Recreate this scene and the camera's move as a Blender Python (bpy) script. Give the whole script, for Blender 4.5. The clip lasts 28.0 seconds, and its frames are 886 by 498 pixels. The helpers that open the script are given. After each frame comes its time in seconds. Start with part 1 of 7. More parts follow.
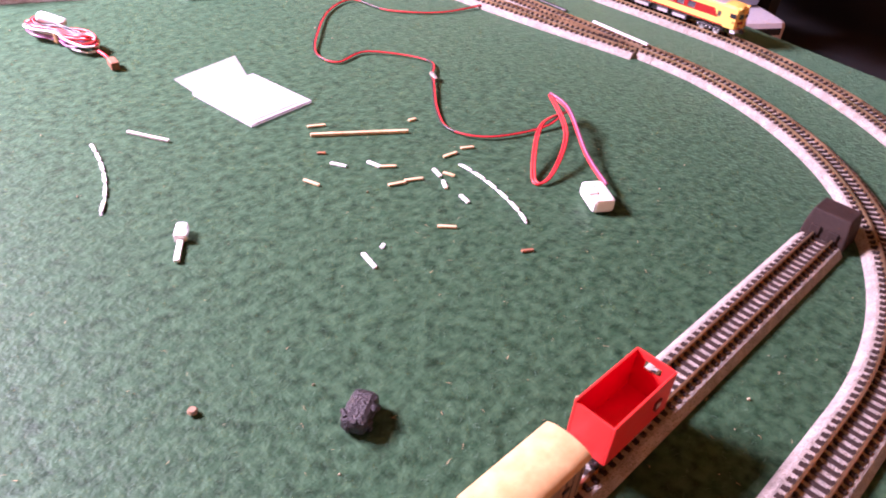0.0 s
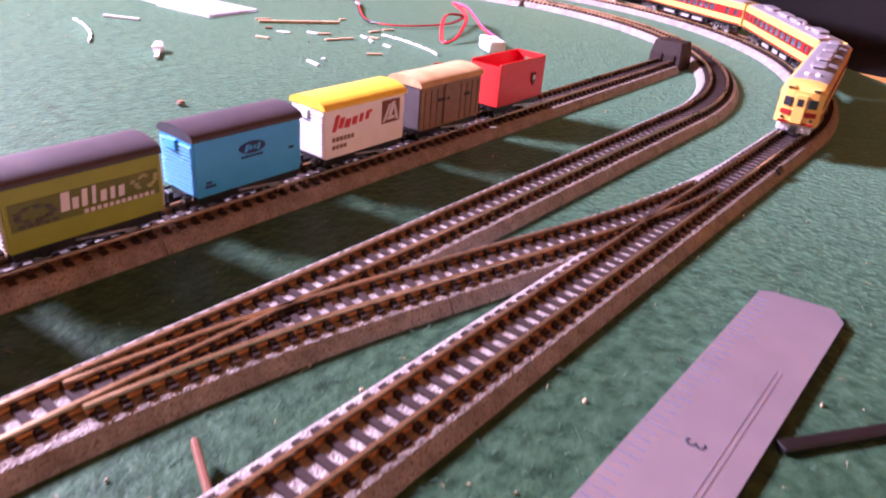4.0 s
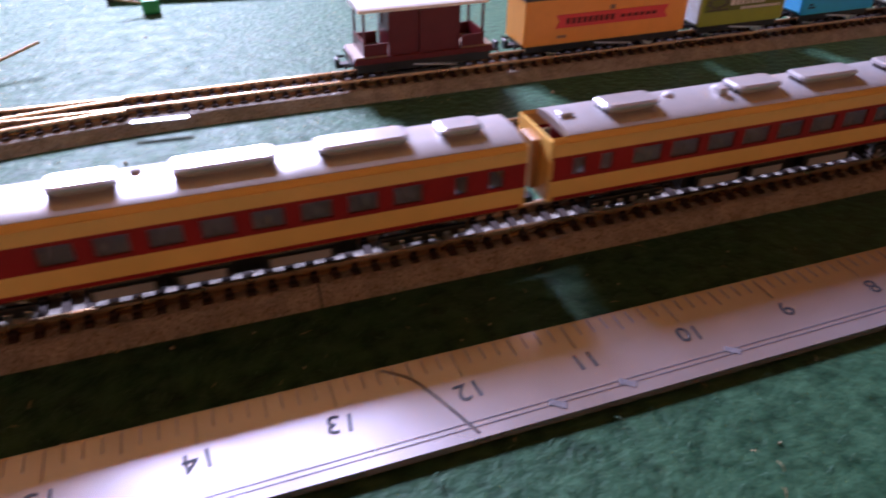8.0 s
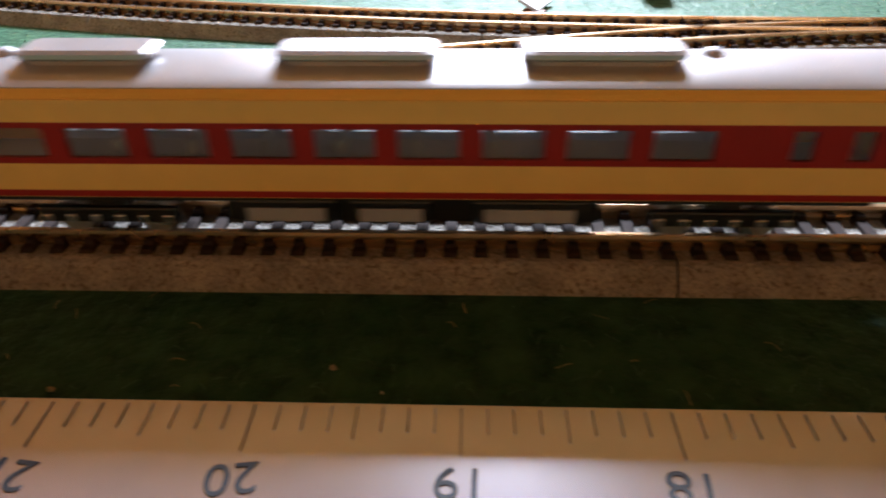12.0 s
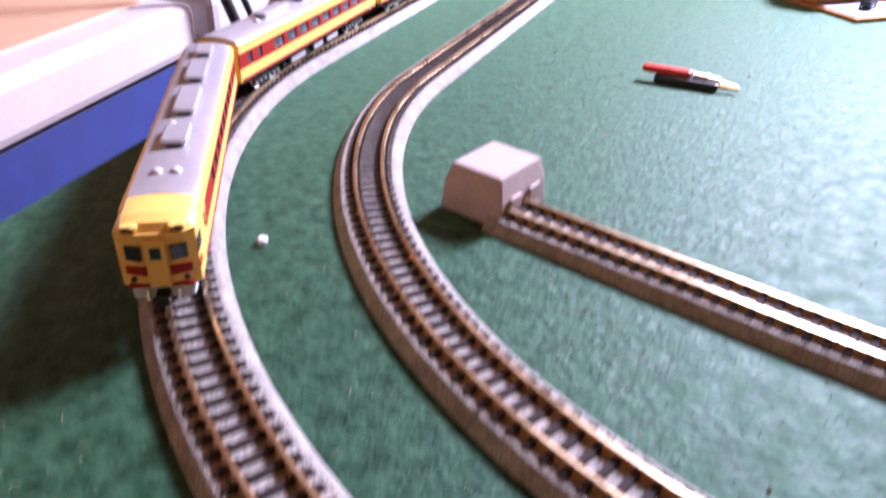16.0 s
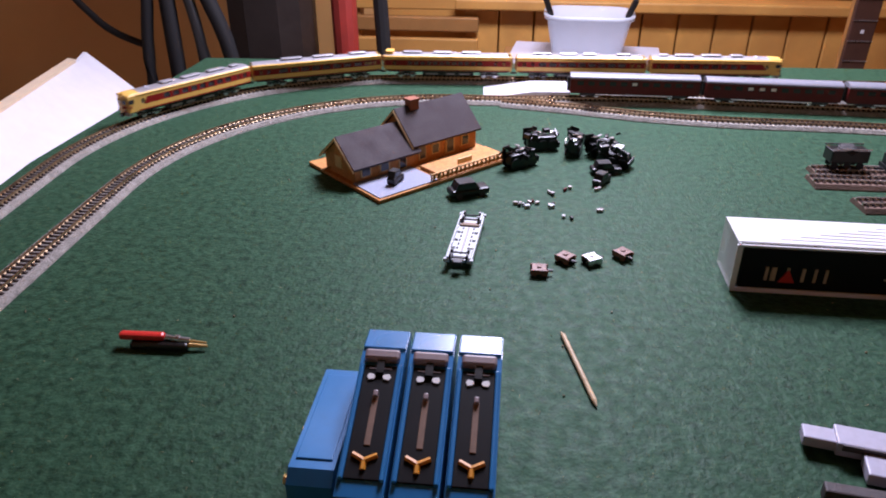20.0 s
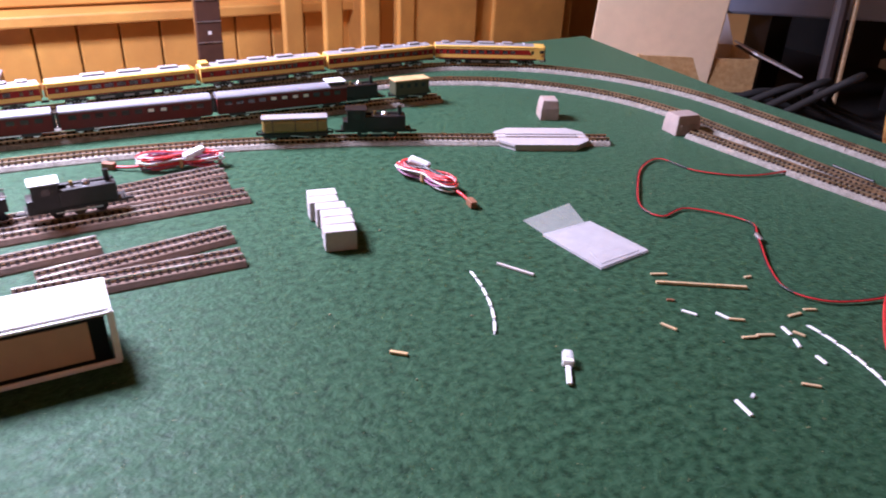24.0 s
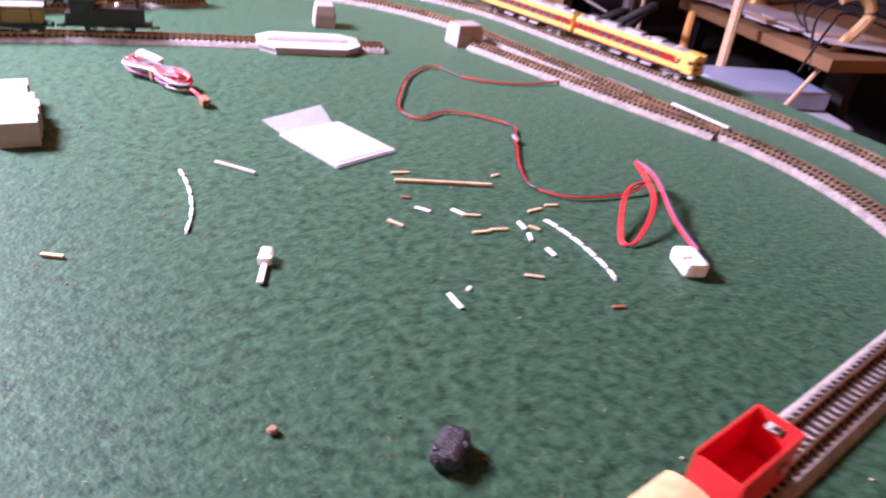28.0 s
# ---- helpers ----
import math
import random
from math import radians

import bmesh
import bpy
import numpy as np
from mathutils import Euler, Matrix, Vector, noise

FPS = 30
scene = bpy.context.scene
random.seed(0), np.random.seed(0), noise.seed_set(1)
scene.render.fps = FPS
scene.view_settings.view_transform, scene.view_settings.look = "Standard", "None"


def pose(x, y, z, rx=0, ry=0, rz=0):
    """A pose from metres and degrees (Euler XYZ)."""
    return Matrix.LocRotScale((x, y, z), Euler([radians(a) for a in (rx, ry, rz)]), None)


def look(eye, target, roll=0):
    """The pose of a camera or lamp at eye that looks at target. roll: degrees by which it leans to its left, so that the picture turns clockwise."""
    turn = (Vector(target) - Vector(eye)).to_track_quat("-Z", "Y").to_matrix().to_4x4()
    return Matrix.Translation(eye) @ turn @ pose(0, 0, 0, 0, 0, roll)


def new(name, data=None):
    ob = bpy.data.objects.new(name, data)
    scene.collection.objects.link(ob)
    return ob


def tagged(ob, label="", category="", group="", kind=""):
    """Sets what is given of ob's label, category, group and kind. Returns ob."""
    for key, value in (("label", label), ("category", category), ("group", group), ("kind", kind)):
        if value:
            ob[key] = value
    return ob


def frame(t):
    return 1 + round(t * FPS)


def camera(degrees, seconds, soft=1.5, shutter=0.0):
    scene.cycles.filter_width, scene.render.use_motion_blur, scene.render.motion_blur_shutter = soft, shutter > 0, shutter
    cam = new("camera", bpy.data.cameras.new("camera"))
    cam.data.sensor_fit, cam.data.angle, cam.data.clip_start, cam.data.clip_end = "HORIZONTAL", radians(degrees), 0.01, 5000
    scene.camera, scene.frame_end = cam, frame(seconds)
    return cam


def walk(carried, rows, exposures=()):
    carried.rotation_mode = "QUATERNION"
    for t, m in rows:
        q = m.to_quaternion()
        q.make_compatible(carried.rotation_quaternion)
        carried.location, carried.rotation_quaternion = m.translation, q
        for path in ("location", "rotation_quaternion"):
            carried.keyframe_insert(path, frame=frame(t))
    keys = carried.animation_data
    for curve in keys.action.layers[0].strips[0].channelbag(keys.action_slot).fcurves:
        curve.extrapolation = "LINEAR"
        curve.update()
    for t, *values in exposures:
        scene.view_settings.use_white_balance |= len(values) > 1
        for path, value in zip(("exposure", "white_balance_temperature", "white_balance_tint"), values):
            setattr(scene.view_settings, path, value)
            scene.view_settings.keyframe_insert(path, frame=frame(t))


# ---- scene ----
cam = camera(62.92, 28.0, soft=1.9, shutter=0.5)
PATH = [
    (0, (0.34423, 0.09336, 0.21054), (0.63658, 0.36240, -0.09301), 4.97),
    (0.5, (0.35984, 0.08521, 0.20019), (0.65594, 0.35141, -0.10223), 4.25),
    (0.7, (0.36411, 0.07970, 0.18032), (0.66624, 0.34241, -0.11917), 4.06),
    (0.7, (0.36411, 0.07970, 0.18032), (0.66624, 0.34241, -0.11917), 4.06),
    (1, (0.35560, 0.06783, 0.16051), (0.67056, 0.30585, -0.14634), 5.88),
    (1.2, (0.34688, 0.05106, 0.17175), (0.66500, 0.29549, -0.12667), 4.19),
    (1.5, (0.33451, 0.04749, 0.14939), (0.65113, 0.29488, -0.14819), 3.38),
    (1.7, (0.32066, 0.04743, 0.13249), (0.66246, 0.27171, -0.15538), 8.66),
    (1.7, (0.32066, 0.04743, 0.13249), (0.66246, 0.27172, -0.15538), 8.66),
    (2, (0.28900, 0.04521, 0.12824), (0.64014, 0.26737, -0.14987), 9.87),
    (2.5, (0.27346, 0.03462, 0.13031), (0.63642, 0.26245, -0.12727), 9.55),
    (4.5, (0.22001, -0.03417, 0.09526), (0.57333, 0.23817, -0.13055), 4.27),
    (5, (0.21942, -0.02932, 0.09213), (0.57934, 0.23148, -0.13688), 4.19),
    (5.5, (0.18818, -0.01186, 0.08289), (0.52277, 0.27020, -0.15896), 3.35),
    (6, (0.15582, -0.01601, 0.07642), (0.47329, 0.27394, -0.17881), 2.16),
    (6.5, (0.13344, -0.01981, 0.08361), (0.43068, 0.28628, -0.17707), 1.88),
    (7, (0.10699, -0.03952, 0.08267), (0.34776, 0.30046, -0.19382), 0.68),
    (7.5, (0.09747, -0.08165, 0.09981), (0.26542, 0.30214, -0.17313), -1.54),
    (8, (0.08697, -0.09238, 0.10458), (0.22979, 0.29414, -0.17863), 0.69),
    (8.5, (0.06757, -0.08513, 0.10198), (0.16373, 0.30890, -0.19042), -1.21),
    (8.8, (0.05542, -0.07714, 0.09903), (0.14858, 0.31875, -0.19183), 0.26),
    (9, (0.04564, -0.07135, 0.09322), (0.13657, 0.32622, -0.19603), 1.15),
    (9.5, (0.02997, -0.06559, 0.09331), (0.10805, 0.33928, -0.18950), 0.69),
    (10, (0.02031, -0.06562, 0.08421), (0.08022, 0.34859, -0.18937), -0.05),
    (10.5, (-0.00383, -0.06419, 0.06953), (0.04077, 0.35312, -0.20225), 0.44),
    (11, (-0.02116, -0.05886, 0.07021), (0.00770, 0.36150, -0.19899), 0.96),
    (11.5, (-0.03673, -0.05315, 0.06687), (-0.01814, 0.36486, -0.20686), 1.23),
    (12, (-0.05021, -0.05196, 0.06739), (-0.06744, 0.36469, -0.20849), -0.73),
    (12.2, (-0.05819, -0.05074, 0.06770), (-0.07264, 0.36638, -0.20762), -0.07),
    (12.5, (-0.07229, -0.04428, 0.06837), (-0.09999, 0.36808, -0.21303), 0.30),
    (12.8, (-0.08635, -0.03951, 0.07033), (-0.13145, 0.37314, -0.20838), 0.16),
    (13, (-0.08933, -0.03719, 0.07009), (-0.14051, 0.37549, -0.20752), 0.15),
    (13.5, (-0.09723, -0.03369, 0.06833), (-0.16548, 0.37603, -0.21001), 0.17),
    (15.5, (-0.14521, -0.00466, 0.05137), (-0.39460, 0.36935, -0.16753), 4.17),
    (15.7, (-0.21255, -0.00137, 0.07439), (-0.37623, 0.39986, -0.17506), 5.86),
    (16, (-0.22281, 0.00979, 0.11951), (-0.39056, 0.39831, -0.14678), 2.47),
    (16.5, (-0.20199, 0.02949, 0.15021), (-0.34013, 0.43461, -0.10823), 2.20),
    (17, (-0.18688, 0.04984, 0.18660), (-0.31599, 0.46281, -0.06398), 0.28),
    (17.5, (-0.16595, 0.06534, 0.21000), (-0.27558, 0.49350, -0.02379), -0.18),
    (18, (-0.13969, 0.07490, 0.21441), (-0.22943, 0.50658, -0.02137), -0.36),
    (18.5, (-0.11771, 0.08015, 0.22102), (-0.18779, 0.51605, -0.01368), -0.71),
    (19, (-0.09924, 0.08327, 0.22341), (-0.14687, 0.52301, -0.00975), 1.44),
    (19.5, (-0.08302, 0.08751, 0.22519), (-0.13133, 0.52655, -0.00914), -0.32),
    (20, (-0.07479, 0.08562, 0.22793), (-0.12050, 0.52280, -0.01037), 0.06),
    (20.5, (-0.06286, 0.07968, 0.22958), (-0.11558, 0.51694, -0.00711), -0.76),
    (21, (-0.02842, 0.08646, 0.23799), (-0.05801, 0.52824, 0.00571), -0.66),
    (21.5, (0.05603, 0.10610, 0.26413), (0.08179, 0.54540, 0.02675), -1.27),
    (22, (0.11741, 0.13619, 0.23993), (0.23108, 0.57023, 0.01927), 2.99),
    (22.5, (0.15695, 0.14262, 0.24080), (0.32132, 0.55870, 0.01749), 3.71),
    (24.5, (0.25372, 0.11967, 0.22555), (0.48984, 0.49527, -0.00504), 3.11),
    (25, (0.26325, 0.11285, 0.21732), (0.51665, 0.48150, -0.00603), 4.74),
    (25.5, (0.27751, 0.10523, 0.21008), (0.54810, 0.46289, -0.01096), 5.89),
    (26, (0.28954, 0.09926, 0.20087), (0.56104, 0.44984, -0.03016), 4.63),
    (26.5, (0.30331, 0.08502, 0.20092), (0.59465, 0.42249, -0.02543), 6.34),
    (27, (0.31308, 0.07067, 0.19618), (0.61493, 0.39742, -0.03212), 7.25),
    (27.2, (0.31370, 0.07028, 0.19705), (0.62507, 0.39149, -0.02628), 8.28),
    (27.5, (0.32444, 0.06556, 0.19285), (0.63137, 0.39088, -0.03066), 7.33),
    (28, (0.32368, 0.10743, 0.18176), (0.62131, 0.42050, -0.07004), 7.75),
]
# the clip's camera meters as it goes: seconds, stops, kelvin, tint
EXPOSURES = [(0, 1.8, 6900, 68), (1, 1.4, 6800, 86), (2, 1.95, 6700, 84), (5, 1.9, 6300, 63), (6, 2, 6400, 54), (7.5, 1.15, 5700, 43), (9, 0.9, 6000, 28), (11, 1.0, 6200, 18), (12, 1.25, 6250, 10), (13, 1.4, 5500, 13), (16, 1.3, 5900, 39), (17, -0.05, 5850, 30), (18, -0.37, 6050, 24), (19, -0.4, 6150, 25), (20, -0.65, 6350, 32), (21, -0.6, 6400, 31), (22, -0.95, 6450, 35), (25, 1.1, 6100, 39), (27, 1.2, 6250, 56), (28, 1.4, 6400, 60)]
walk(cam, [(t, look(eye, target, roll)) for t, eye, target, roll in PATH], EXPOSURES)

# ---- light: a small unseen roof window, assumed in a sloping ceiling behind the layout ----
world = bpy.data.worlds.new("sky")
scene.world = world
world.use_nodes = True
sky = world.node_tree.nodes.new("ShaderNodeTexSky")
sky.sky_type, sky.sun_disc = "NISHITA", False
sky.sun_elevation, sky.sun_rotation = radians(42), radians(200)
world.node_tree.links.new(sky.outputs["Color"], world.node_tree.nodes["Background"].inputs["Color"])
world.node_tree.nodes["Background"].inputs["Strength"].default_value = 0.12
WALL_Y = 1.74
WIN_X = 0.02
WIN = pose(WIN_X, 1.10, 0.695, -18, 0, 0)  # middle of the opening, in the slope's own plane, its underside facing down into the room
WIN_W, WIN_H = 0.34, 0.34
lamp = bpy.data.lights.new("window_light", "AREA")
lamp.shape, lamp.size, lamp.size_y, lamp.energy, lamp.color = "RECTANGLE", WIN_W, WIN_H, 40.0, (0.79, 0.865, 1.0)
window_light = new("window_light", lamp)
window_light.matrix_basis = WIN @ pose(0, 0, 0.02)

# ---- mesh and object helpers ----
class Geo:
    """Collects vertices and faces of one part."""

    def __init__(self):
        self.v, self.f = [], []

    def add(self, verts, faces):
        n = len(self.v)
        self.v += [tuple(p) for p in verts]
        self.f += [[n + i for i in q] for q in faces]
        return self

    def box(self, cx, cy, cz, sx, sy, sz, rz=0.0, bev=0.0, rx=0.0, ry=0.0):
        m = pose(cx, cy, cz, rx, ry, rz)
        hx, hy, hz = sx / 2, sy / 2, sz / 2
        if bev <= 0:
            pts = [(x, y, z) for x in (-hx, hx) for y in (-hy, hy) for z in (-hz, hz)]
            return self.add([m @ Vector(p) for p in pts], [(0, 1, 3, 2), (4, 6, 7, 5), (0, 4, 5, 1), (2, 3, 7, 6), (0, 2, 6, 4), (1, 5, 7, 3)])
        bm = bmesh.new()
        bmesh.ops.create_cube(bm, size=1.0)
        bmesh.ops.scale(bm, vec=(sx, sy, sz), verts=bm.verts)
        bmesh.ops.bevel(bm, geom=list(bm.edges), offset=min(bev, hx * 0.9, hy * 0.9, hz * 0.9), segments=2, profile=0.5, affect="EDGES")
        bm.verts.index_update()
        self.add([m @ v.co for v in bm.verts], [[v.index for v in f.verts] for f in bm.faces])
        bm.free()
        return self

    def cyl(self, a, b, r, n=10, r2=None):
        a, b = Vector(a), Vector(b)
        r2 = r if r2 is None else r2
        q = (b - a).to_track_quat("Z", "Y")
        ring = [(math.cos(2 * math.pi * i / n), math.sin(2 * math.pi * i / n)) for i in range(n)]
        pts = [a + q @ Vector((c * r, s * r, 0)) for c, s in ring] + [b + q @ Vector((c * r2, s * r2, 0)) for c, s in ring]
        faces = [(i, (i + 1) % n, n + (i + 1) % n, n + i) for i in range(n)]
        return self.add(pts, faces + [tuple(range(n))[::-1], tuple(range(n, 2 * n))])

    def ball(self, c, r, n=8, sz=1.0):
        c, pts, faces = Vector(c), [], []
        for i in range(1, n):
            th = math.pi * i / n
            pts += [c + Vector((r * math.sin(th) * math.cos(2 * math.pi * j / (2 * n)), r * math.sin(th) * math.sin(2 * math.pi * j / (2 * n)), sz * r * math.cos(th))) for j in range(2 * n)]
        m = 2 * n
        for i in range(n - 2):
            faces += [(i * m + j, (i + 1) * m + j, (i + 1) * m + (j + 1) % m, i * m + (j + 1) % m) for j in range(m)]
        faces += [tuple(range(m)), tuple(range((n - 2) * m, (n - 1) * m))[::-1]]
        return self.add(pts, faces)

    def prism(self, outline, axis, a, b, m=None):
        """A closed outline of (u, w) pushed along an axis from a to b. For x: u is y, w is z; for y: u is x, w is z; for z: u is x, w is y."""
        put = {"x": lambda u, w, d: (d, u, w), "y": lambda u, w, d: (u, d, w), "z": lambda u, w, d: (u, w, d)}[axis]
        n = len(outline)
        pts = [Vector(put(u, w, d)) for d in (a, b) for u, w in outline]
        if m is not None:
            pts = [m @ p for p in pts]
        return self.add(pts, [(i, (i + 1) % n, n + (i + 1) % n, n + i) for i in range(n)] + [tuple(range(n))[::-1], tuple(range(n, 2 * n))])

    def sweep(self, rows, profile):
        """A closed profile of (across, up) along rows of (x, y, heading)."""
        n, pts, faces = len(profile), [], []
        for x, y, a in rows:
            nx, ny = -math.sin(a), math.cos(a)
            pts += [(x + nx * o, y + ny * o, z) for o, z in profile]
        for k in range(len(rows) - 1):
            faces += [(k * n + i, k * n + (i + 1) % n, (k + 1) * n + (i + 1) % n, (k + 1) * n + i) for i in range(n)]
        faces += [tuple(range(n))[::-1], tuple(range((len(rows) - 1) * n, len(rows) * n))]
        return self.add(pts, faces)

    def tube(self, pts, r, n=6):
        """A round tube through points in space."""
        pts = [Vector(p) for p in pts]
        rings, faces = [], []
        for i, p in enumerate(pts):
            d = (pts[min(i + 1, len(pts) - 1)] - pts[max(i - 1, 0)]).normalized()
            side = d.cross(Vector((0, 0, 1)))
            side = side.normalized() if side.length > 1e-3 else Vector((1, 0, 0))
            up = side.cross(d)
            rings += [p + (side * math.cos(2 * math.pi * j / n) + up * math.sin(2 * math.pi * j / n)) * r for j in range(n)]
        for k in range(len(pts) - 1):
            faces += [(k * n + j, k * n + (j + 1) % n, (k + 1) * n + (j + 1) % n, (k + 1) * n + j) for j in range(n)]
        faces += [tuple(range(n))[::-1], tuple(range((len(pts) - 1) * n, len(pts) * n))]
        return self.add(rings, faces)

    def mesh(self, name, material, smooth=False):
        me = bpy.data.meshes.new(name)
        me.from_pydata(self.v, [], self.f)
        bm = bmesh.new()
        bm.from_mesh(me)
        bmesh.ops.recalc_face_normals(bm, faces=bm.faces)
        bm.to_mesh(me)
        bm.free()
        me.materials.append(material)
        if smooth:
            for p in me.polygons:
                p.use_smooth = True
        return me


def part(name, geo, material, parent, label="", smooth=False, at=None):
    """Links a Geo as one mesh object under a thing or a part."""
    ob = new(name, geo.mesh(name, material, smooth))
    ob.parent = parent
    if at is not None:
        ob.matrix_basis = at
    return tagged(ob, label) if label else ob


def thing(name, m, label, category, group="", kind=""):
    ob = new(name)
    ob.empty_display_size = 0.02
    ob.matrix_basis = m
    return tagged(ob, label, category, group, kind)


def solid(name, geo, material, label="", category="", group="", kind="", m=None, smooth=False):
    """A thing that is one mesh."""
    ob = new(name, geo.mesh(name, material, smooth))
    if m is not None:
        ob.matrix_basis = m
    return tagged(ob, label, category, group, kind)


def curve_points(pts, per=8):
    """A smooth line through points (Catmull-Rom)."""
    P = [Vector(p) for p in pts]
    out = []
    for i in range(len(P) - 1):
        a, b, c, d = P[max(i - 1, 0)], P[i], P[i + 1], P[min(i + 2, len(P) - 1)]
        for k in range(per):
            t = k / per
            out.append(0.5 * (2 * b + (c - a) * t + (2 * a - 5 * b + 4 * c - d) * t * t + (3 * b - a - 3 * c + d) * t ** 3))
    return out + [P[-1]]


class Line:
    """A track's centre line: corners with a radius each, joined by straights. Lengths in metres."""

    def __init__(self, corners, closed=False, step=0.004):
        n, pts = len(corners), []
        for i, (x, y, r) in enumerate(corners):
            p = Vector((x, y))
            if not closed and i in (0, n - 1):
                pts.append(p)
                continue
            a = (Vector(corners[i - 1][:2]) - p).normalized()
            b = (Vector(corners[(i + 1) % n][:2]) - p).normalized()
            half = math.acos(max(-1, min(1, a.dot(b)))) / 2
            t = r / math.tan(half)
            c = p + (a + b).normalized() * (r / math.sin(half))
            u, w = p + a * t - c, p + b * t - c
            a0, turn = math.atan2(u.y, u.x), u.angle_signed(w)
            k = max(2, int(abs(turn) * r / step))
            pts += [c + Vector((math.cos(a0 - turn * j / k), math.sin(a0 - turn * j / k))) * r for j in range(k + 1)]
        if closed:
            pts.append(pts[0].copy())
        self.p, self.s = [pts[0]], [0.0]
        for p in pts[1:]:
            d = (p - self.p[-1]).length
            if d > 1e-6:
                self.p.append(p)
                self.s.append(self.s[-1] + d)
        self.length, self.closed = self.s[-1], closed
        self.sa, self.pa = np.array(self.s), np.array([tuple(p) for p in self.p])

    def point(self, s):
        s = s % self.length if self.closed else s
        x, y = np.interp(s, self.sa, self.pa[:, 0]), np.interp(s, self.sa, self.pa[:, 1])
        if not self.closed and s > self.length:
            d = self.p[-1] - self.p[-2]
            d.normalize()
            x, y = x + d.x * (s - self.length), y + d.y * (s - self.length)
        return float(x), float(y)

    def at(self, s, d=0.003):
        (x0, y0), (x1, y1) = self.point(s - d) if self.closed else self.point(max(s - d, 0)), self.point(s + d) if self.closed else self.point(min(s + d, self.length))
        x, y = self.point(s)
        return x, y, math.atan2(y1 - y0, x1 - x0)

    def rows(self, a, b, step=0.006):
        k = max(1, int(math.ceil((b - a) / step)))
        return [self.at(a + (b - a) * i / k) for i in range(k + 1)]


# ---- materials ----
def shade(name, color, rough=0.6, metal=0.0, var=0.15, scale=300.0, bump=0.0, bscale=None, spec=0.5, alpha=1.0, trans=0.0, second=None, mixscale=None, mixat=0.5, mixsharp=0.15, coords="Object", random_tint=0.0):
    """A surface with a fine grain, a coarse stain and optional relief, all in metres of the thing itself."""
    m = bpy.data.materials.new(name)
    m.use_nodes = True
    nt = m.node_tree
    ns, ln = nt.nodes, nt.links
    b = ns["Principled BSDF"]
    tc = ns.new("ShaderNodeTexCoord")
    fine, coarse = ns.new("ShaderNodeTexNoise"), ns.new("ShaderNodeTexNoise")
    fine.inputs["Scale"].default_value, fine.inputs["Detail"].default_value = scale, 4.0
    coarse.inputs["Scale"].default_value, coarse.inputs["Detail"].default_value = scale / 9, 3.0
    for n in (fine, coarse):
        ln.new(tc.outputs[coords], n.inputs["Vector"])
    both = ns.new("ShaderNodeMath")
    both.operation = "ADD"
    ln.new(fine.outputs["Fac"], both.inputs[0])
    ln.new(coarse.outputs["Fac"], both.inputs[1])
    ramp = ns.new("ShaderNodeMapRange")
    ramp.inputs["From Min"].default_value, ramp.inputs["From Max"].default_value = 0.65, 1.35
    ramp.inputs["To Min"].default_value, ramp.inputs["To Max"].default_value = 1 - var, 1 + var
    ln.new(both.outputs[0], ramp.inputs["Value"])
    mul = ns.new("ShaderNodeMix")
    mul.data_type, mul.blend_type = "RGBA", "MULTIPLY"
    mul.inputs["Factor"].default_value = 1.0
    mul.inputs["A"].default_value = (*color, 1)
    ln.new(ramp.outputs["Result"], mul.inputs["B"])
    out = mul.outputs["Result"]
    if second is not None:
        blot = ns.new("ShaderNodeTexNoise")
        blot.inputs["Scale"].default_value, blot.inputs["Detail"].default_value = mixscale or scale / 4, 5.0
        ln.new(tc.outputs[coords], blot.inputs["Vector"])
        rr = ns.new("ShaderNodeMapRange")
        rr.inputs["From Min"].default_value, rr.inputs["From Max"].default_value = mixat - mixsharp, mixat + mixsharp
        ln.new(blot.outputs["Fac"], rr.inputs["Value"])
        mx = ns.new("ShaderNodeMix")
        mx.data_type = "RGBA"
        ln.new(rr.outputs["Result"], mx.inputs["Factor"])
        ln.new(out, mx.inputs["A"])
        mx.inputs["B"].default_value = (*second, 1)
        out = mx.outputs["Result"]
    if random_tint > 0:
        info = ns.new("ShaderNodeObjectInfo")
        rt = ns.new("ShaderNodeMapRange")
        rt.inputs["To Min"].default_value, rt.inputs["To Max"].default_value = 1 - random_tint, 1 + random_tint
        ln.new(info.outputs["Random"], rt.inputs["Value"])
        m2 = ns.new("ShaderNodeMix")
        m2.data_type, m2.blend_type = "RGBA", "MULTIPLY"
        m2.inputs["Factor"].default_value = 1.0
        ln.new(out, m2.inputs["A"])
        ln.new(rt.outputs["Result"], m2.inputs["B"])
        out = m2.outputs["Result"]
    ln.new(out, b.inputs["Base Color"])
    b.inputs["Roughness"].default_value, b.inputs["Metallic"].default_value = rough, metal
    b.inputs["Specular IOR Level"].default_value = spec
    b.inputs["Alpha"].default_value, b.inputs["Transmission Weight"].default_value = alpha, trans
    if rough > 0.05:
        rv = ns.new("ShaderNodeMapRange")
        rv.inputs["From Min"].default_value, rv.inputs["From Max"].default_value = 0.3, 0.7
        rv.inputs["To Min"].default_value, rv.inputs["To Max"].default_value = max(0.02, rough - 0.08), min(1.0, rough + 0.08)
        ln.new(coarse.outputs["Fac"], rv.inputs["Value"])
        ln.new(rv.outputs["Result"], b.inputs["Roughness"])
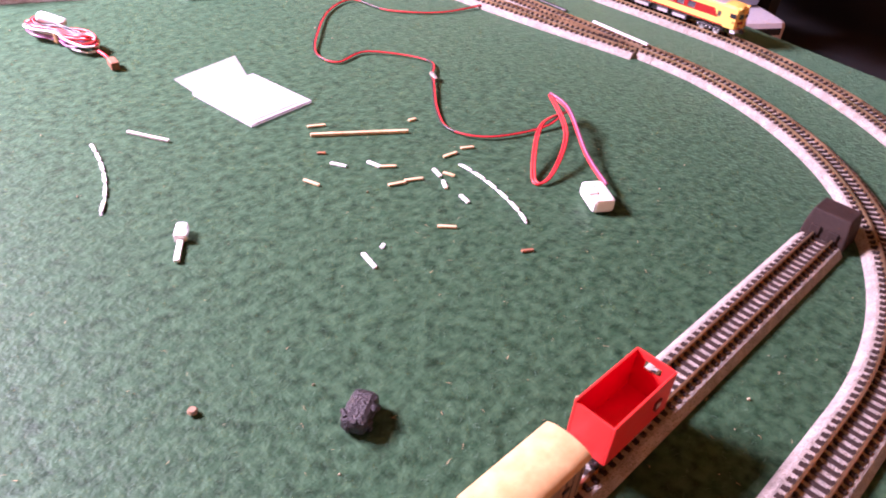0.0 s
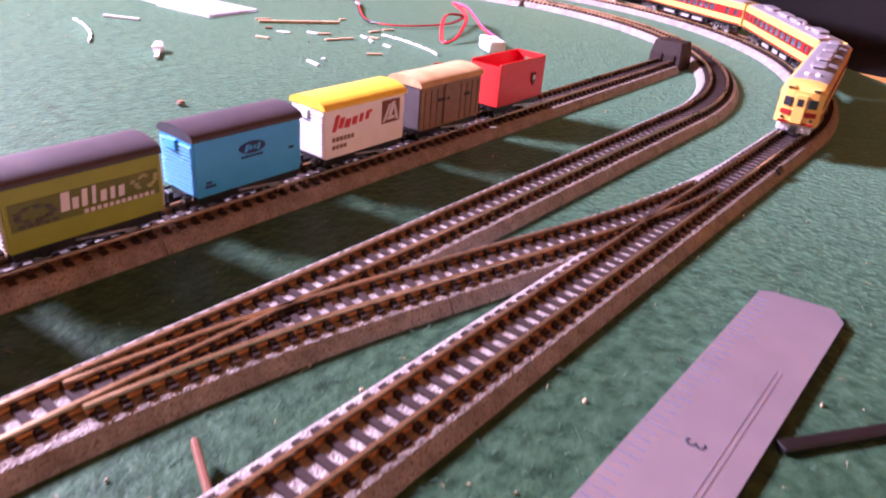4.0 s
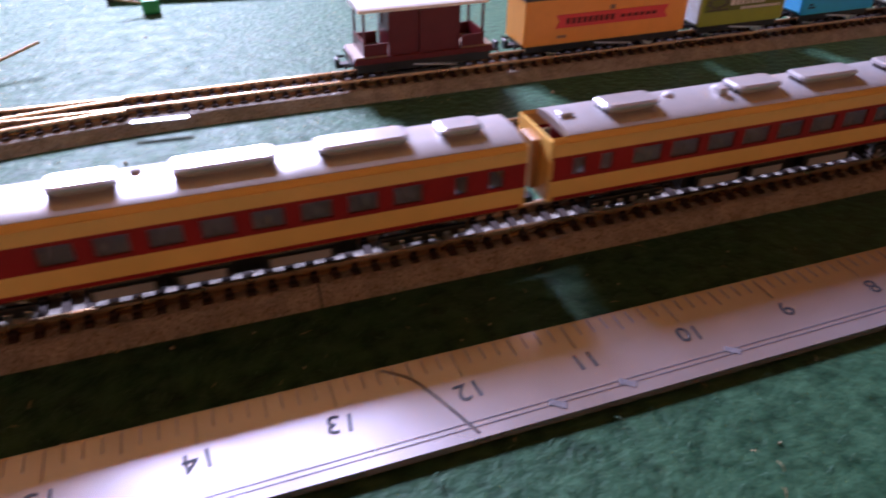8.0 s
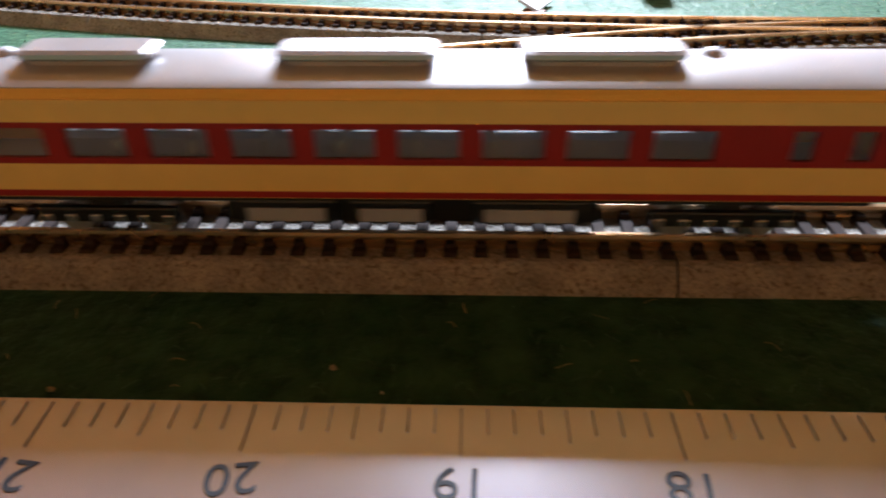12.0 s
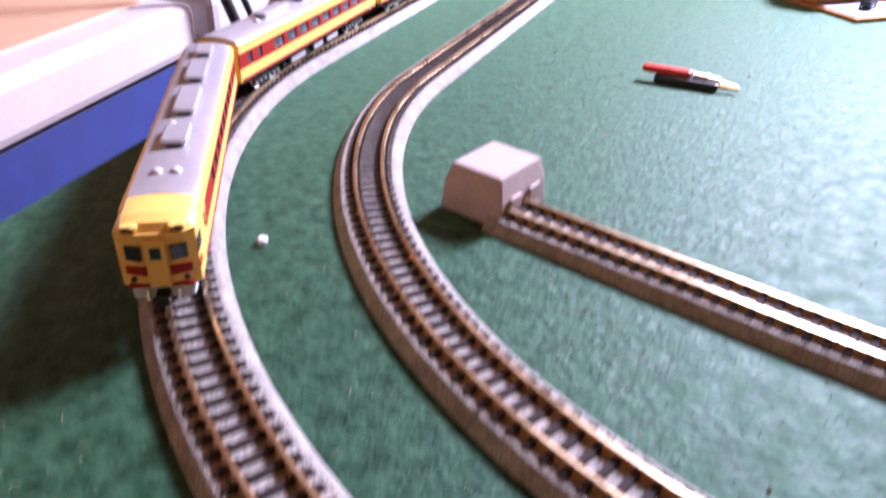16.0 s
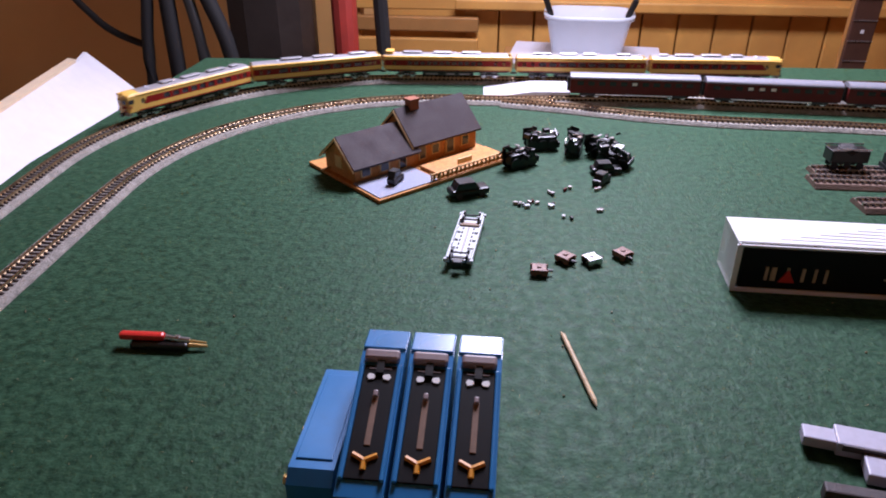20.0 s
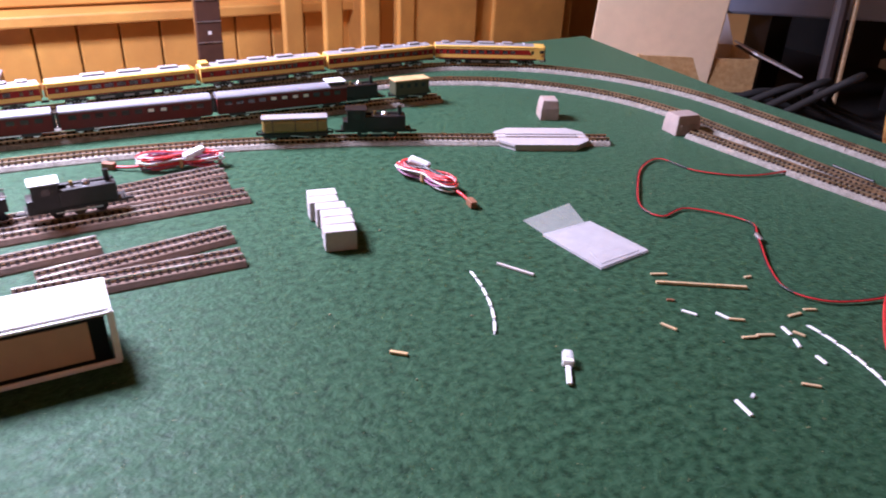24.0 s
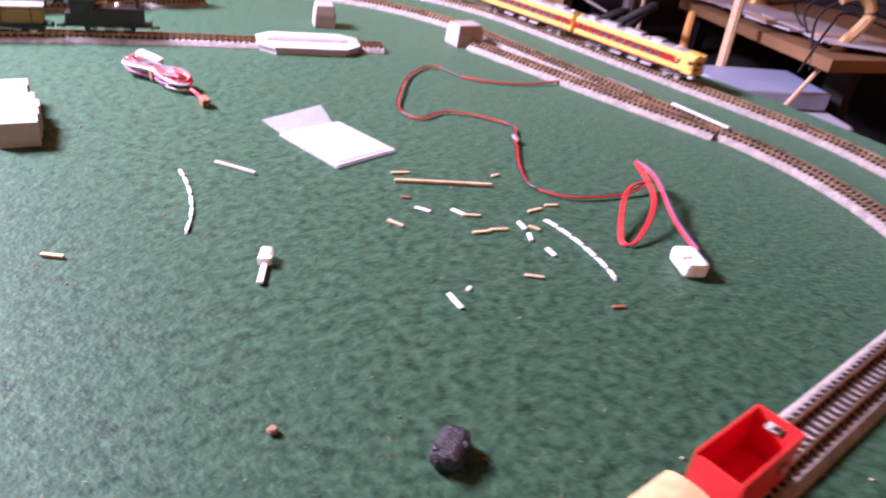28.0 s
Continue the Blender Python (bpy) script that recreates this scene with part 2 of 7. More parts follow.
    if bump > 0:
        bn = ns.new("ShaderNodeTexNoise")
        bn.inputs["Scale"].default_value, bn.inputs["Detail"].default_value = bscale or scale, 6.0
        ln.new(tc.outputs[coords], bn.inputs["Vector"])
        bp = ns.new("ShaderNodeBump")
        bp.inputs["Strength"].default_value, bp.inputs["Distance"].default_value = min(1.0, bump), 0.002
        ln.new(bn.outputs["Fac"], bp.inputs["Height"])
        ln.new(bp.outputs["Normal"], b.inputs["Normal"])
    return m
M = {
    "felt": shade("felt", (0.0068, 0.028, 0.0125), 0.58, var=0.75, scale=1200, bump=0.36, bscale=380, spec=0.20, second=(0.027, 0.074, 0.0385), mixscale=190, mixat=0.51, mixsharp=0.16),
    "ballast": shade("ballast", (0.325, 0.295, 0.26), 0.85, var=0.45, scale=1700, bump=0.75, bscale=1500, second=(0.17, 0.135, 0.10), mixscale=1300, mixat=0.60, mixsharp=0.05),
    "rail": shade("rail", (0.46, 0.32, 0.19), 0.30, 0.9, var=0.2, scale=500),
    "railbright": shade("railbright", (0.70, 0.66, 0.62), 0.25, 0.9, var=0.1, scale=500),
    "sleeper": shade("sleeper", (0.030, 0.018, 0.015), 0.85, var=0.3, scale=900, spec=0.2),
    "cream": shade("cream", (0.80, 0.48, 0.105), 0.38, var=0.05, scale=300),
    "trainred": shade("trainred", (0.28, 0.014, 0.010), 0.5, var=0.08, scale=300, spec=0.2),
    "silver": shade("silver", (0.46, 0.45, 0.47), 0.34, 0.5, var=0.07, scale=250),
    "glass": shade("glass", (0.022, 0.024, 0.027), 0.08, var=0.05, scale=200, spec=0.6),
    "carglass": shade("carglass", (0.10, 0.13, 0.15), 0.06, var=0.05, scale=200, spec=0.7, alpha=0.28),
    "pale": shade("pale", (0.55, 0.58, 0.60), 0.5, var=0.1, scale=300),
    "black": shade("black", (0.007, 0.0065, 0.007), 0.36, var=0.3, scale=500),
    "metal": shade("metal", (0.62, 0.62, 0.64), 0.28, 0.9, var=0.15, scale=600),
    "brass": shade("brass", (0.62, 0.42, 0.16), 0.35, 0.9, var=0.15, scale=600),
    "grey": shade("grey", (0.33, 0.31, 0.31), 0.6, var=0.12, scale=400, bump=0.15, bscale=1500),
    "greydark": shade("greydark", (0.055, 0.042, 0.042), 0.6, var=0.2, scale=400, bump=0.2, bscale=1500),
    "buffer": shade("buffer", (0.36, 0.28, 0.25), 0.75, var=0.15, scale=900, bump=0.3, bscale=2200),
    "steel": shade("steel", (0.54, 0.53, 0.60), 0.20, 0.80, var=0.08, scale=120),
    "ink": shade("ink", (0.03, 0.03, 0.035), 0.6, var=0.3, scale=900),
    "white": shade("white", (0.80, 0.80, 0.78), 0.5, var=0.06, scale=200),
    "paper": shade("paper", (0.66, 0.65, 0.67), 0.7, var=0.05, scale=60),
    "blue": shade("blue", (0.014, 0.165, 0.39), 0.32, var=0.08, scale=150),
    "navy": shade("navy", (0.012, 0.030, 0.135), 0.6, var=0.15, scale=60),
    "cyan": shade("cyan", (0.008, 0.39, 0.82), 0.35, var=0.05, scale=300),
    "olive": shade("olive", (0.235, 0.30, 0.007), 0.4, var=0.08, scale=300),
    # Paler blue with the louvres' highlight put into the colour.
    "cyanlit": shade("cyanlit", (0.09, 0.43, 0.68), 0.3, var=0.05, scale=300),
    "olivedark": shade("olivedark", (0.10, 0.13, 0.006), 0.42, var=0.1, scale=300),
    "picturebrown": shade("picturebrown", (0.17, 0.055, 0.022), 0.5, var=0.2, scale=900),
    "oliveink": shade("oliveink", (0.34, 0.36, 0.14), 0.45, var=0.15, scale=500),
    "coachroof": shade("coachroof", (0.20, 0.20, 0.23), 0.4, var=0.1, scale=300),
    "khaki": shade("khaki", (0.26, 0.18, 0.05), 0.45, var=0.15, scale=300),
    "darkolive": shade("darkolive", (0.06, 0.06, 0.03), 0.5, var=0.15, scale=300),
    "tick": shade("tick", (0.15, 0.135, 0.15), 0.5, var=0.3, scale=900),
    "tickfaint": shade("tickfaint", (0.25, 0.24, 0.27), 0.35, 0.5, var=0.2, scale=900),
    "pencil": shade("pencil", (0.10, 0.09, 0.09), 0.5, var=0.4, scale=900),
    "rust": shade("rust", (0.22, 0.085, 0.04), 0.7, var=0.25, scale=600),
    "brick": shade("brick", (0.30, 0.10, 0.05), 0.8, var=0.25, scale=900),
    "yellowtrim": shade("yellowtrim", (0.72, 0.48, 0.20), 0.6, var=0.15, scale=500),
    "slotbrown": shade("slotbrown", (0.22, 0.14, 0.10), 0.4, var=0.2, scale=400),
    "pinkgrey": shade("pinkgrey", (0.26, 0.20, 0.20), 0.4, var=0.1, scale=400),
    "insert": shade("insert", (0.005, 0.0045, 0.005), 0.5, var=0.2, scale=200, spec=0.2),
    "lidwhite": shade("lidwhite", (0.80, 0.80, 0.80), 0.22, var=0.05, scale=80),
    "lidline": shade("lidline", (0.55, 0.55, 0.56), 0.3, var=0.05, scale=80),
    "tanlabel": shade("tanlabel", (0.50, 0.30, 0.18), 0.5, var=0.08, scale=100),
    "gold": shade("gold", (0.45, 0.33, 0.20), 0.5, var=0.1, scale=300),
    "coal": shade("coal", (0.010, 0.008, 0.009), 0.5, var=0.5, scale=900, bump=0.6, bscale=1200),
    "plategrey": shade("plategrey", (0.42, 0.385, 0.385), 0.55, var=0.08, scale=200),
    "platelight": shade("platelight", (0.50, 0.49, 0.53), 0.5, var=0.08, scale=200),
    "slabwhite": shade("slabwhite", (0.40, 0.37, 0.36), 0.8, var=0.10, scale=400, random_tint=0.08),
    "tie": shade("tie", (0.45, 0.27, 0.12), 0.7, var=0.2, scale=400),
    "greencap": shade("greencap", (0.03, 0.40, 0.14), 0.4, var=0.1, scale=300),
    "tubwhite": shade("tubwhite", (0.60, 0.63, 0.68), 0.3, var=0.05, scale=30, alpha=0.6),
    "redrod": shade("redrod", (0.30, 0.03, 0.02), 0.5, var=0.2, scale=40),
    "yellow": shade("yellow", (0.80, 0.52, 0.04), 0.45, var=0.08, scale=300),
    "orange": shade("orange", (0.72, 0.29, 0.025), 0.4, var=0.06, scale=300),
    "red": shade("red", (0.62, 0.035, 0.025), 0.35, var=0.08, scale=300),
    "maroon": shade("maroon", (0.115, 0.013, 0.010), 0.48, var=0.15, scale=300, spec=0.25),
    "vanmaroon": shade("vanmaroon", (0.095, 0.007, 0.009), 0.4, var=0.12, scale=300, spec=0.3),
    "brownbody": shade("brownbody", (0.22, 0.13, 0.07), 0.55, var=0.2, scale=500),
    "tan": shade("tan", (0.55, 0.36, 0.17), 0.6, var=0.15, scale=400, second=(0.45, 0.27, 0.11), mixscale=150),
    "darkroof": shade("darkroof", (0.044, 0.036, 0.044), 0.45, var=0.15, scale=300),
    "blackroof": shade("blackroof", (0.03, 0.022, 0.02), 0.4, var=0.2, scale=300),
    "pine": shade("pine", (0.68, 0.35, 0.085), 0.5, var=0.18, scale=25, second=(0.50, 0.24, 0.06), mixscale=6),
    "pinedark": shade("pinedark", (0.36, 0.17, 0.05), 0.5, var=0.2, scale=25),
    "plaster": shade("plaster", (0.86, 0.50, 0.19), 0.85, var=0.06, scale=20),
    "ceil": shade("ceil", (0.86, 0.51, 0.20), 0.9, var=0.04, scale=20),
    "wood": shade("wood", (0.58, 0.42, 0.24), 0.6, var=0.2, scale=700, second=(0.45, 0.30, 0.16), mixscale=260),
    "card": shade("card", (0.70, 0.55, 0.38), 0.85, var=0.06, scale=60),
    "redwire": shade("redwire", (0.60, 0.03, 0.03), 0.4, var=0.1, scale=500),
    "blackwire": shade("blackwire", (0.02, 0.02, 0.02), 0.4, var=0.1, scale=500),
    "whitewire": shade("whitewire", (0.70, 0.66, 0.66), 0.45, var=0.1, scale=500),
    "purple": shade("purple", (0.25, 0.08, 0.16), 0.45, var=0.1, scale=500),
    "clear": shade("clear", (0.85, 0.86, 0.86), 0.25, var=0.05, scale=200, alpha=0.55),
    "bagfilm": shade("bagfilm", (0.60, 0.58, 0.60), 0.35, var=0.1, scale=120, alpha=0.5),
    "bagclear": shade("bagclear", (0.80, 0.80, 0.78), 0.3, var=0.1, scale=120, alpha=0.14),
    "leather": shade("leather", (0.025, 0.018, 0.015), 0.5, var=0.3, scale=60),
    "rosewood": shade("rosewood", (0.07, 0.03, 0.02), 0.5, var=0.2, scale=60),
    "slate": shade("slate", (0.040, 0.024, 0.027), 0.75, var=0.15, scale=600, bump=0.2, bscale=1500),
    "housewall": shade("housewall", (0.58, 0.25, 0.055), 0.7, var=0.2, scale=700, second=(0.44, 0.17, 0.035), mixscale=400),
    "paving": shade("paving", (0.24, 0.26, 0.34), 0.7, var=0.1, scale=600),
    "skin": shade("plasticbeige", (0.55, 0.50, 0.47), 0.5, var=0.15, scale=500),
    "felt_fibre": shade("felt_fibre", (0.06, 0.12, 0.085), 0.9, var=0.3, scale=500, spec=0.1),
    "loosebed": shade("loosebed", (0.17, 0.10, 0.07), 0.8, var=0.3, scale=1800, bump=0.4, bscale=2400),
    "blockdark": shade("blockdark", (0.026, 0.015, 0.012), 0.7, var=0.3, scale=900, bump=0.3, bscale=2200, spec=0.25),
    "wallplain": shade("wallplain", (0.64, 0.35, 0.12), 0.6, var=0.08, scale=8, second=(0.60, 0.34, 0.12), mixscale=2.5),
    "lint": shade("lint", (0.36, 0.27, 0.15), 0.9, var=0.3, scale=500, spec=0.1),
    "shelfbrown": shade("shelfbrown", (0.20, 0.11, 0.05), 0.5, var=0.2, scale=30),
    "screenback": shade("screenback", (0.34, 0.27, 0.31), 0.5, var=0.08, scale=30),
    "bright_pane": shade("bright_pane", (0.36, 0.42, 0.48), 0.3, var=0.3, scale=900),
    "palewall": shade("palewall", (0.80, 0.66, 0.54), 0.8, var=0.06, scale=12),
    "crumb": shade("crumb", (0.34, 0.28, 0.17), 0.8, var=0.3, scale=900),
    "boxgrey": shade("boxgrey", (0.44, 0.43, 0.52), 0.5, var=0.1, scale=300),
    "dark": shade("dark", (0.006, 0.0055, 0.006), 0.8, var=0.3, scale=30),
    "carpet": shade("carpet", (0.46, 0.27, 0.13), 0.95, var=0.3, scale=80, bump=0.4, bscale=300),
    "bluegrey": shade("bluegrey", (0.30, 0.36, 0.50), 0.45, var=0.1, scale=20),
}
for fabric, weight in (("felt", 0.7), ("felt_fibre", 0.4)):
    fb = M[fabric].node_tree.nodes["Principled BSDF"].inputs
    fb["Sheen Weight"].default_value, fb["Sheen Roughness"].default_value, fb["Sheen Tint"].default_value = weight, 0.30, (0.42, 1.0, 0.66, 1)
M["felt"].node_tree.nodes["Principled BSDF"].inputs["Specular Tint"].default_value = (0.6, 1.0, 0.74, 1)
TIE = []

# ---- tracks ----
RAIL_TOP, BED_TOP = 0.0066, 0.0042
BED = [(-0.0125, 0.0), (-0.0122, 0.0010), (-0.0098, 0.0039), (-0.0090, BED_TOP), (0.0090, BED_TOP), (0.0098, 0.0039), (0.0122, 0.0010), (0.0125, 0.0)]
RAIL = [(-0.0010, BED_TOP), (-0.0010, BED_TOP + 0.0006), (-0.0003, BED_TOP + 0.0010), (-0.0003, RAIL_TOP - 0.0008), (-0.0006, RAIL_TOP - 0.0006), (-0.0005, RAIL_TOP), (0.0005, RAIL_TOP), (0.0006, RAIL_TOP - 0.0006), (0.0003, RAIL_TOP - 0.0008), (0.0003, BED_TOP + 0.0010), (0.0010, BED_TOP + 0.0006), (0.0010, BED_TOP)]
GAUGE = 0.0097
TIE_STEP = 0.0048


def tie_mesh():
    """One plastic sleeper with chair blobs outside and inside both rails."""
    g = Geo()
    z = BED_TOP
    g.add([(-0.0011, -0.0084, z), (0.0011, -0.0084, z), (0.0011, 0.0084, z), (-0.0011, 0.0084, z), (-0.0009, -0.0081, z + 0.0007), (0.0009, -0.0081, z + 0.0007), (0.0009, 0.0081, z + 0.0007), (-0.0009, 0.0081, z + 0.0007)],
          [(4, 5, 6, 7), (0, 1, 5, 4), (1, 2, 6, 5), (2, 3, 7, 6), (3, 0, 4, 7)])
    for y in (-1, 1):
        for d in (-0.0013, 0.0013):
            g.box(0, y * GAUGE / 2 + d, z + 0.0010, 0.0015, 0.0011, 0.0008)
    return g.mesh("sleeper", M["sleeper"])


def track(name, line, a, b, label, joints=0.124, near=None, offset=0.0, bed=True, group="", ends=None):
    """A run of track: ballast sections with joints, two rails, and sleepers. near: the stretch whose sleepers are parts of their own."""
    t = thing(name, Matrix.Identity(4), label, "railway track", group)
    if bed:
        s, b1 = ends or (a, b)
        form = [(o * 0.99, z * 0.955) for o, z in BED] if ends else BED
        while s < b1 - 1e-4:
            e = min(s + joints, b1)
            if b1 - e < joints * 0.25:
                e = b1
            part("roadbed", Geo().sweep(line.rows(s + 0.0002, e - 0.0002), form), M["ballast"], t)
            s = e
    for side in (-1, 1):
        part("rail", Geo().sweep(line.rows(a, b), [(o + side * GAUGE / 2, z) for o, z in RAIL]), M["rail"], t, "nickel silver rail with tarnished brown sides")
    far, k, n = Geo(), 0, int((b - a) / TIE_STEP)
    src = TIE[0]
    for i in range(n):
        s = a + (i + 0.5) * (b - a) / n
        x, y, h = line.at(s)
        m = pose(x, y, 0, 0, 0, math.degrees(h))
        if near and near[0] <= s <= near[1] and k < 300:
            ob = new("sleeper", src)
            ob.parent, ob.matrix_basis = t, m
            k += 1
        else:
            far.add([m @ v.co for v in src.vertices], [list(p.vertices) for p in src.polygons])
    if far.v:
        ob = part("sleeper_strip", far, M["sleeper"], t)
        ob["kind"] = "stuff"
    return t


def loose_track(length, m, label):
    """A loose straight of ballasted track lying on the mat."""
    t = thing("track_piece", m, label, "track piece", "loose track pieces")
    ln = Line([(-length / 2, 0, 0), (length / 2, 0, 0)])
    part("roadbed", Geo().sweep(ln.rows(0, length, 0.05), BED), M["loosebed"], t)
    for side in (-1, 1):
        part("rail", Geo().sweep(ln.rows(0, length, 0.05), [(o + side * GAUGE / 2, z) for o, z in RAIL]), M["railbright"], t)
    n = int(length / TIE_STEP)
    for i in range(n):
        ob = new("sleeper", TIE[0])
        ob.parent, ob.matrix_basis = t, pose(-length / 2 + (i + 0.5) * length / n, 0, 0)
    return t

TIE.append(tie_mesh())

# ---- the board, the room ----
BOARD = [(-0.405, -0.25), (0.72, -0.25), (0.76, -0.005), (0.955, 0.205), (0.982, 0.38), (0.978, 0.70), (1.02, 1.045), (-0.475, 0.985), (-0.482, 0.62), (-0.428, 0.13)]
solid("ground", Geo().prism(BOARD, "z", -0.018, 0.0), M["felt"], "green felt scenery mat on a flat board", "ground", kind="structure")
FLOOR_Z, X0, X1, Y0, Y1 = -0.76, -1.40, 2.10, -1.30, WALL_Y
# Carpet colour is lightened to bounce warm fill onto shaded sides.
solid("floor", Geo().box((X0 + X1) / 2, (Y0 + Y1) / 2, FLOOR_Z - 0.03, X1 - X0, Y1 - Y0, 0.06), M["carpet"], "carpeted room floor, lightened for warm bounce", "floor", kind="structure")
# Ceiling slope is out of view, added to hold the assumed roof window.
slope = Geo()
left, right, low, high = X0 - WIN_X, X1 - WIN_X, -2.560, 0.676
slope.box((left - WIN_W / 2) / 2, (low + high) / 2, 0.03, -WIN_W / 2 - left, high - low, 0.06)
slope.box((right + WIN_W / 2) / 2, (low + high) / 2, 0.03, right - WIN_W / 2, high - low, 0.06)
slope.box(0, (low - WIN_H / 2) / 2, 0.03, WIN_W, -WIN_H / 2 - low, 0.06)
slope.box(0, (high + WIN_H / 2) / 2, 0.03, WIN_W, high - WIN_H / 2, 0.06)
solid("ceiling_slope", slope, M["ceil"], "assumed sloping wooden ceiling, out of view, with a roof window", "ceiling", kind="structure", m=WIN)
wf = thing("window_1", WIN, "small square roof window, assumed and out of view", "window")
wf["kind"] = "structure"
for sx in (-1, 1):
    part("window_frame", Geo().box(sx * (WIN_W / 2 + 0.02), 0, -0.008, 0.04, WIN_H + 0.08, 0.016, bev=0.003), M["pine"], wf)
    part("window_frame", Geo().box(0, sx * (WIN_H / 2 + 0.02), -0.008, WIN_W, 0.04, 0.016, bev=0.003), M["pine"], wf)
solid("wall_west", Geo().box(X0 - 0.05, (Y0 + Y1) / 2, 0.45, 0.1, Y1 - Y0, 2.4), M["palewall"], "pale warm plastered room wall", "wall", kind="structure")
# These two walls are out of view, coloured and set near for warm fill.
solid("wall_east", Geo().box(X1 + 0.05, (Y0 + Y1) / 2, 0.45, 0.1, Y1 - Y0, 2.4), M["plaster"], "assumed room wall, colour and distance set for warm bounce", "wall", kind="structure")
solid("wall_south", Geo().box((X0 + X1) / 2, Y0 - 0.05, 0.45, X1 - X0, 0.1, 2.4), M["plaster"], "assumed room wall, colour and distance set for warm bounce", "wall", kind="structure")
solid("wall_north", Geo().box((X0 + X1) / 2, Y1 + 0.05, (FLOOR_Z + 0.62) / 2, X1 - X0, 0.1, 0.62 - FLOOR_Z), M["pine"], "honey-coloured pine wall under the sloping ceiling", "wall", kind="structure")
leg = thing("trestle_table", pose(0.28, 0.4, FLOOR_Z), "plain wooden trestle table under the layout board", "table")
for sx in (-0.55, 0.55):
    for sy in (-0.4, 0.4):
        part("leg", Geo().box(sx, sy, 0.36, 0.05, 0.05, 0.72), M["pine"], leg)
part("tabletop", Geo().box(0, 0, 0.731, 1.3, 1.0, 0.022), M["pine"], leg)

# ---- the tracks ----
MAIN = Line([(0.918, 0.0495, 0.315), (-0.418, 0.0495, 0.282), (-0.474, 0.888, 0.282), (0.930, 0.965, 0.282)], True)
INNER = Line([(0.837, 0.0990, 0.249), (-0.3625, 0.0998, 0.225), (-0.389, 0.823, 0.249), (-0.06, 0.832, 0.6), (0.10, 0.868, 0.6), (0.850, 0.905, 0.249)], True)
SIDING = Line([(0.698, 0.1595, 0), (0.09, 0.1580, 1.2), (-0.06, 0.157, 1.2), (-0.289, 0.2125, 0)])
LINK = Line([(0.10, 0.1580, 0), (0.03, 0.155, 0.48), (-0.16, 0.1066, 0.48), (-0.22, 0.0998, 0)])
CROSS = Line([(0.24, 0.0994, 0), (0.30, 0.0974, 0.48), (0.47, 0.0530, 0.48), (0.53, 0.0500, 0)])
YARD_FAR = Line([(-0.06, 0.835, 0), (0.02, 0.846, 0.6), (0.63, 0.8195, 0)])
YARD_NEAR = Line([(-0.11, 0.829, 0), (-0.02, 0.812, 0.6), (0.08, 0.782, 0.6), (0.30, 0.784, 0.9), (0.50, 0.727, 0.9), (0.714, 0.632, 0)])
SPUR = Line([(0.809, 0.612, 0), (0.822, 0.47, 0.7), (0.8375, 0.34, 0)])

track("main_line", MAIN, 0.0, MAIN.length, "oval of grey ballasted model track, outer loop", near=(0.40, 1.32))
track("inner_line", INNER, 0.0, INNER.length, "oval of grey ballasted model track, inner loop", near=(0.35, 0.95))
track("siding", SIDING, 0.0, SIDING.length, "straight siding of ballasted model track carrying wagons", near=(0.0, 1.1))
track("crossover", CROSS, 0.035, CROSS.length - 0.035, "diverging turnout track between both loops", near=(0, 1), ends=(0.002, CROSS.length - 0.002))
track("link", LINK, 0.035, LINK.length - 0.088, "diverging turnout track from siding to loop", near=(0, 1), ends=(0.002, LINK.length - 0.082))
track("yard_siding", YARD_FAR, 0.02, YARD_FAR.length, "yard siding of ballasted track under maroon coaches")
track("yard_siding", YARD_NEAR, 0.02, YARD_NEAR.length, "yard siding of ballasted track with a tank engine")
track("spur", SPUR, 0.0, SPUR.length - 0.02, "short dead-end spur of ballasted model track")

# ---- the express: five coaches in cream and red ----
CAR_L, CAR_W, PITCH = 0.1425, 0.0186, 0.1490
BOG = 0.047


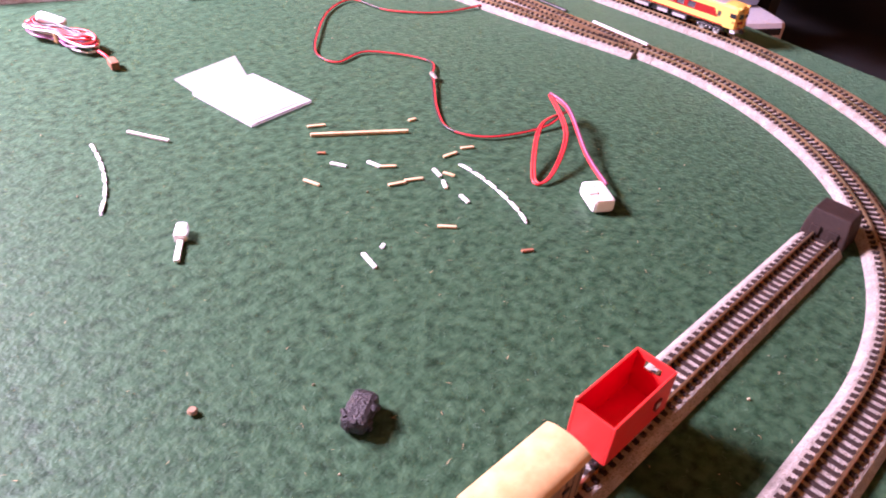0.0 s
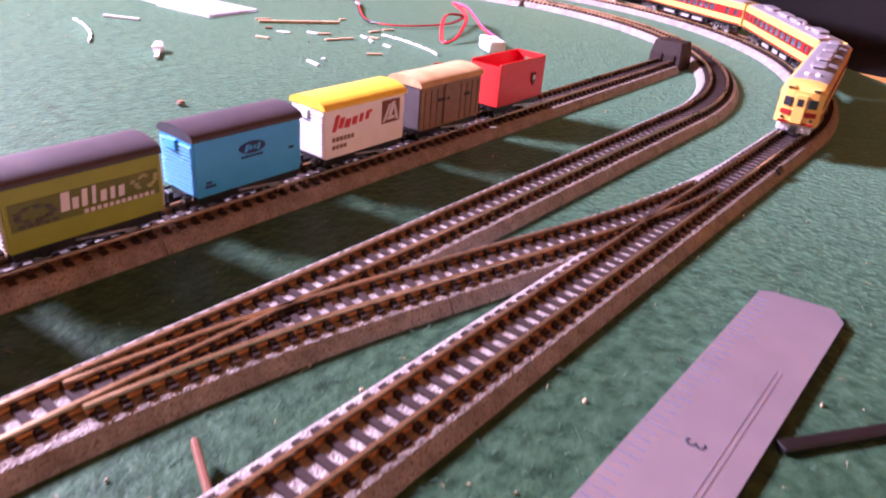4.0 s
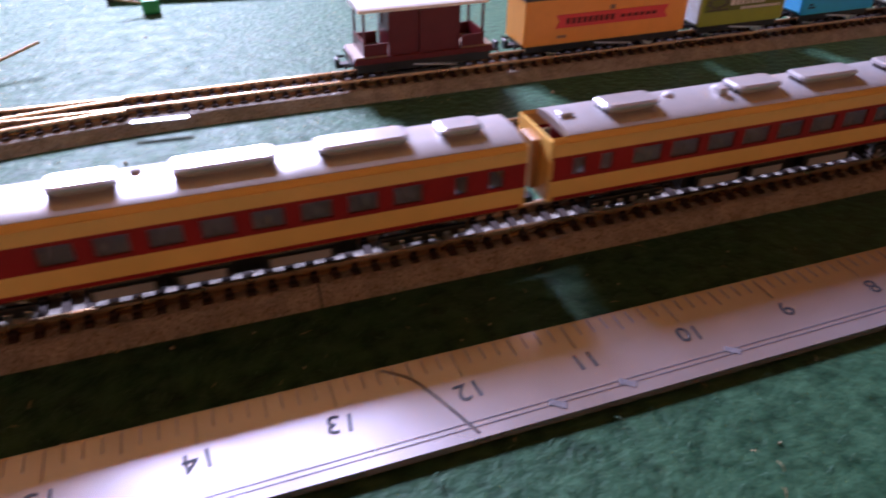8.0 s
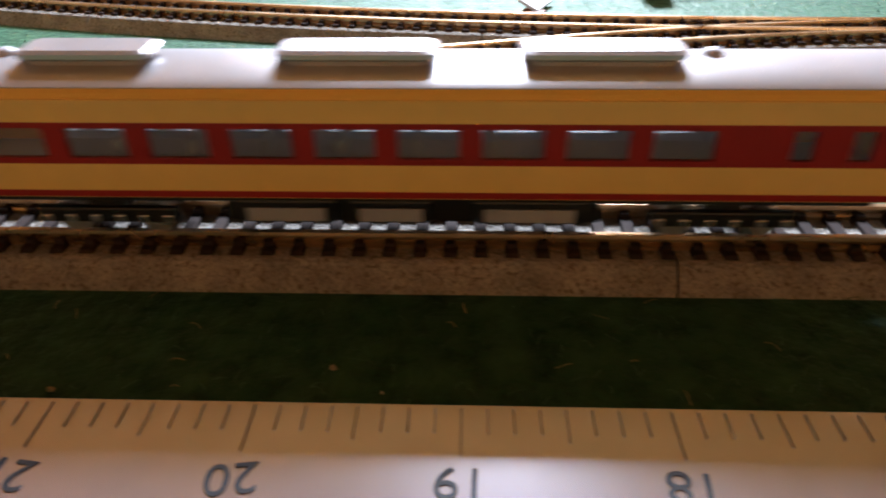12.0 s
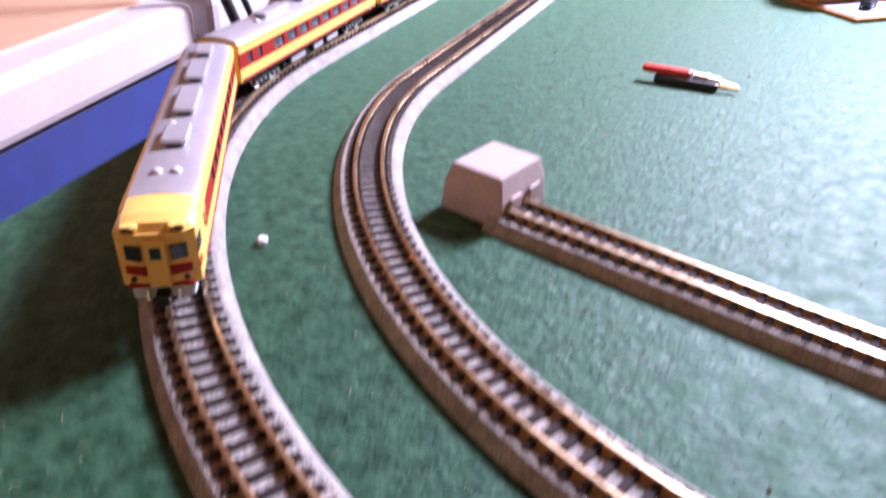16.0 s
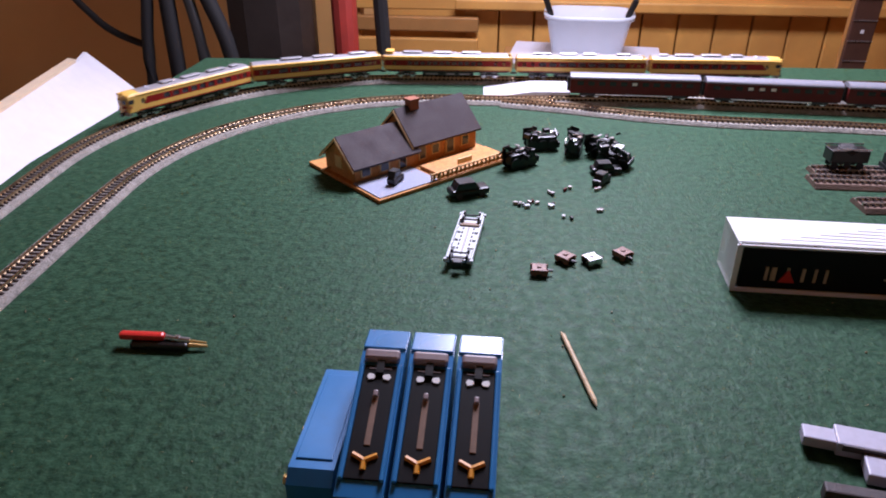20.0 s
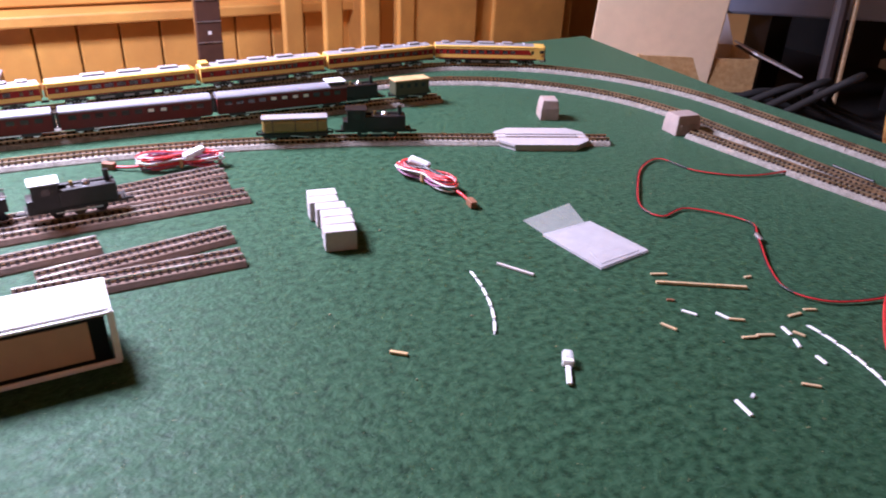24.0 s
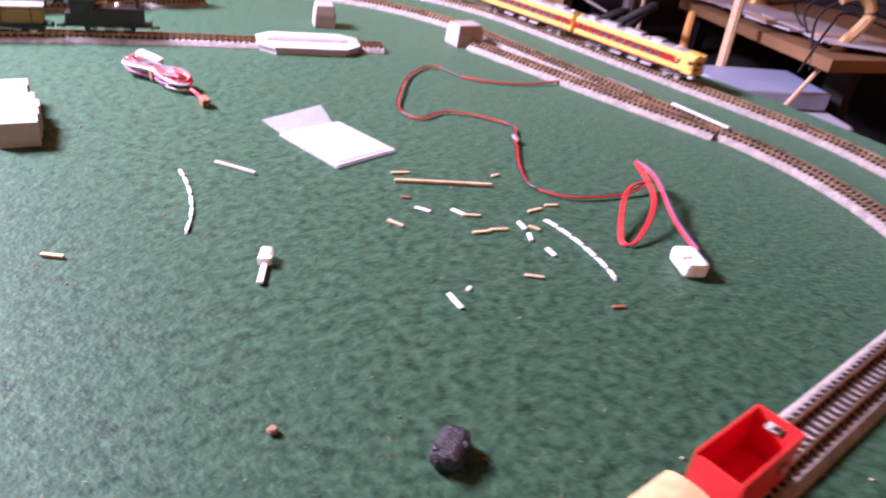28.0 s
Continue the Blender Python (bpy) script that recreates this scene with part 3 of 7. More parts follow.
def coach(kind, units, layout="even"):
    """One coach, nose towards +x. kind: cab or saloon; units: place, length and half width of each roof unit; layout: spacing of the saloon windows."""
    car = thing("railcar", Matrix.Identity(4), "cream and red railcar with " + ("driving cab, silver roof" if kind == "cab" else "corridor ends, silver roof"), "railcar", "coaches of the express train")
    L, W = CAR_L / 2, CAR_W / 2
    z0, z1, z2, z3, z4 = 0.0086, 0.0141, 0.0205, 0.0236, 0.0264
    wb, wt, skin = 0.0150, 0.0196, 0.0009
    cabx = 0.011 if kind == "cab" else 0.0
    front = L - cabx
    arc = lambda a: (W * math.cos(a), z3 + (z4 - z3) * math.sin(a) ** 0.9)
    shoulder = [arc(a) for a in (0.0, 0.16, 0.32, 0.50)]
    part("floor", Geo().box(-cabx / 2, 0, z0 + 0.0006, CAR_L - cabx, CAR_W - 0.001, 0.0012), M["platelight"], car)
    roof = [(y, z + 0.00015) for y, z in [arc(0.5 + (math.pi - 1.0) * i / 32) for i in range(33)]] + [(-W * 0.86, z3 + 0.0006), (W * 0.86, z3 + 0.0006)]
    part("roof", Geo().prism(roof, "x", -L + 0.0004, front - 0.004), M["silver"], car, "silver-grey roof", smooth=False)
    if kind == "cab":
        panes = [(L - 0.0170, 0.0032)] + [(L - 0.0425 - 0.0102 * i, 0.0066) for i in range(8)] + [(-L + 0.0160, 0.0030), (-L + 0.0075, 0.0036)]
        band_end = L - 0.0212
    else:
        panes = [(front - 0.0075, 0.0034), (front - 0.0150, 0.0034)] + [(front - 0.0265 - 0.0109 * i, 0.0082) for i in range(9)] + [(-L + 0.0175, 0.0030), (-L + 0.0080, 0.0036)]
        if layout == "wide":
            panes = [(front - 0.0075, 0.0034)] + [(-0.0385 + 0.0118 * i, 0.0086) for i in range(9)] + [(-L + 0.0165, 0.0030), (-L + 0.0085, 0.0030)]
        elif layout == "dense":
            panes = [(front - 0.0080, 0.0034), (front - 0.0174, 0.0034)] + [(0.0358 - 0.0071 * i, 0.0052) for i in range(12)] + [(-0.0600, 0.0034)]
        band_end = front - 0.0004
    for sy in (-1, 1):
        yc = sy * (W - skin / 2)
        cant = [(sy * W, z2)] + [(sy * y, z) for y, z in shoulder] + [(sy * (W - skin * 2), z3 + 0.0006), (sy * (W - skin), z2)]
        side = part("body_side", Geo().box(-cabx / 2, yc, (z0 + z1) / 2, CAR_L - cabx, skin, z1 - z0, bev=0.0001).prism(cant, "x", -L, front), M["cream"], car, "cream painted body side")
        band = Geo()
        for za, zb in ((z1, wb), (wt, z2)):
            band.box((-L + band_end) / 2, yc, (za + zb) / 2, band_end + L, skin, zb - za)
        walls, cur = [], -L
        for x, w in sorted(panes):
            walls.append((cur, x - w / 2))
            cur = x + w / 2
        walls.append((cur, front))
        cab_wall = Geo()
        for xa, xb in walls:
            if xa < band_end:
                band.box((xa + min(xb, band_end)) / 2, yc, (wb + wt) / 2, min(xb, band_end) - xa, skin, wt - wb)
            if xb > band_end:
                cab_wall.box((max(xa, band_end) + xb) / 2, yc, (wb + wt) / 2, xb - max(xa, band_end), skin, wt - wb)
        if kind == "cab":
            for za, zb in ((z1, wb), (wt, z2)):
                cab_wall.box((band_end + front) / 2, yc, (za + zb) / 2, front - band_end, skin, zb - za)
        if kind == "cab":
            band.prism([(band_end - 0.0004, z1), (band_end + 0.0034, z1), (band_end - 0.0004, z2)], "y", sy * (W - skin), sy * (W + 0.0001))
        part("window_band", band, M["trainred"], car, "red window band")
        if cab_wall.v:
            part("cab_side", cab_wall, M["cream"], car, "cream side beside the cab door")
        part("sill_line", Geo().box(-cabx / 2, sy * W, z0 + 0.0007, CAR_L - cabx - 0.002, 0.0003, 0.0010), M["trainred"], car, "thin red line")
        part("gutter", Geo().box(-cabx / 2, sy * (W + 0.0001), z3 + 0.0001, CAR_L - cabx - 0.001, 0.0005, 0.0005), M["cream"], car)
        for x, w in panes:
            part("window", Geo().box(x, sy * (W - 0.0005), (wb + wt) / 2, w, 0.0003, wt - wb), M["carglass"], car)
    for sy in (-1, 1):
        part("seat_row", Geo().box(-cabx / 2, sy * 0.0042, 0.0115, CAR_L - cabx - 0.034, 0.0056, 0.0060), M["platelight"], car, "pale moulded seats")
        for i in range(8 if kind == "cab" else 9):
            part("seat_back", Geo().box(-L + 0.0265 + 0.0109 * i, sy * 0.0042, 0.0155, 0.0016, 0.0052, 0.0026, bev=0.0004), M["platelight"], car)
    # roof equipment
    def roof_unit(x, ln, wide):
        u = Geo()
        lay = []
        for z, gx, gy in ((z4 - 0.0008, 0.0, 0.0), (z4 + 0.0006, 0.0002, 0.0001), (z4 + 0.0011, 0.0012, 0.0008), (z4 + 0.0018, 0.0013, 0.0008), (z4 + 0.0022, 0.0006, 0.0001)):
            hx, hy, r = ln / 2 + gx, wide + gy, 0.0014
            lay += [(x + cx * (hx - r) + r * math.cos(math.radians(t)), cy * (hy - r) + r * math.sin(math.radians(t)), z) for cx, cy, t0 in ((1, 1, 0), (-1, 1, 90), (-1, -1, 180), (1, -1, 270)) for t in (t0, t0 + 45, t0 + 90)]
        u.add(lay, [(k * 12 + i, k * 12 + (i + 1) % 12, (k + 1) * 12 + (i + 1) % 12, (k + 1) * 12 + i) for k in range(4) for i in range(12)] + [tuple(range(48, 60))])
        part("air_conditioner", u, M["silver"], car, "silver roof unit flaring upwards")

    for x, ln, wide in units:
        roof_unit(x, ln, wide)
        part("unit_front", Geo().box(x + ln / 2 + 0.0009, 0, z4 + 0.0008, 0.0006, wide * 1.3, 0.0010), M["blackroof"], car, "dark front under the unit's lip")
    if layout == "even" and kind != "cab":
        part("vent", Geo().box(0.064, 0.0, z4 + 0.0002, 0.0036, 0.0030, 0.0018, bev=0.0003), M["silver"], car)
        part("exhaust", Geo().box(0.0195, 0.0010, z4 + 0.0004, 0.0028, 0.0024, 0.0030, bev=0.0003), M["silver"], car, "square exhaust box")
    for x, y in {"even": ((0.0335, -0.002), (0.0185, -0.002)), "dense": ((0.0491, -0.002), (0.0080, 0.002)), "wide": ((0.0600, -0.002), (-0.0437, -0.002))}[layout] if kind != "cab" else ((0.0440, -0.0024), (0.0440, 0.0024), (0.0120, -0.0026)):
        part("vent", Geo().ball((x, y, z4 - 0.0003), 0.0017, 6, 0.9), M["platelight"], car, "pale round roof vent", smooth=True)
    # ends
    for e, x in ((-1, -L), (1, L)):
        if e == 1 and kind == "cab":
            continue
        part("end_wall", Geo().box(x, 0, (z0 + z3) / 2 + 0.0004, 0.0006, CAR_W - 0.0008, z3 - z0 + 0.001), M["cream"], car)
        part("gangway", Geo().box(x + e * 0.0012, 0, (z0 + z3) / 2 + 0.0002, 0.0024, 0.0072, z3 - z0 - 0.002, bev=0.0004), M["pinedark"], car, "brown corridor gangway")
    # Added black box keeps light from leaking through beneath the body.
    part("light_block", Geo().box(-cabx / 4, 0, 0.0050, 0.058, 0.0098, 0.0060, bev=0.0005), M["black"], car, "black box added to block light under the floor")
    part("underframe", Geo().box(-cabx / 4, 0, 0.0076, CAR_L - cabx - 0.006, 0.0135, 0.0020), M["black"], car, "black underframe")
    for i, (x, w) in enumerate(((-0.018, 0.017), (0.003, 0.012), (0.019, 0.015))):
        for sy in (-1, 1):
            part("equipment_box", Geo().box(x, sy * 0.0052, 0.0050, w, 0.0036, 0.0040, bev=0.0004), M["black"], car)
            part("cover_plate", Geo().box(x, sy * 0.0071, 0.0046, w * 0.8, 0.0003, 0.0022), M["grey"], car, "dull grey cover plate")
    for x in (-BOG, BOG):
        bg = part("bogie", Geo().box(x, 0.0062, 0.0040, 0.022, 0.0013, 0.0026, bev=0.0003).box(x, -0.0062, 0.0040, 0.022, 0.0013, 0.0026, bev=0.0003).box(x, 0, 0.0052, 0.006, 0.012, 0.0018), M["black"], car, "black bogie with bright axle boxes")
        for k in range(6):
            for sy in (-1, 1):
                part("axle_box", Geo().box(x - 0.0095 + k * 0.0038, sy * 0.0070, 0.0036, 0.0011, 0.0005, 0.0013, bev=0.0002), M["metal"], bg)
        for dx in (-0.0065, 0.0065):
            part("wheelset", Geo().cyl((x + dx, -0.0051, 0.0028), (x + dx, -0.0037, 0.0028), 0.0028, 14).cyl((x + dx, 0.0037, 0.0028), (x + dx, 0.0051, 0.0028), 0.0028, 14).cyl((x + dx, -0.004, 0.0028), (x + dx, 0.004, 0.0028), 0.0006, 6), M["metal"], bg)
    part("coupler", Geo().box(-L - 0.0022, 0, 0.0052, 0.005, 0.003, 0.0016), M["black"], car)
    if kind == "cab":
        plan = [(L - cabx, -W), (L - 0.0022, -W), (L - 0.0006, -W * 0.72), (L, -W * 0.40), (L, W * 0.40), (L - 0.0006, W * 0.72), (L - 0.0022, W), (L - cabx, W)]
        cab = part("cab", Geo().prism(plan, "z", z0, z3), M["cream"], car, "cream driving cab with red flashes")
        cr = Geo()
        prof = [(L - cabx - 0.004, z3), (L - cabx - 0.004, z4), (L - 0.006, z4 - 0.0001), (L - 0.0022, z4 - 0.0009), (L - 0.0004, z3 - 0.0002)]
        top = lambda y: math.sqrt(max(0.0, 1 - (y / W) ** 2)) ** 0.6
        inset = lambda y, x: x - (0.0022 * abs(y / W) ** 3 if x > L - 0.006 else 0.0)
        cols = [-W + 2 * W * k / 12 for k in range(13)]
        q = [(inset(a, x), a, z3 + (z - z3) * top(a) if z > z3 else z) for a in cols for x, z in prof]
        cr.add(q, [(k * 5 + i, k * 5 + i + 1, k * 5 + 6 + i, k * 5 + 5 + i) for k in range(12) for i in range(4)])
        part("cab_roof", cr, M["cream"], car)
        part("cab_door", Geo().box(L + 0.0004, 0, (z0 + z3) / 2 - 0.0004, 0.0012, 0.0052, z3 - z0 - 0.0020, bev=0.0003), M["cream"], cab, "cream gangway door")
        part("door_pane", Geo().box(L + 0.0010, 0, 0.0187, 0.0003, 0.0026, 0.0032), M["glass"], cab)
        for sy in (-1, 1):
            part("windscreen", Geo().box(L - 0.0001, sy * 0.0052, 0.0186, 0.0010, 0.0040, 0.0040, rz=sy * 24, bev=0.0002), M["glass"], cab)
            part("side_window", Geo().box(L - 0.0050, sy * (W + 0.0001), 0.0186, 0.0054, 0.0003, 0.0036), M["glass"], cab)
            part("headlamp", Geo().box(L - 0.0017, sy * 0.0054, z3 + 0.0011, 0.0026, 0.0040, 0.0016, bev=0.0005).cyl((L - 0.0012, sy * 0.0045, z3 + 0.0011), (L - 0.0001, sy * 0.0045, z3 + 0.0011), 0.0007, 10), M["cream"], cab, "cream headlamp cluster")
            part("lamp_lens", Geo().box(L - 0.0006, sy * 0.0054, z3 + 0.0010, 0.0012, 0.0030, 0.0009, bev=0.0003), M["blackroof"], cab, "dark lamp lens")
            part("flash", Geo().box(L - 0.0002, sy * 0.0052, 0.0137, 0.0010, 0.0050, 0.0022, rz=sy * 22), M["trainred"], cab, "red flash")
            for k in range(3):
                part("whisker", Geo().box(L - 0.0036, sy * (W + 0.0001), 0.0129 + 0.0008 * k, 0.0036, 0.0002, 0.0003), M["trainred"], cab)
            part("tail_lamp", Geo().cyl((L - 0.0010, sy * 0.0062, 0.0112), (L + 0.0003, sy * 0.0062, 0.0112), 0.0007, 8), M["blackroof"], cab)
        part("red_line", Geo().box(L - 0.0003, 0, z0 + 0.0007, 0.0010, 0.0150, 0.0010), M["trainred"], cab)
        part("skirt", Geo().box(L - 0.0032, 0, 0.0066, 0.0046, 0.0148, 0.0040, bev=0.0008), M["pale"], car, "pale grey front skirt")
        part("front_coupler", Geo().box(L + 0.0010, 0, 0.0062, 0.0040, 0.0034, 0.0030, bev=0.0004), M["black"], car)
        for sy in (-1, 1):
            part("hose", Geo().cyl((L - 0.0002, sy * 0.0036, 0.0078), (L + 0.0006, sy * 0.0036, 0.0052), 0.0005, 6), M["metal"], car)
    else:
        part("coupler", Geo().box(L + 0.0022, 0, 0.0052, 0.005, 0.003, 0.0016), M["black"], car)
    return car


CAB_UNITS = ((-0.0578, 0.0078, 0.0026), (-0.0350, 0.0180, 0.0028), (-0.0055, 0.0190, 0.0028), (0.0220, 0.0110, 0.0030))
SECOND_UNITS = ((0.0470, 0.0125, 0.0030), (0.0092, 0.0115, 0.0030), (-0.0140, 0.0165, 0.0028), (-0.0435, 0.0170, 0.0028))
THIRD_UNITS = ((0.0262, 0.0185, 0.0028), (-0.0060, 0.0185, 0.0028), (-0.0404, 0.0185, 0.0028))
FOURTH_UNITS = ((0.0462, 0.0170, 0.0028), (0.0072, 0.0205, 0.0028), (-0.0275, 0.0205, 0.0028))
CARS = [coach("cab", CAB_UNITS), coach("saloon", SECOND_UNITS), coach("saloon", THIRD_UNITS, "dense"), coach("saloon", FOURTH_UNITS, "wide"), coach("cab", CAB_UNITS)]
# the third coach carries a tall equipment housing over its rear end
part("equipment_housing", Geo().box(-0.0656, 0, 0.0274, 0.0088, 0.0130, 0.0040, bev=0.0005), M["cream"], CARS[2], "tall cream roof housing")

# time and way of the leading nose along the main loop, in metres from the start of the loop
RUN = [
    (0, 0.0380),
    (0.5, 0.0980),
    (1.2, 0.1810),
    (2, 0.2540),
    (2.5, 0.3245),
    (5, 0.6480),
    (6, 0.7880),
    (7, 0.9250),
    (7.5, 1.0040),
    (8, 1.0840),
    (8.8, 1.2060),
    (10, 1.3930),
    (11, 1.5400),
    (12, 1.6750),
    (12.5, 1.7430),
    (13, 1.8050),
    (16, 2.1910),
    (17, 2.3350),
    (17.5, 2.4090),
    (18.5, 2.5670),
    (19.5, 2.7310),
    (20, 2.8170),
    (21, 2.9880),
    (22, 3.1500),
    (22.5, 3.2220),
    (24.5, 3.5120),
    (25, 3.5760),
    (27, 3.8070),
    (28, 3.9180),
]

# ---- goods wagons on the siding ----
def running_gear(w, half, wheels=(-0.012, 0.012)):
    """Black underframe, four wheels, axle guards and couplers, from the rail up."""
    part("underframe", Geo().box(0, 0, 0.0050, 2 * half - 0.001, 0.0120, 0.0016), M["black"], w)
    # Black solebars, added also to shut out light beneath the wagon.
    for sy in (-1, 1):
        part("solebar", Geo().box(0, sy * 0.0066, 0.0042, 2 * half - 0.003, 0.0012, 0.0032, bev=0.0002), M["black"], w)
    part("brake_gear", Geo().box(0, 0, 0.0030, 2 * abs(wheels[0]) - 0.007, 0.0088, 0.0030, bev=0.0004), M["black"], w)
    for x in wheels:
        part("wheelset", Geo().cyl((x, -0.0052, 0.0029), (x, -0.0036, 0.0029), 0.0029, 14).cyl((x, 0.0036, 0.0029), (x, 0.0052, 0.0029), 0.0029, 14).cyl((x, -0.004, 0.0029), (x, 0.004, 0.0029), 0.0006, 6), M["metal"], w)
        for sy in (-1, 1):
            part("axle_guard", Geo().prism([(x - 0.0042, 0.0054), (x + 0.0042, 0.0054), (x + 0.0014, 0.0020), (x - 0.0014, 0.0020)], "y", sy * 0.0060, sy * 0.0068), M["black"], w)
            part("axle_box", Geo().box(x, sy * 0.0071, 0.0029, 0.0020, 0.0008, 0.0018, bev=0.0003), M["black"], w)
    for e in (-1, 1):
        part("coupler", Geo().box(e * (half + 0.0022), 0, 0.0042, 0.0050, 0.0030, 0.0014).box(e * (half + 0.0040), 0, 0.0052, 0.0016, 0.0034, 0.0034, bev=0.0004), M["black"], w, "black hook coupler")
        for sy in (-1, 1):
            part("buffer", Geo().cyl((e * half, sy * 0.0055, 0.0054), (e * (half + 0.0022), sy * 0.0055, 0.0054), 0.0005, 8).cyl((e * (half + 0.0022), sy * 0.0055, 0.0054), (e * (half + 0.0027), sy * 0.0055, 0.0054), 0.0011, 10), M["black"], w)
    for sy in (-1, 1):
        part("brake_lever", Geo().box(0.004, sy * 0.0075, 0.0034, 0.017, 0.0005, 0.0006, ry=6), M["metal"], w)


def van(name, x0, x1, body, roof, ends, label, ribs=None, height=0.0237, wheels=None):
    half = (x1 - x0) / 2
    s = 0.698 - (x0 + x1) / 2
    cx, cy, a = SIDING.at(s)
    w = thing(name, pose(cx, cy, RAIL_TOP, 0, 0, math.degrees(a) + 180), label, "goods wagon", "goods wagons on the siding")
    hw = 0.0084
    running_gear(w, half, wheels or (-half * 0.58, half * 0.58))
    part("body", Geo().box(0, 0, (0.0056 + height) / 2, 2 * half - 0.001, 2 * hw, height - 0.0056, bev=0.0003), M[body], w)
    out = [(hw + 0.0006, height - 0.0006), (hw + 0.0006, height)] + [((hw + 0.0006) * math.cos(t), height + 0.0030 * math.sin(t)) for t in [math.pi * i / 26 for i in range(1, 26)]] + [(-hw - 0.0006, height), (-hw - 0.0006, height - 0.0006)]
    part("roof", Geo().prism(out, "x", -half - 0.0004, half + 0.0004), M[roof], w)
    for e in (-1, 1):
        part("end_board", Geo().box(e * (half - 0.0002), 0, (0.0060 + height) / 2, 0.0006, 2 * hw - 0.001, height - 0.0066), M[ends], w)
        if ribs:
            for k in range(13):
                part("slat", Geo().box(e * (half + 0.0003), 0, 0.0072 + k * (height - 0.0085) / 13, 0.0006, 2 * hw - 0.0014, 0.0006), M[ribs], w, "")
            part("hatch", Geo().box(e * (half + 0.0006), 0.0012, height - 0.0030, 0.0010, 0.0048, 0.0034, bev=0.0003), M[body], w)
    return w, half, hw, height


def side_bars(w, hw, bars, mat, depth=0.0002):
    """Plain marks of paint on the side that faces the mat's edge. bars: x, z, width, height, name."""
    for x, z, bw, bh, nm in bars:
        part(nm, Geo().box(x, -hw - 0.0001, z, bw, depth, bh), M[mat], w)


def slanted(x, z, w, h, lean=0.3):
    return [(x - w / 2 - lean * h / 2, z - h / 2), (x + w / 2 - lean * h / 2, z - h / 2), (x + w / 2 + lean * h / 2, z + h / 2), (x - w / 2 + lean * h / 2, z + h / 2)]


def side_mark(w, name, outline, mat, depth=0.0003, label=""):
    return part(name, Geo().prism(outline, "y", -0.0084 - depth, -0.0083), M[mat], w, label)


# Pale slats paint the highlights on this van's end louvres.
wv, half, hw, ht = van("box_van", 0.2865, 0.3290, "olive", "darkroof", "oliveink", "olive green box van with dark brown roof and pale lettering", ribs="pale", height=0.0234)
side_bars(wv, hw, [(0.0002, 0.0150, 0.0395, 0.0072, "name_band")], "olivedark")
for i, (w, h) in enumerate(((0.0022, 0.0050), (0.0016, 0.0030), (0.0014, 0.0046), (0.0010, 0.0048), (0.0016, 0.0030), (0.0012, 0.0032), (0.0016, 0.0030))):
    side_mark(wv, "lettering", slanted(-0.0060 + i * 0.0025, 0.0136 + h / 2, w, h, 0.1), "paper", 0.0005, "cream lettering" if i == 0 else "")
rp = random.Random(4)
for i in range(9):
    a = i * 0.7
    side_mark(wv, "blossom", slanted(0.0155 + 0.0034 * math.cos(a) + 0.001 * (i % 2), 0.0160 + 0.0016 * math.sin(a), 0.0013, 0.0010, rp.uniform(-1, 1)), "oliveink", 0.0005)
    side_mark(wv, "leaf", slanted(-0.0135 + 0.0044 * math.cos(a), 0.0150 + 0.0018 * math.sin(a), 0.0018, 0.0010, rp.uniform(-1, 1)), "darkolive", 0.0005)
side_bars(wv, hw, [(-0.0010 + i * 0.0017, 0.0121, 0.0011, 0.0010, "small_print") for i in range(12)], "paper", 0.0008)
side_bars(wv, hw, [(-0.0170 + i * 0.0020, 0.0122, 0.0014, 0.0008, "small_print") for i in range(5)], "darkolive", 0.0008)
# End slats are paler than the body to paint light on the louvres.
wv, half, hw, ht = van("box_van", 0.3393, 0.3795, "cyan", "darkroof", "cyan", "bright blue box van with dark roof and slatted ends", ribs="cyanlit")
orn = [(0.0006 + 0.0050 * math.cos(t), 0.0176 + 0.0019 * math.sin(t)) for t in [2 * math.pi * i / 20 for i in range(20)]]
side_mark(wv, "emblem", orn, "navy", 0.0003, "dark blue oval emblem")
for i, (w, h) in enumerate(((0.0012, 0.0022), (0.0010, 0.0012), (0.0008, 0.0012), (0.0009, 0.0020))):
    side_mark(wv, "emblem_stroke", slanted(-0.0016 + i * 0.0015, 0.0176, w, h, 0.4), "cyan", 0.0005)
side_bars(wv, hw, [(-0.0030 + i * 0.0014, 0.0148, 0.0010, 0.0007, "small_print") for i in range(6)] + [(-0.0150, 0.0086, 0.0036, 0.0008, "small_print"), (-0.0155, 0.0098, 0.0020, 0.0008, "small_print"), (0.016, 0.0142, 0.002, 0.0008, "small_print")], "navy")
wv, half, hw, ht = van("box_van", 0.3900, 0.4308, "white", "yellow", "white", "white box van with bright yellow roof and red lettering", ribs="paper")
for i, (x, z, w, h, lean) in enumerate(((-0.0150, 0.0180, 0.0016, 0.0056, 0.35), (-0.0124, 0.0178, 0.0020, 0.0036, 0.35), (-0.0094, 0.0172, 0.0024, 0.0030, 0.3), (-0.0060, 0.0176, 0.0022, 0.0028, 0.3), (-0.0028, 0.0180, 0.0016, 0.0030, 0.3), (0.0004, 0.0184, 0.0016, 0.0030, 0.3), (0.0018, 0.0196, 0.0014, 0.0010, 0.3))):
    side_mark(wv, "lettering", slanted(x, z, w, h, lean), "red", 0.0003, "red script lettering" if i == 0 else "")
side_bars(wv, hw, [(-0.0160 + i * 0.0018, 0.0122, 0.0013, 0.0015, "small_print") for i in range(6)] + [(-0.0160 + i * 0.0018, 0.0094, 0.0013, 0.0013, "small_print") for i in range(4)], "brownbody")
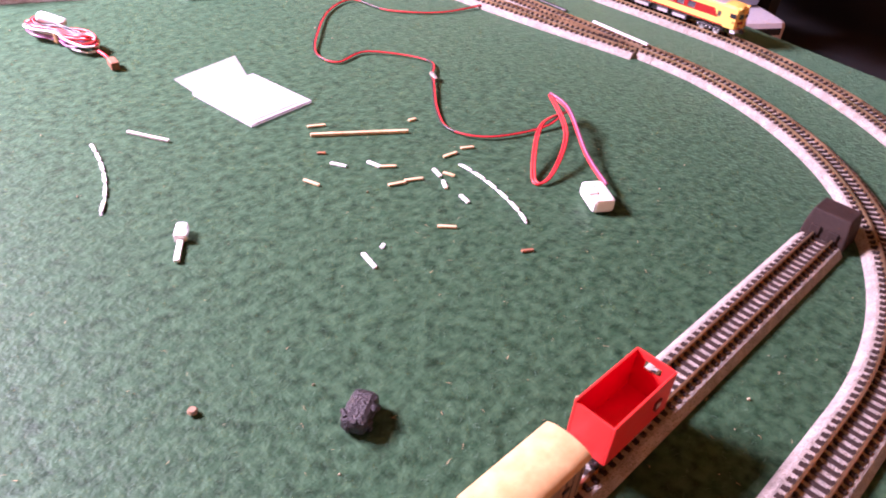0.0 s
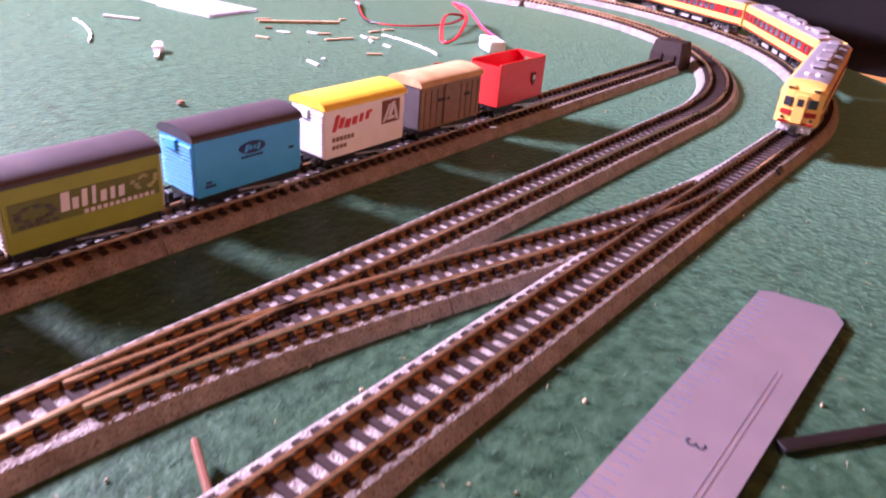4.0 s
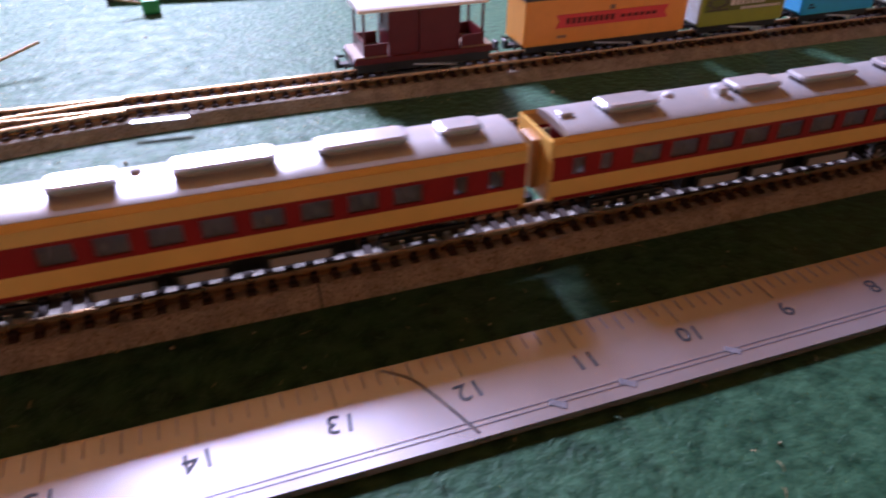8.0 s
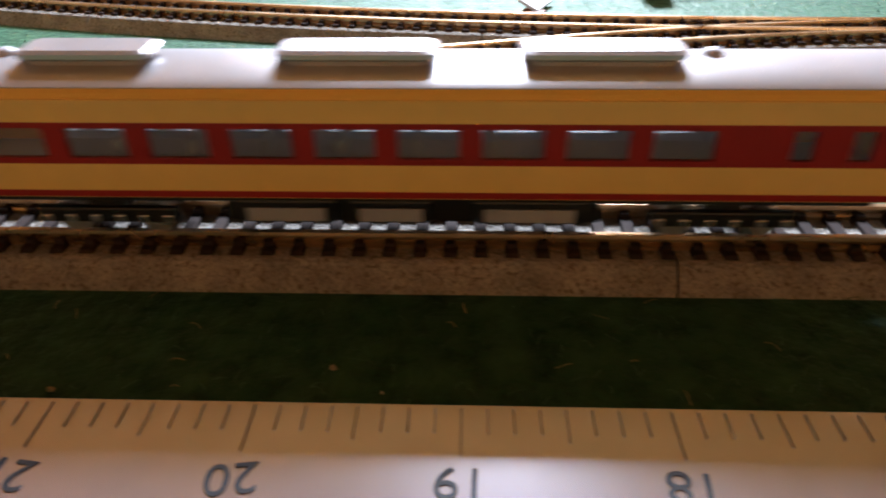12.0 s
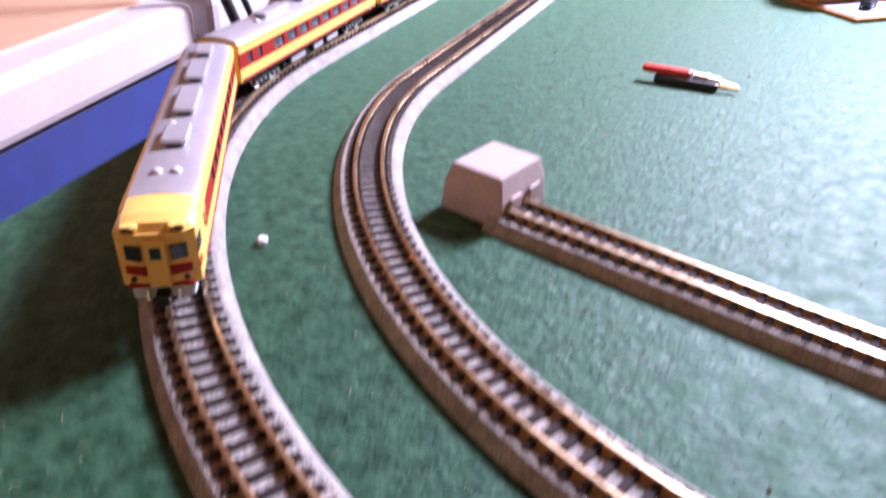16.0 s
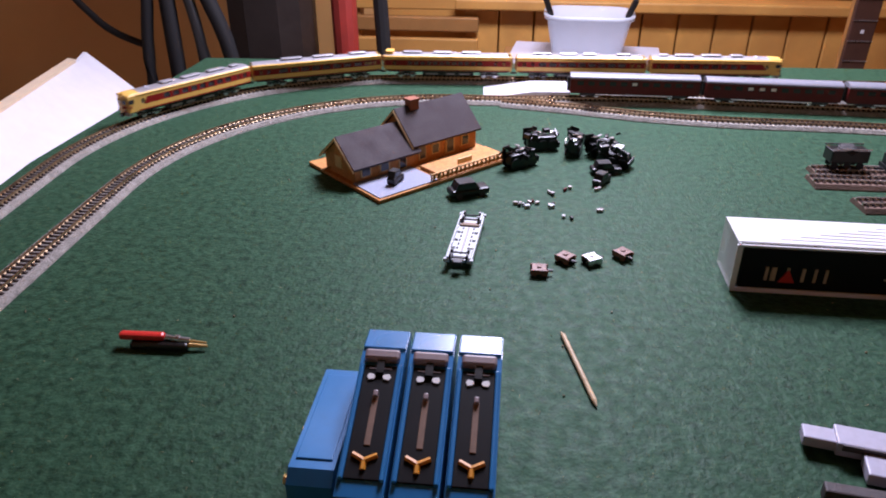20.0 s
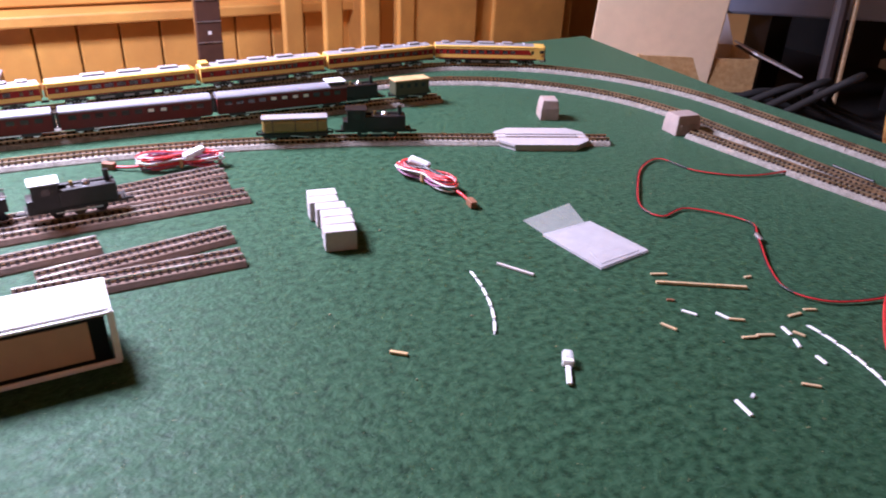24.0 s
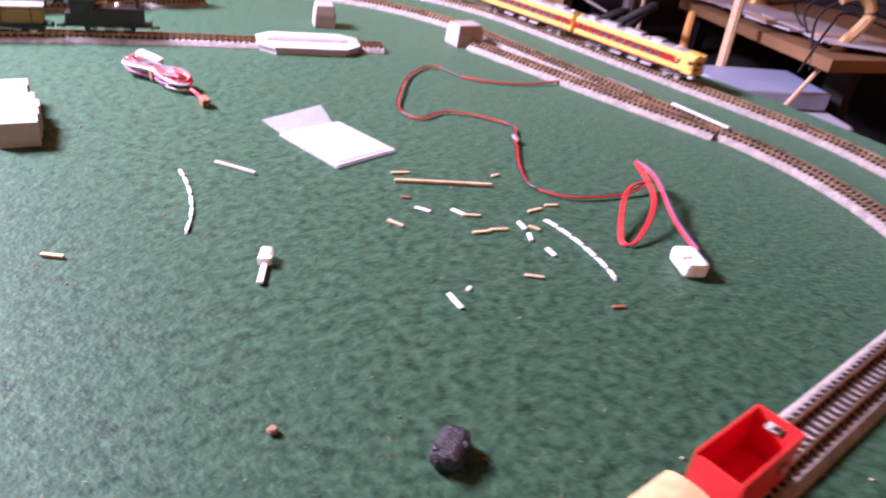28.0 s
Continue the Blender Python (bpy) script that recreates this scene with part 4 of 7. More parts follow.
part("picture_panel", Geo().box(0.0126, -hw - 0.0001, 0.0176, 0.0094, 0.0003, 0.0086), M["picturebrown"], wv, "dark brown picture panel")
for x, z, w, h, lean in ((0.0102, 0.0172, 0.0010, 0.0064, 0.5), (0.0128, 0.0186, 0.0016, 0.0050, 0.4), (0.0150, 0.0170, 0.0012, 0.0060, -0.3), (0.0124, 0.0152, 0.0040, 0.0012, 0.6)):
    side_mark(wv, "picture_shape", slanted(x, z, w, h, lean), "paper", 0.0006)
wv, half, hw, ht = van("box_van", 0.4400, 0.4797, "brownbody", "tan", "greydark", "weathered brown box van with tan roof")
side_bars(wv, hw, [(-0.0170 + i * 0.0038, 0.0140, 0.0003, 0.0150, "plank_joint") for i in range(10)], "greydark")
side_bars(wv, hw, [(0.0, 0.0145, 0.010, 0.0166, "door")], "brownbody", 0.0008)
side_bars(wv, hw, [(-0.008 + i * 0.0026, 0.0168, 0.0016, 0.0014, "small_print") for i in range(3)] + [(0.010, 0.0166, 0.003, 0.0012, "small_print")], "ink", 0.0010)
wv, half, hw, ht = van("ferry_van", 0.2080, 0.2795, "orange", "blackroof", "orange", "long orange van with black roof and red ribbon", wheels=(-0.022, 0.022), height=0.0234)
part("ribbon", Geo().prism([(-0.0230, 0.0118), (0.0265, 0.0118), (0.0252, 0.0143), (0.0265, 0.0168), (-0.0230, 0.0168), (-0.0215, 0.0143)], "y", -hw - 0.0003, -hw), M["red"], wv, "red painted ribbon")
side_bars(wv, hw, [(-0.018 + i * 0.0024, 0.0143, 0.0016, 0.0022, "lettering") for i in range(9)] + [(0.0060 + i * 0.0028, 0.0143, 0.0020, 0.0012, "lettering") for i in range(6)], "maroon", 0.0008)
side_bars(wv, hw, [(0.029, 0.0206, 0.0040, 0.0020, "small_print"), (-0.0200, 0.0085, 0.004, 0.0010, "small_print"), (0.001, 0.0180, 0.0022, 0.0016, "emblem")], "brownbody")
for dx in (-0.006, 0.001, 0.005, 0.010):
    part("roof_vent", Geo().box(dx, 0.001, ht + 0.0036, 0.0022, 0.0030, 0.0014, bev=0.0003), M["blackroof"], wv)

# open red mineral wagon
cx, cy, a = SIDING.at(0.698 - 0.5125)
rw = thing("mineral_wagon", pose(cx, cy, RAIL_TOP, 0, 0, math.degrees(a) + 180), "empty bright red open mineral wagon", "goods wagon", "goods wagons on the siding")
running_gear(rw, 0.0188, (-0.0105, 0.0105))
rh, ry = 0.0185, 0.0083
rim = 0.0249
part("floor_plate", Geo().box(0, 0, 0.0064, 2 * rh - 0.001, 2 * ry - 0.001, 0.0012), M["red"], rw)
for sy in (-1, 1):
    part("side_wall", Geo().box(0, sy * (ry - 0.0005), (0.0058 + rim) / 2, 2 * rh, 0.0010, rim - 0.0058, bev=0.0003), M["red"], rw)
g = Geo()
for za, zb, ya, yb in ((0.0058, 0.0180, -ry + 0.001, ry - 0.001), (0.0222, rim, -ry + 0.001, ry - 0.001), (0.0180, 0.0222, -ry + 0.001, -0.0034), (0.0180, 0.0222, 0.0034, ry - 0.001)):
    g.box(rh - 0.0005, (ya + yb) / 2, (za + zb) / 2, 0.0010, yb - ya, zb - za)
part("end_wall", g, M["red"], rw, "end wall with a cut-out slot")
part("end_wall", Geo().box(-rh + 0.0005, 0, (0.0058 + rim) / 2 - 0.0006, 0.0010, 2 * ry - 0.002, rim - 0.0070), M["red"], rw)
part("emblem", Geo().prism([(0.0070, 0.0180), (0.0105, 0.0180), (0.0105, 0.0145), (0.00875, 0.0122), (0.0070, 0.0145)], "y", -ry - 0.0007, -ry), M["maroon"], rw, "dark shield emblem")
part("emblem_field", Geo().box(0.00875, -ry - 0.0007, 0.0160, 0.0022, 0.0004, 0.0020), M["pale"], rw)

# brake van
cx, cy, a = SIDING.at(0.698 - 0.1690)
bv = thing("brake_van", pose(cx, cy, RAIL_TOP, 0, 0, math.degrees(a) + 180), "maroon brake van with white roof and open verandas", "goods wagon", "goods wagons on the siding")
running_gear(bv, 0.0270, (-0.0125, 0.0125))
part("deck", Geo().box(0, 0, 0.0072, 0.0530, 0.0168, 0.0022, bev=0.0003), M["vanmaroon"], bv)
part("cabin", Geo().box(0, 0, 0.0160, 0.0270, 0.0150, 0.0158, bev=0.0003), M["vanmaroon"], bv)
for e in (-1, 1):
    part("veranda_floor", Geo().box(e * 0.0200, 0, 0.0085, 0.0122, 0.0160, 0.0006), M["brownbody"], bv, "worn brown veranda floor")
    part("end_screen", Geo().box(e * 0.0225, 0, 0.0112, 0.0008, 0.0150, 0.0050), M["vanmaroon"], bv)
    for sy in (-1, 1):
        part("veranda_post", Geo().box(e * 0.0223, sy * 0.0070, 0.0165, 0.0008, 0.0008, 0.0150), M["vanmaroon"], bv)
        part("side_screen", Geo().box(e * 0.0180, sy * 0.0072, 0.0108, 0.0080, 0.0006, 0.0042), M["vanmaroon"], bv)
    part("window", Geo().box(e * 0.0138, 0.003, 0.0190, 0.0004, 0.0034, 0.0040), M["glass"], bv)
out = [(0.0082, 0.0240)] + [(0.0082 * math.cos(t), 0.0243 + 0.0020 * math.sin(t)) for t in [math.pi * i / 10 for i in range(0, 11)]] + [(-0.0082, 0.0240)]
part("roof", Geo().prism(out, "x", -0.0242, 0.0242), M["white"], bv, "white curved roof")
part("chimney", Geo().cyl((-0.003, 0.002, 0.0255), (-0.003, 0.002, 0.0285), 0.0009, 8), M["black"], bv)
for sy in (-1, 1):
    part("side_duct", Geo().box(0.0, sy * 0.0078, 0.0160, 0.0044, 0.0010, 0.0150), M["vanmaroon"], bv)
    part("footboard", Geo().box(0, sy * 0.0080, 0.0022, 0.0300, 0.0014, 0.0005), M["black"], bv)


# ---- maroon coaches, tank engines, a tank wagon in the yard ----
def maroon_coach(s, bright):
    x, y, a = YARD_FAR.at(s)
    c = thing("passenger_coach", pose(x, y, RAIL_TOP, 0, 0, math.degrees(a)), "maroon passenger coach with grey roof on the yard siding", "coach", "maroon coaches")
    L, W, h = 0.0655, 0.0090, 0.0205
    part("body", Geo().box(0, 0, (0.0055 + h) / 2, 2 * L, 2 * W, h - 0.0055, bev=0.0004), M["maroon"], c)
    out = [(W + 0.0004, h - 0.0004)] + [((W + 0.0004) * math.cos(t), h + 0.0040 * math.sin(t)) for t in [math.pi * i / 12 for i in range(13)]] + [(-W - 0.0004, h - 0.0004)]
    part("roof", Geo().prism(out, "x", -L, L), M["coachroof"], c, "grey domed roof")
    for sy in (-1, 1):
        for i in range(11):
            x = -L + 0.0105 + i * 0.0110
            part("window", Geo().box(x, sy * (W + 0.0001), 0.0158, 0.0066, 0.0003, 0.0042, bev=0.0001), M["glass"], c)
            # White panels paint the brightness of the listed windows.
            if i in bright:
                part("bright_pane", Geo().box(x, sy * (W + 0.0003), 0.0160, 0.0050, 0.0003, 0.0030), M["white"], c, "white panel painting the window bright")
        part("foot_step", Geo().box(0, sy * 0.0080, 0.0042, 0.078, 0.0012, 0.0010), M["metal"], c, "bright trussing under the floor")
    for x in (-0.044, 0.044):
        b = part("bogie", Geo().box(x, 0.0060, 0.0036, 0.022, 0.0012, 0.0028).box(x, -0.0060, 0.0036, 0.022, 0.0012, 0.0028), M["black"], c)
        for dx in (-0.0065, 0.0065):
            part("wheelset", Geo().cyl((x + dx, -0.005, 0.0028), (x + dx, -0.0038, 0.0028), 0.0028, 12).cyl((x + dx, 0.0038, 0.0028), (x + dx, 0.005, 0.0028), 0.0028, 12), M["metal"], b)
    part("underframe", Geo().box(0, 0, 0.0048, 2 * L - 0.004, 0.012, 0.0014), M["black"], c)
    for e in (-1, 1):
        part("gangway", Geo().box(e * (L + 0.0012), 0, 0.0130, 0.0024, 0.0070, 0.0140), M["black"], c)
    return c


for i, br in enumerate(((5,), (3, 4, 5), (6, 7), (4, 5, 6, 7))):
    maroon_coach(0.105 + i * 0.1365, br)


def tank_engine(m, label, body="black", cabroof="black"):
    e = thing("tank_engine", m, label, "locomotive", "tank engines")
    part("frame", Geo().box(0, 0, 0.0062, 0.062, 0.0130, 0.0020, bev=0.0003), M["black"], e)
    part("boiler", Geo().cyl((-0.004, 0, 0.0145), (0.027, 0, 0.0145), 0.0058, 18), M[body], e)
    part("side_tank", Geo().box(0.008, 0.0058, 0.0138, 0.038, 0.0046, 0.0138, bev=0.0012), M[body], e)
    part("side_tank", Geo().box(0.008, -0.0058, 0.0138, 0.038, 0.0046, 0.0138, bev=0.0012), M[body], e)
    part("chimney", Geo().cyl((0.022, 0, 0.0190), (0.022, 0, 0.0285), 0.0018, 12, 0.0022), M["black"], e)
    part("dome", Geo().ball((0.008, 0, 0.0205), 0.0030, 6), M["metal"], e)
    part("safety_valve", Geo().cyl((-0.001, 0, 0.019), (-0.001, 0, 0.0235), 0.0012, 8), M["brass"], e)
    cab = part("cab", Geo().box(-0.0180, 0, 0.0164, 0.0170, 0.0152, 0.0188, bev=0.0004), M[body], e)
    part("cab_roof", Geo().box(-0.0180, 0, 0.0262, 0.0195, 0.0164, 0.0012, bev=0.0004), M[cabroof], cab)
    for sy in (-1, 1):
        part("cab_window", Geo().box(-0.0180, sy * 0.0077, 0.0208, 0.0052, 0.0003, 0.0050), M["glass"], cab)
        part("coupling_rod", Geo().box(0.001, sy * 0.0066, 0.0042, 0.030, 0.0006, 0.0010), M["metal"], e)
    part("bunker", Geo().box(-0.0265, 0, 0.0112, 0.0080, 0.0145, 0.0090, bev=0.0004), M[body], e)
    for x in (-0.013, 0.001, 0.015):
        part("wheelset", Geo().cyl((x, -0.0056, 0.0046), (x, -0.0042, 0.0046), 0.0046, 18).cyl((x, 0.0042, 0.0046), (x, 0.0056, 0.0046), 0.0046, 18), M["black"], e)
    for ex in (-0.0318, 0.0318):
        part("buffer_beam", Geo().box(ex, 0, 0.0062, 0.0012, 0.0150, 0.0032), M["black"], e)
        part("coupler", Geo().box(ex + math.copysign(0.003, ex), 0, 0.0045, 0.006, 0.003, 0.0016), M["black"], e)
    return e


def yard_at(line, s, back=0.0):
    x, y, a = line.at(s)
    return pose(x, y, RAIL_TOP, 0, 0, math.degrees(a) + back)


tank_engine(yard_at(YARD_NEAR, 0.668), "glossy black tank engine standing on the near yard siding")
tank_engine(yard_at(YARD_FAR, 0.588), "black tank engine coupled to the maroon coaches", "black", "pale")
tw = thing("tank_wagon", yard_at(YARD_NEAR, 0.594), "olive-brown tank wagon with pale top on the siding", "goods wagon")
running_gear(tw, 0.030, (-0.020, 0.020))
part("solebar", Geo().box(0, 0, 0.0060, 0.0600, 0.0130, 0.0016), M["black"], tw)
part("tank", Geo().box(0, 0, 0.0128, 0.0580, 0.0155, 0.0125, bev=0.0030), M["khaki"], tw, "olive-brown tank barrel")
part("top_plate", Geo().box(0, 0, 0.0196, 0.0590, 0.0140, 0.0014, bev=0.0004), M["silver"], tw, "pale grey top plate")
for x in (-0.020, 0.0, 0.020):
    part("strap", Geo().box(x, 0, 0.0128, 0.0008, 0.0158, 0.0127), M["greydark"], tw)
ov = thing("goods_brake_van", yard_at(YARD_FAR, 0.655), "dark green brake van with tan roof on the siding", "goods wagon")
running_gear(ov, 0.020, (-0.011, 0.011))
part("body", Geo().box(0, 0, 0.0130, 0.0400, 0.0165, 0.0140, bev=0.0003), M["darkolive"], ov)
part("roof", Geo().box(0, 0, 0.0209, 0.0420, 0.0176, 0.0020, bev=0.0008), M["tan"], ov, "tan roof")
for i in range(4):
    part("window", Geo().box(-0.013 + i * 0.0086, -0.0083, 0.0155, 0.0040, 0.0004, 0.0040), M["glass"], ov)

# ---- buffer blocks at the ends of the sidings ----
def buffer_block(m, w, d, h, mat, label, group="buffer stops"):
    b = thing("buffer_stop", m, label, "buffer stop", group)
    tw, td = w * 0.40, d * 0.42
    pts = [(-w / 2, -d / 2, 0), (w / 2, -d / 2, 0), (w / 2, d / 2, 0), (-w / 2, d / 2, 0), (-w / 2 * 0.96, -d / 2 * 0.96, h * 0.55), (w / 2 * 0.96, -d / 2 * 0.96, h * 0.55), (w / 2 * 0.96, d / 2 * 0.96, h * 0.55), (-w / 2 * 0.96, d / 2 * 0.96, h * 0.55), (-tw, -td, h), (tw, -td, h), (tw, td, h), (-tw, td, h)]
    bm = bmesh.new()
    vs = [bm.verts.new(p) for p in pts]
    for f in ((0, 1, 5, 4), (1, 2, 6, 5), (2, 3, 7, 6), (3, 0, 4, 7), (4, 5, 9, 8), (5, 6, 10, 9), (6, 7, 11, 10), (7, 4, 8, 11), (8, 9, 10, 11), (3, 2, 1, 0)):
        bm.faces.new([vs[i] for i in f])
    bmesh.ops.bevel(bm, geom=list(bm.edges), offset=0.0008, segments=2, profile=0.5, affect="EDGES")
    bm.verts.index_update()
    g = Geo().add([v.co.copy() for v in bm.verts], [[v.index for v in f.verts] for f in bm.faces])
    bm.free()
    part("block", g, mat, b)
    for sy in (-1, 1):
        part("face_pad", Geo().box(w / 2 * 0.99, sy * d * 0.2, h * 0.42, 0.0016, d * 0.22, h * 0.3, bev=0.0004), mat, b)
    return b


buffer_block(pose(-0.2950, 0.2190, 0, 0, 0, -14), 0.0245, 0.0280, 0.0170, M["buffer"], "beige plastic buffer block at the end of a siding")
buffer_block(pose(0.7085, 0.1600, 0, 0, 0, 180), 0.0190, 0.0225, 0.0180, M["blockdark"], "dark brown buffer block at the end of a siding")
buffer_block(pose(0.8075, 0.6270, 0, 0, 0, -98), 0.0230, 0.0300, 0.0200, M["buffer"], "grey buffer block at the end of the spur")
buffer_block(pose(0.7070, 0.7200, 0, 0, 0, -25), 0.0200, 0.0230, 0.0210, M["buffer"], "loose grey buffer block standing on the mat")

# ---- ruler with inch numbers ----
rul = thing("ruler", pose(0, 0, 0), "grey metal inch ruler with worn end and pencil marks", "ruler")
RA, RB, RN, RF = -0.186, 0.4372, -0.0117, 0.0117
part("blade", Geo().prism([(RA, RN), (RB - 0.004, RN), (RB + 0.0018, RN + 0.004), (RB - 0.0010, RF - 0.003), (RB - 0.003, RF), (RA, RF)], "z", 0.0005, 0.0022), M["steel"], rul)


def digits(text, x, y, size, turn, parent, name="number", z=0.0023):
    cu = bpy.data.curves.new("number", "FONT")
    cu.body, cu.size, cu.extrude, cu.align_x, cu.align_y = text, size, 0.00003, "CENTER", "CENTER"
    tmp = bpy.data.objects.new("number", cu)
    scene.collection.objects.link(tmp)
    me = bpy.data.meshes.new_from_object(tmp)
    bpy.data.objects.remove(tmp)
    me.materials.append(M["ink"])
    ob = new(name, me)
    ob.parent, ob.matrix_basis = parent, pose(x, y, z, 0, 0, turn)
    return ob


for n in range(1, 25):
    x = -(n - 17) * 0.0254
    if RA + 0.004 < x < RB and n > 2:
        digits(str(n), x, 0.0002, 0.0062, 180 + 8 * math.sin(n * 2.3), rul)
    for k in range(8):
        xx = x + k * 0.0254 / 8
        if RA + 0.001 < xx < RB - 0.008:
            ln = 0.0072 if k == 0 else (0.0052 if k == 4 else 0.0040)
            part("tick", Geo().box(xx, RF - 0.0006 - ln / 2, 0.0023, 0.00016, ln, 0.0001), M["tick"] if k == 0 else M["tickfaint"], rul)
for x, y in ((0.1572, -0.0085), (0.1416, -0.0089), (0.1830, -0.0075)):
    part("faded_mark", Geo().box(x, y, 0.0023, 0.0034, 0.0016, 0.0001, rz=-38, bev=0.00003), M["tick"], rul)
for pts, thick in (([(0.0222, 0.0082), (0.0298, 0.0046), (0.0398, 0.0008)], 0.0006), ([(0.1120, 0.0110), (0.1174, 0.0062), (0.1216, -0.0027), (0.1247, -0.0105)], 0.0003)):
    part("pencil_stroke", Geo().tube([(p.x, p.y, 0.0022) for p in curve_points([Vector((x, y, 0)) for x, y in pts], 4)], thick, 5), M["pencil"], rul)
for y in (-0.0078, -0.0090):
    part("score_line", Geo().box(0.12, y, 0.0023, 0.55, 0.00008, 0.0001, rz=0.6), M["tickfaint"], rul)
rod = solid("black_strip", Geo().box(0, 0, 0.0009, 0.075, 0.0034, 0.0016, bev=0.0004), M["black"], "flat black plastic strip butting against the ruler", "plastic strip", m=pose(0.4000, -0.0352, 0.0001, 0, 0, -35))
solid("orange_strip", Geo().box(0, 0, 0.0016, 0.0125, 0.0014, 0.0030, bev=0.0004), M["rust"], "short rusty orange strip leaning on the track", "strip", m=pose(0.2825, 0.0660, 0.0012, 0, -18, 68))

# ---- the station house ----
hu, hv = Vector((0.0945, 0.1005)), Vector((-0.066, 0.078))
house = thing("station_house", pose(-0.1728, 0.5682, 0, 0, 0, math.degrees(math.atan2(hu.y, hu.x)) - 1.0), "model station house with ochre walls and dark slate roofs", "model house")
HL, HD = hu.length, 0.102
part("base_plate", Geo().box(HL / 2, HD / 2, 0.0015, HL, HD, 0.0030, bev=0.0005), M["housewall"], house, "ochre base plate")
part("forecourt", Geo().box(0.030, 0.020, 0.0034, 0.056, 0.036, 0.0010), M["paving"], house, "pale grey forecourt paving")
part("platform", Geo().box(0.098, 0.017, 0.0044, 0.072, 0.026, 0.0030, bev=0.0004), M["housewall"], house)


def gabled(parent, a0, a1, b0, b1, eave, ridge, wall, roof):
    mid = (b0 + b1) / 2
    body = part("wing", Geo().prism([(b0, 0.003), (b1, 0.003), (b1, eave), (mid, ridge - 0.001), (b0, eave)], "x", a0, a1), wall, parent, "ochre gabled wing")
    for s, bb in ((-1, b0), (1, b1)):
        dx, dz = (mid - bb), ridge - eave
        k = 0.0045 / math.hypot(dx, dz)
        e = (bb - dx * k, eave - dz * k)
        n = Vector((-dz, dx)).normalized() * 0.0016 * (1 if s < 0 else -1)
        part("roof_slope", Geo().prism([e, (mid, ridge), (mid + n.x * 0, ridge + 0.0018), (e[0] + n.x * 0.4, e[1] + 0.0018)], "x", a0 - 0.003, a1 + 0.003), roof, parent, "dark slate roof slope")
        part("barge_board", Geo().prism([(e[0], e[1] - 0.0012), (mid, ridge - 0.0012), (mid, ridge + 0.0008), (e[0], e[1] + 0.0008)], "x", a0 - 0.0042, a0 - 0.0030), M["yellowtrim"], parent, "pale yellow barge board")
    return body


gabled(house, 0.064, 0.132, 0.040, 0.086, 0.0215, 0.0440, M["housewall"], M["slate"])
gabled(house, 0.004, 0.064, 0.038, 0.080, 0.0170, 0.0345, M["housewall"], M["slate"])
part("chimney", Geo().box(0.080, 0.063, 0.0440, 0.009, 0.008, 0.0130, bev=0.0004).box(0.080, 0.063, 0.0505, 0.0105, 0.0095, 0.0016), M["brick"], house, "brick chimney stack")
for a, bb, zz, w, h in ((0.014, 0.038, 0.0105, 0.010, 0.0085), (0.032, 0.038, 0.0105, 0.010, 0.0085), (0.050, 0.038, 0.0095, 0.008, 0.012), (0.072, 0.040, 0.0120, 0.008, 0.0130), (0.086, 0.040, 0.0125, 0.009, 0.0095), (0.102, 0.040, 0.0115, 0.010, 0.0140), (0.119, 0.040, 0.0125, 0.009, 0.0095)):
    fr = part("window_frame", Geo().box(a, bb - 0.0004, zz, w, 0.0012, h, bev=0.0002), M["yellowtrim"], house, "cream frame")
    part("pane", Geo().box(a, bb - 0.0011, zz, w * 0.74, 0.0004, h * 0.78), M["glass"], fr)
part("gable_window", Geo().box(0.0035, 0.060, 0.0150, 0.0010, 0.009, 0.010), M["yellowtrim"], house)
for i in range(10):
    part("fence_post", Geo().box(0.052 + i * 0.0088, 0.0025, 0.0062, 0.0010, 0.0010, 0.0070), M["yellowtrim"], house)
for zz in (0.0058, 0.0088):
    part("fence_rail", Geo().box(0.0915, 0.0025, zz, 0.081, 0.0007, 0.0010), M["yellowtrim"], house)
for i in range(18):
    part("fence_paling", Geo().box(0.054 + i * 0.0046, 0.0019, 0.0064, 0.0018, 0.0005, 0.0058), M["housewall"], house)
part("porch_sign", Geo().box(0.093, 0.010, 0.0092, 0.0150, 0.0012, 0.0044), M["yellowtrim"], house)
part("finial", Geo().cyl((-0.004, 0.060, 0.012), (-0.013, 0.060, 0.0115), 0.0009, 6), M["pinedark"], house)


# ---- little road vehicles and loose black castings ----
def small_car(m, ln, label, tall=0.0095):
    c = thing("toy_car", m, label, "toy vehicle", "toy vehicles")
    w = ln * 0.42
    part("body", Geo().box(0, 0, tall * 0.36, ln, w, tall * 0.42, bev=tall * 0.12), M["black"], c)
    part("cabin", Geo().prism([(-ln * 0.40, tall * 0.52), (-ln * 0.30, tall), (ln * 0.12, tall), (ln * 0.26, tall * 0.54)], "y", -w * 0.43, w * 0.43), M["black"], c)
    for sy in (-1, 1):
        part("side_glass", Geo().box(-ln * 0.08, sy * w * 0.435, tall * 0.77, ln * 0.38, 0.0003, tall * 0.26), M["glass"], c)
        for x in (-ln * 0.30, ln * 0.30):
            part("wheel", Geo().cyl((x, sy * w * 0.40, tall * 0.2), (x, sy * w * 0.51, tall * 0.2), tall * 0.2, 12), M["greydark"], c)
    return c


small_car(pose(-0.1085, 0.5920, 0, 0, 0, 25), 0.031, "black toy van parked beside the station house", 0.0125)
small_car(pose(-0.1660, 0.6015, 0.0040, 0, 0, 70), 0.017, "small round black toy car on the forecourt", 0.0110)
small_car(pose(0.0000, 0.6480, 0, 0, 0, 10), 0.025, "black toy car beside loose castings", 0.0100)
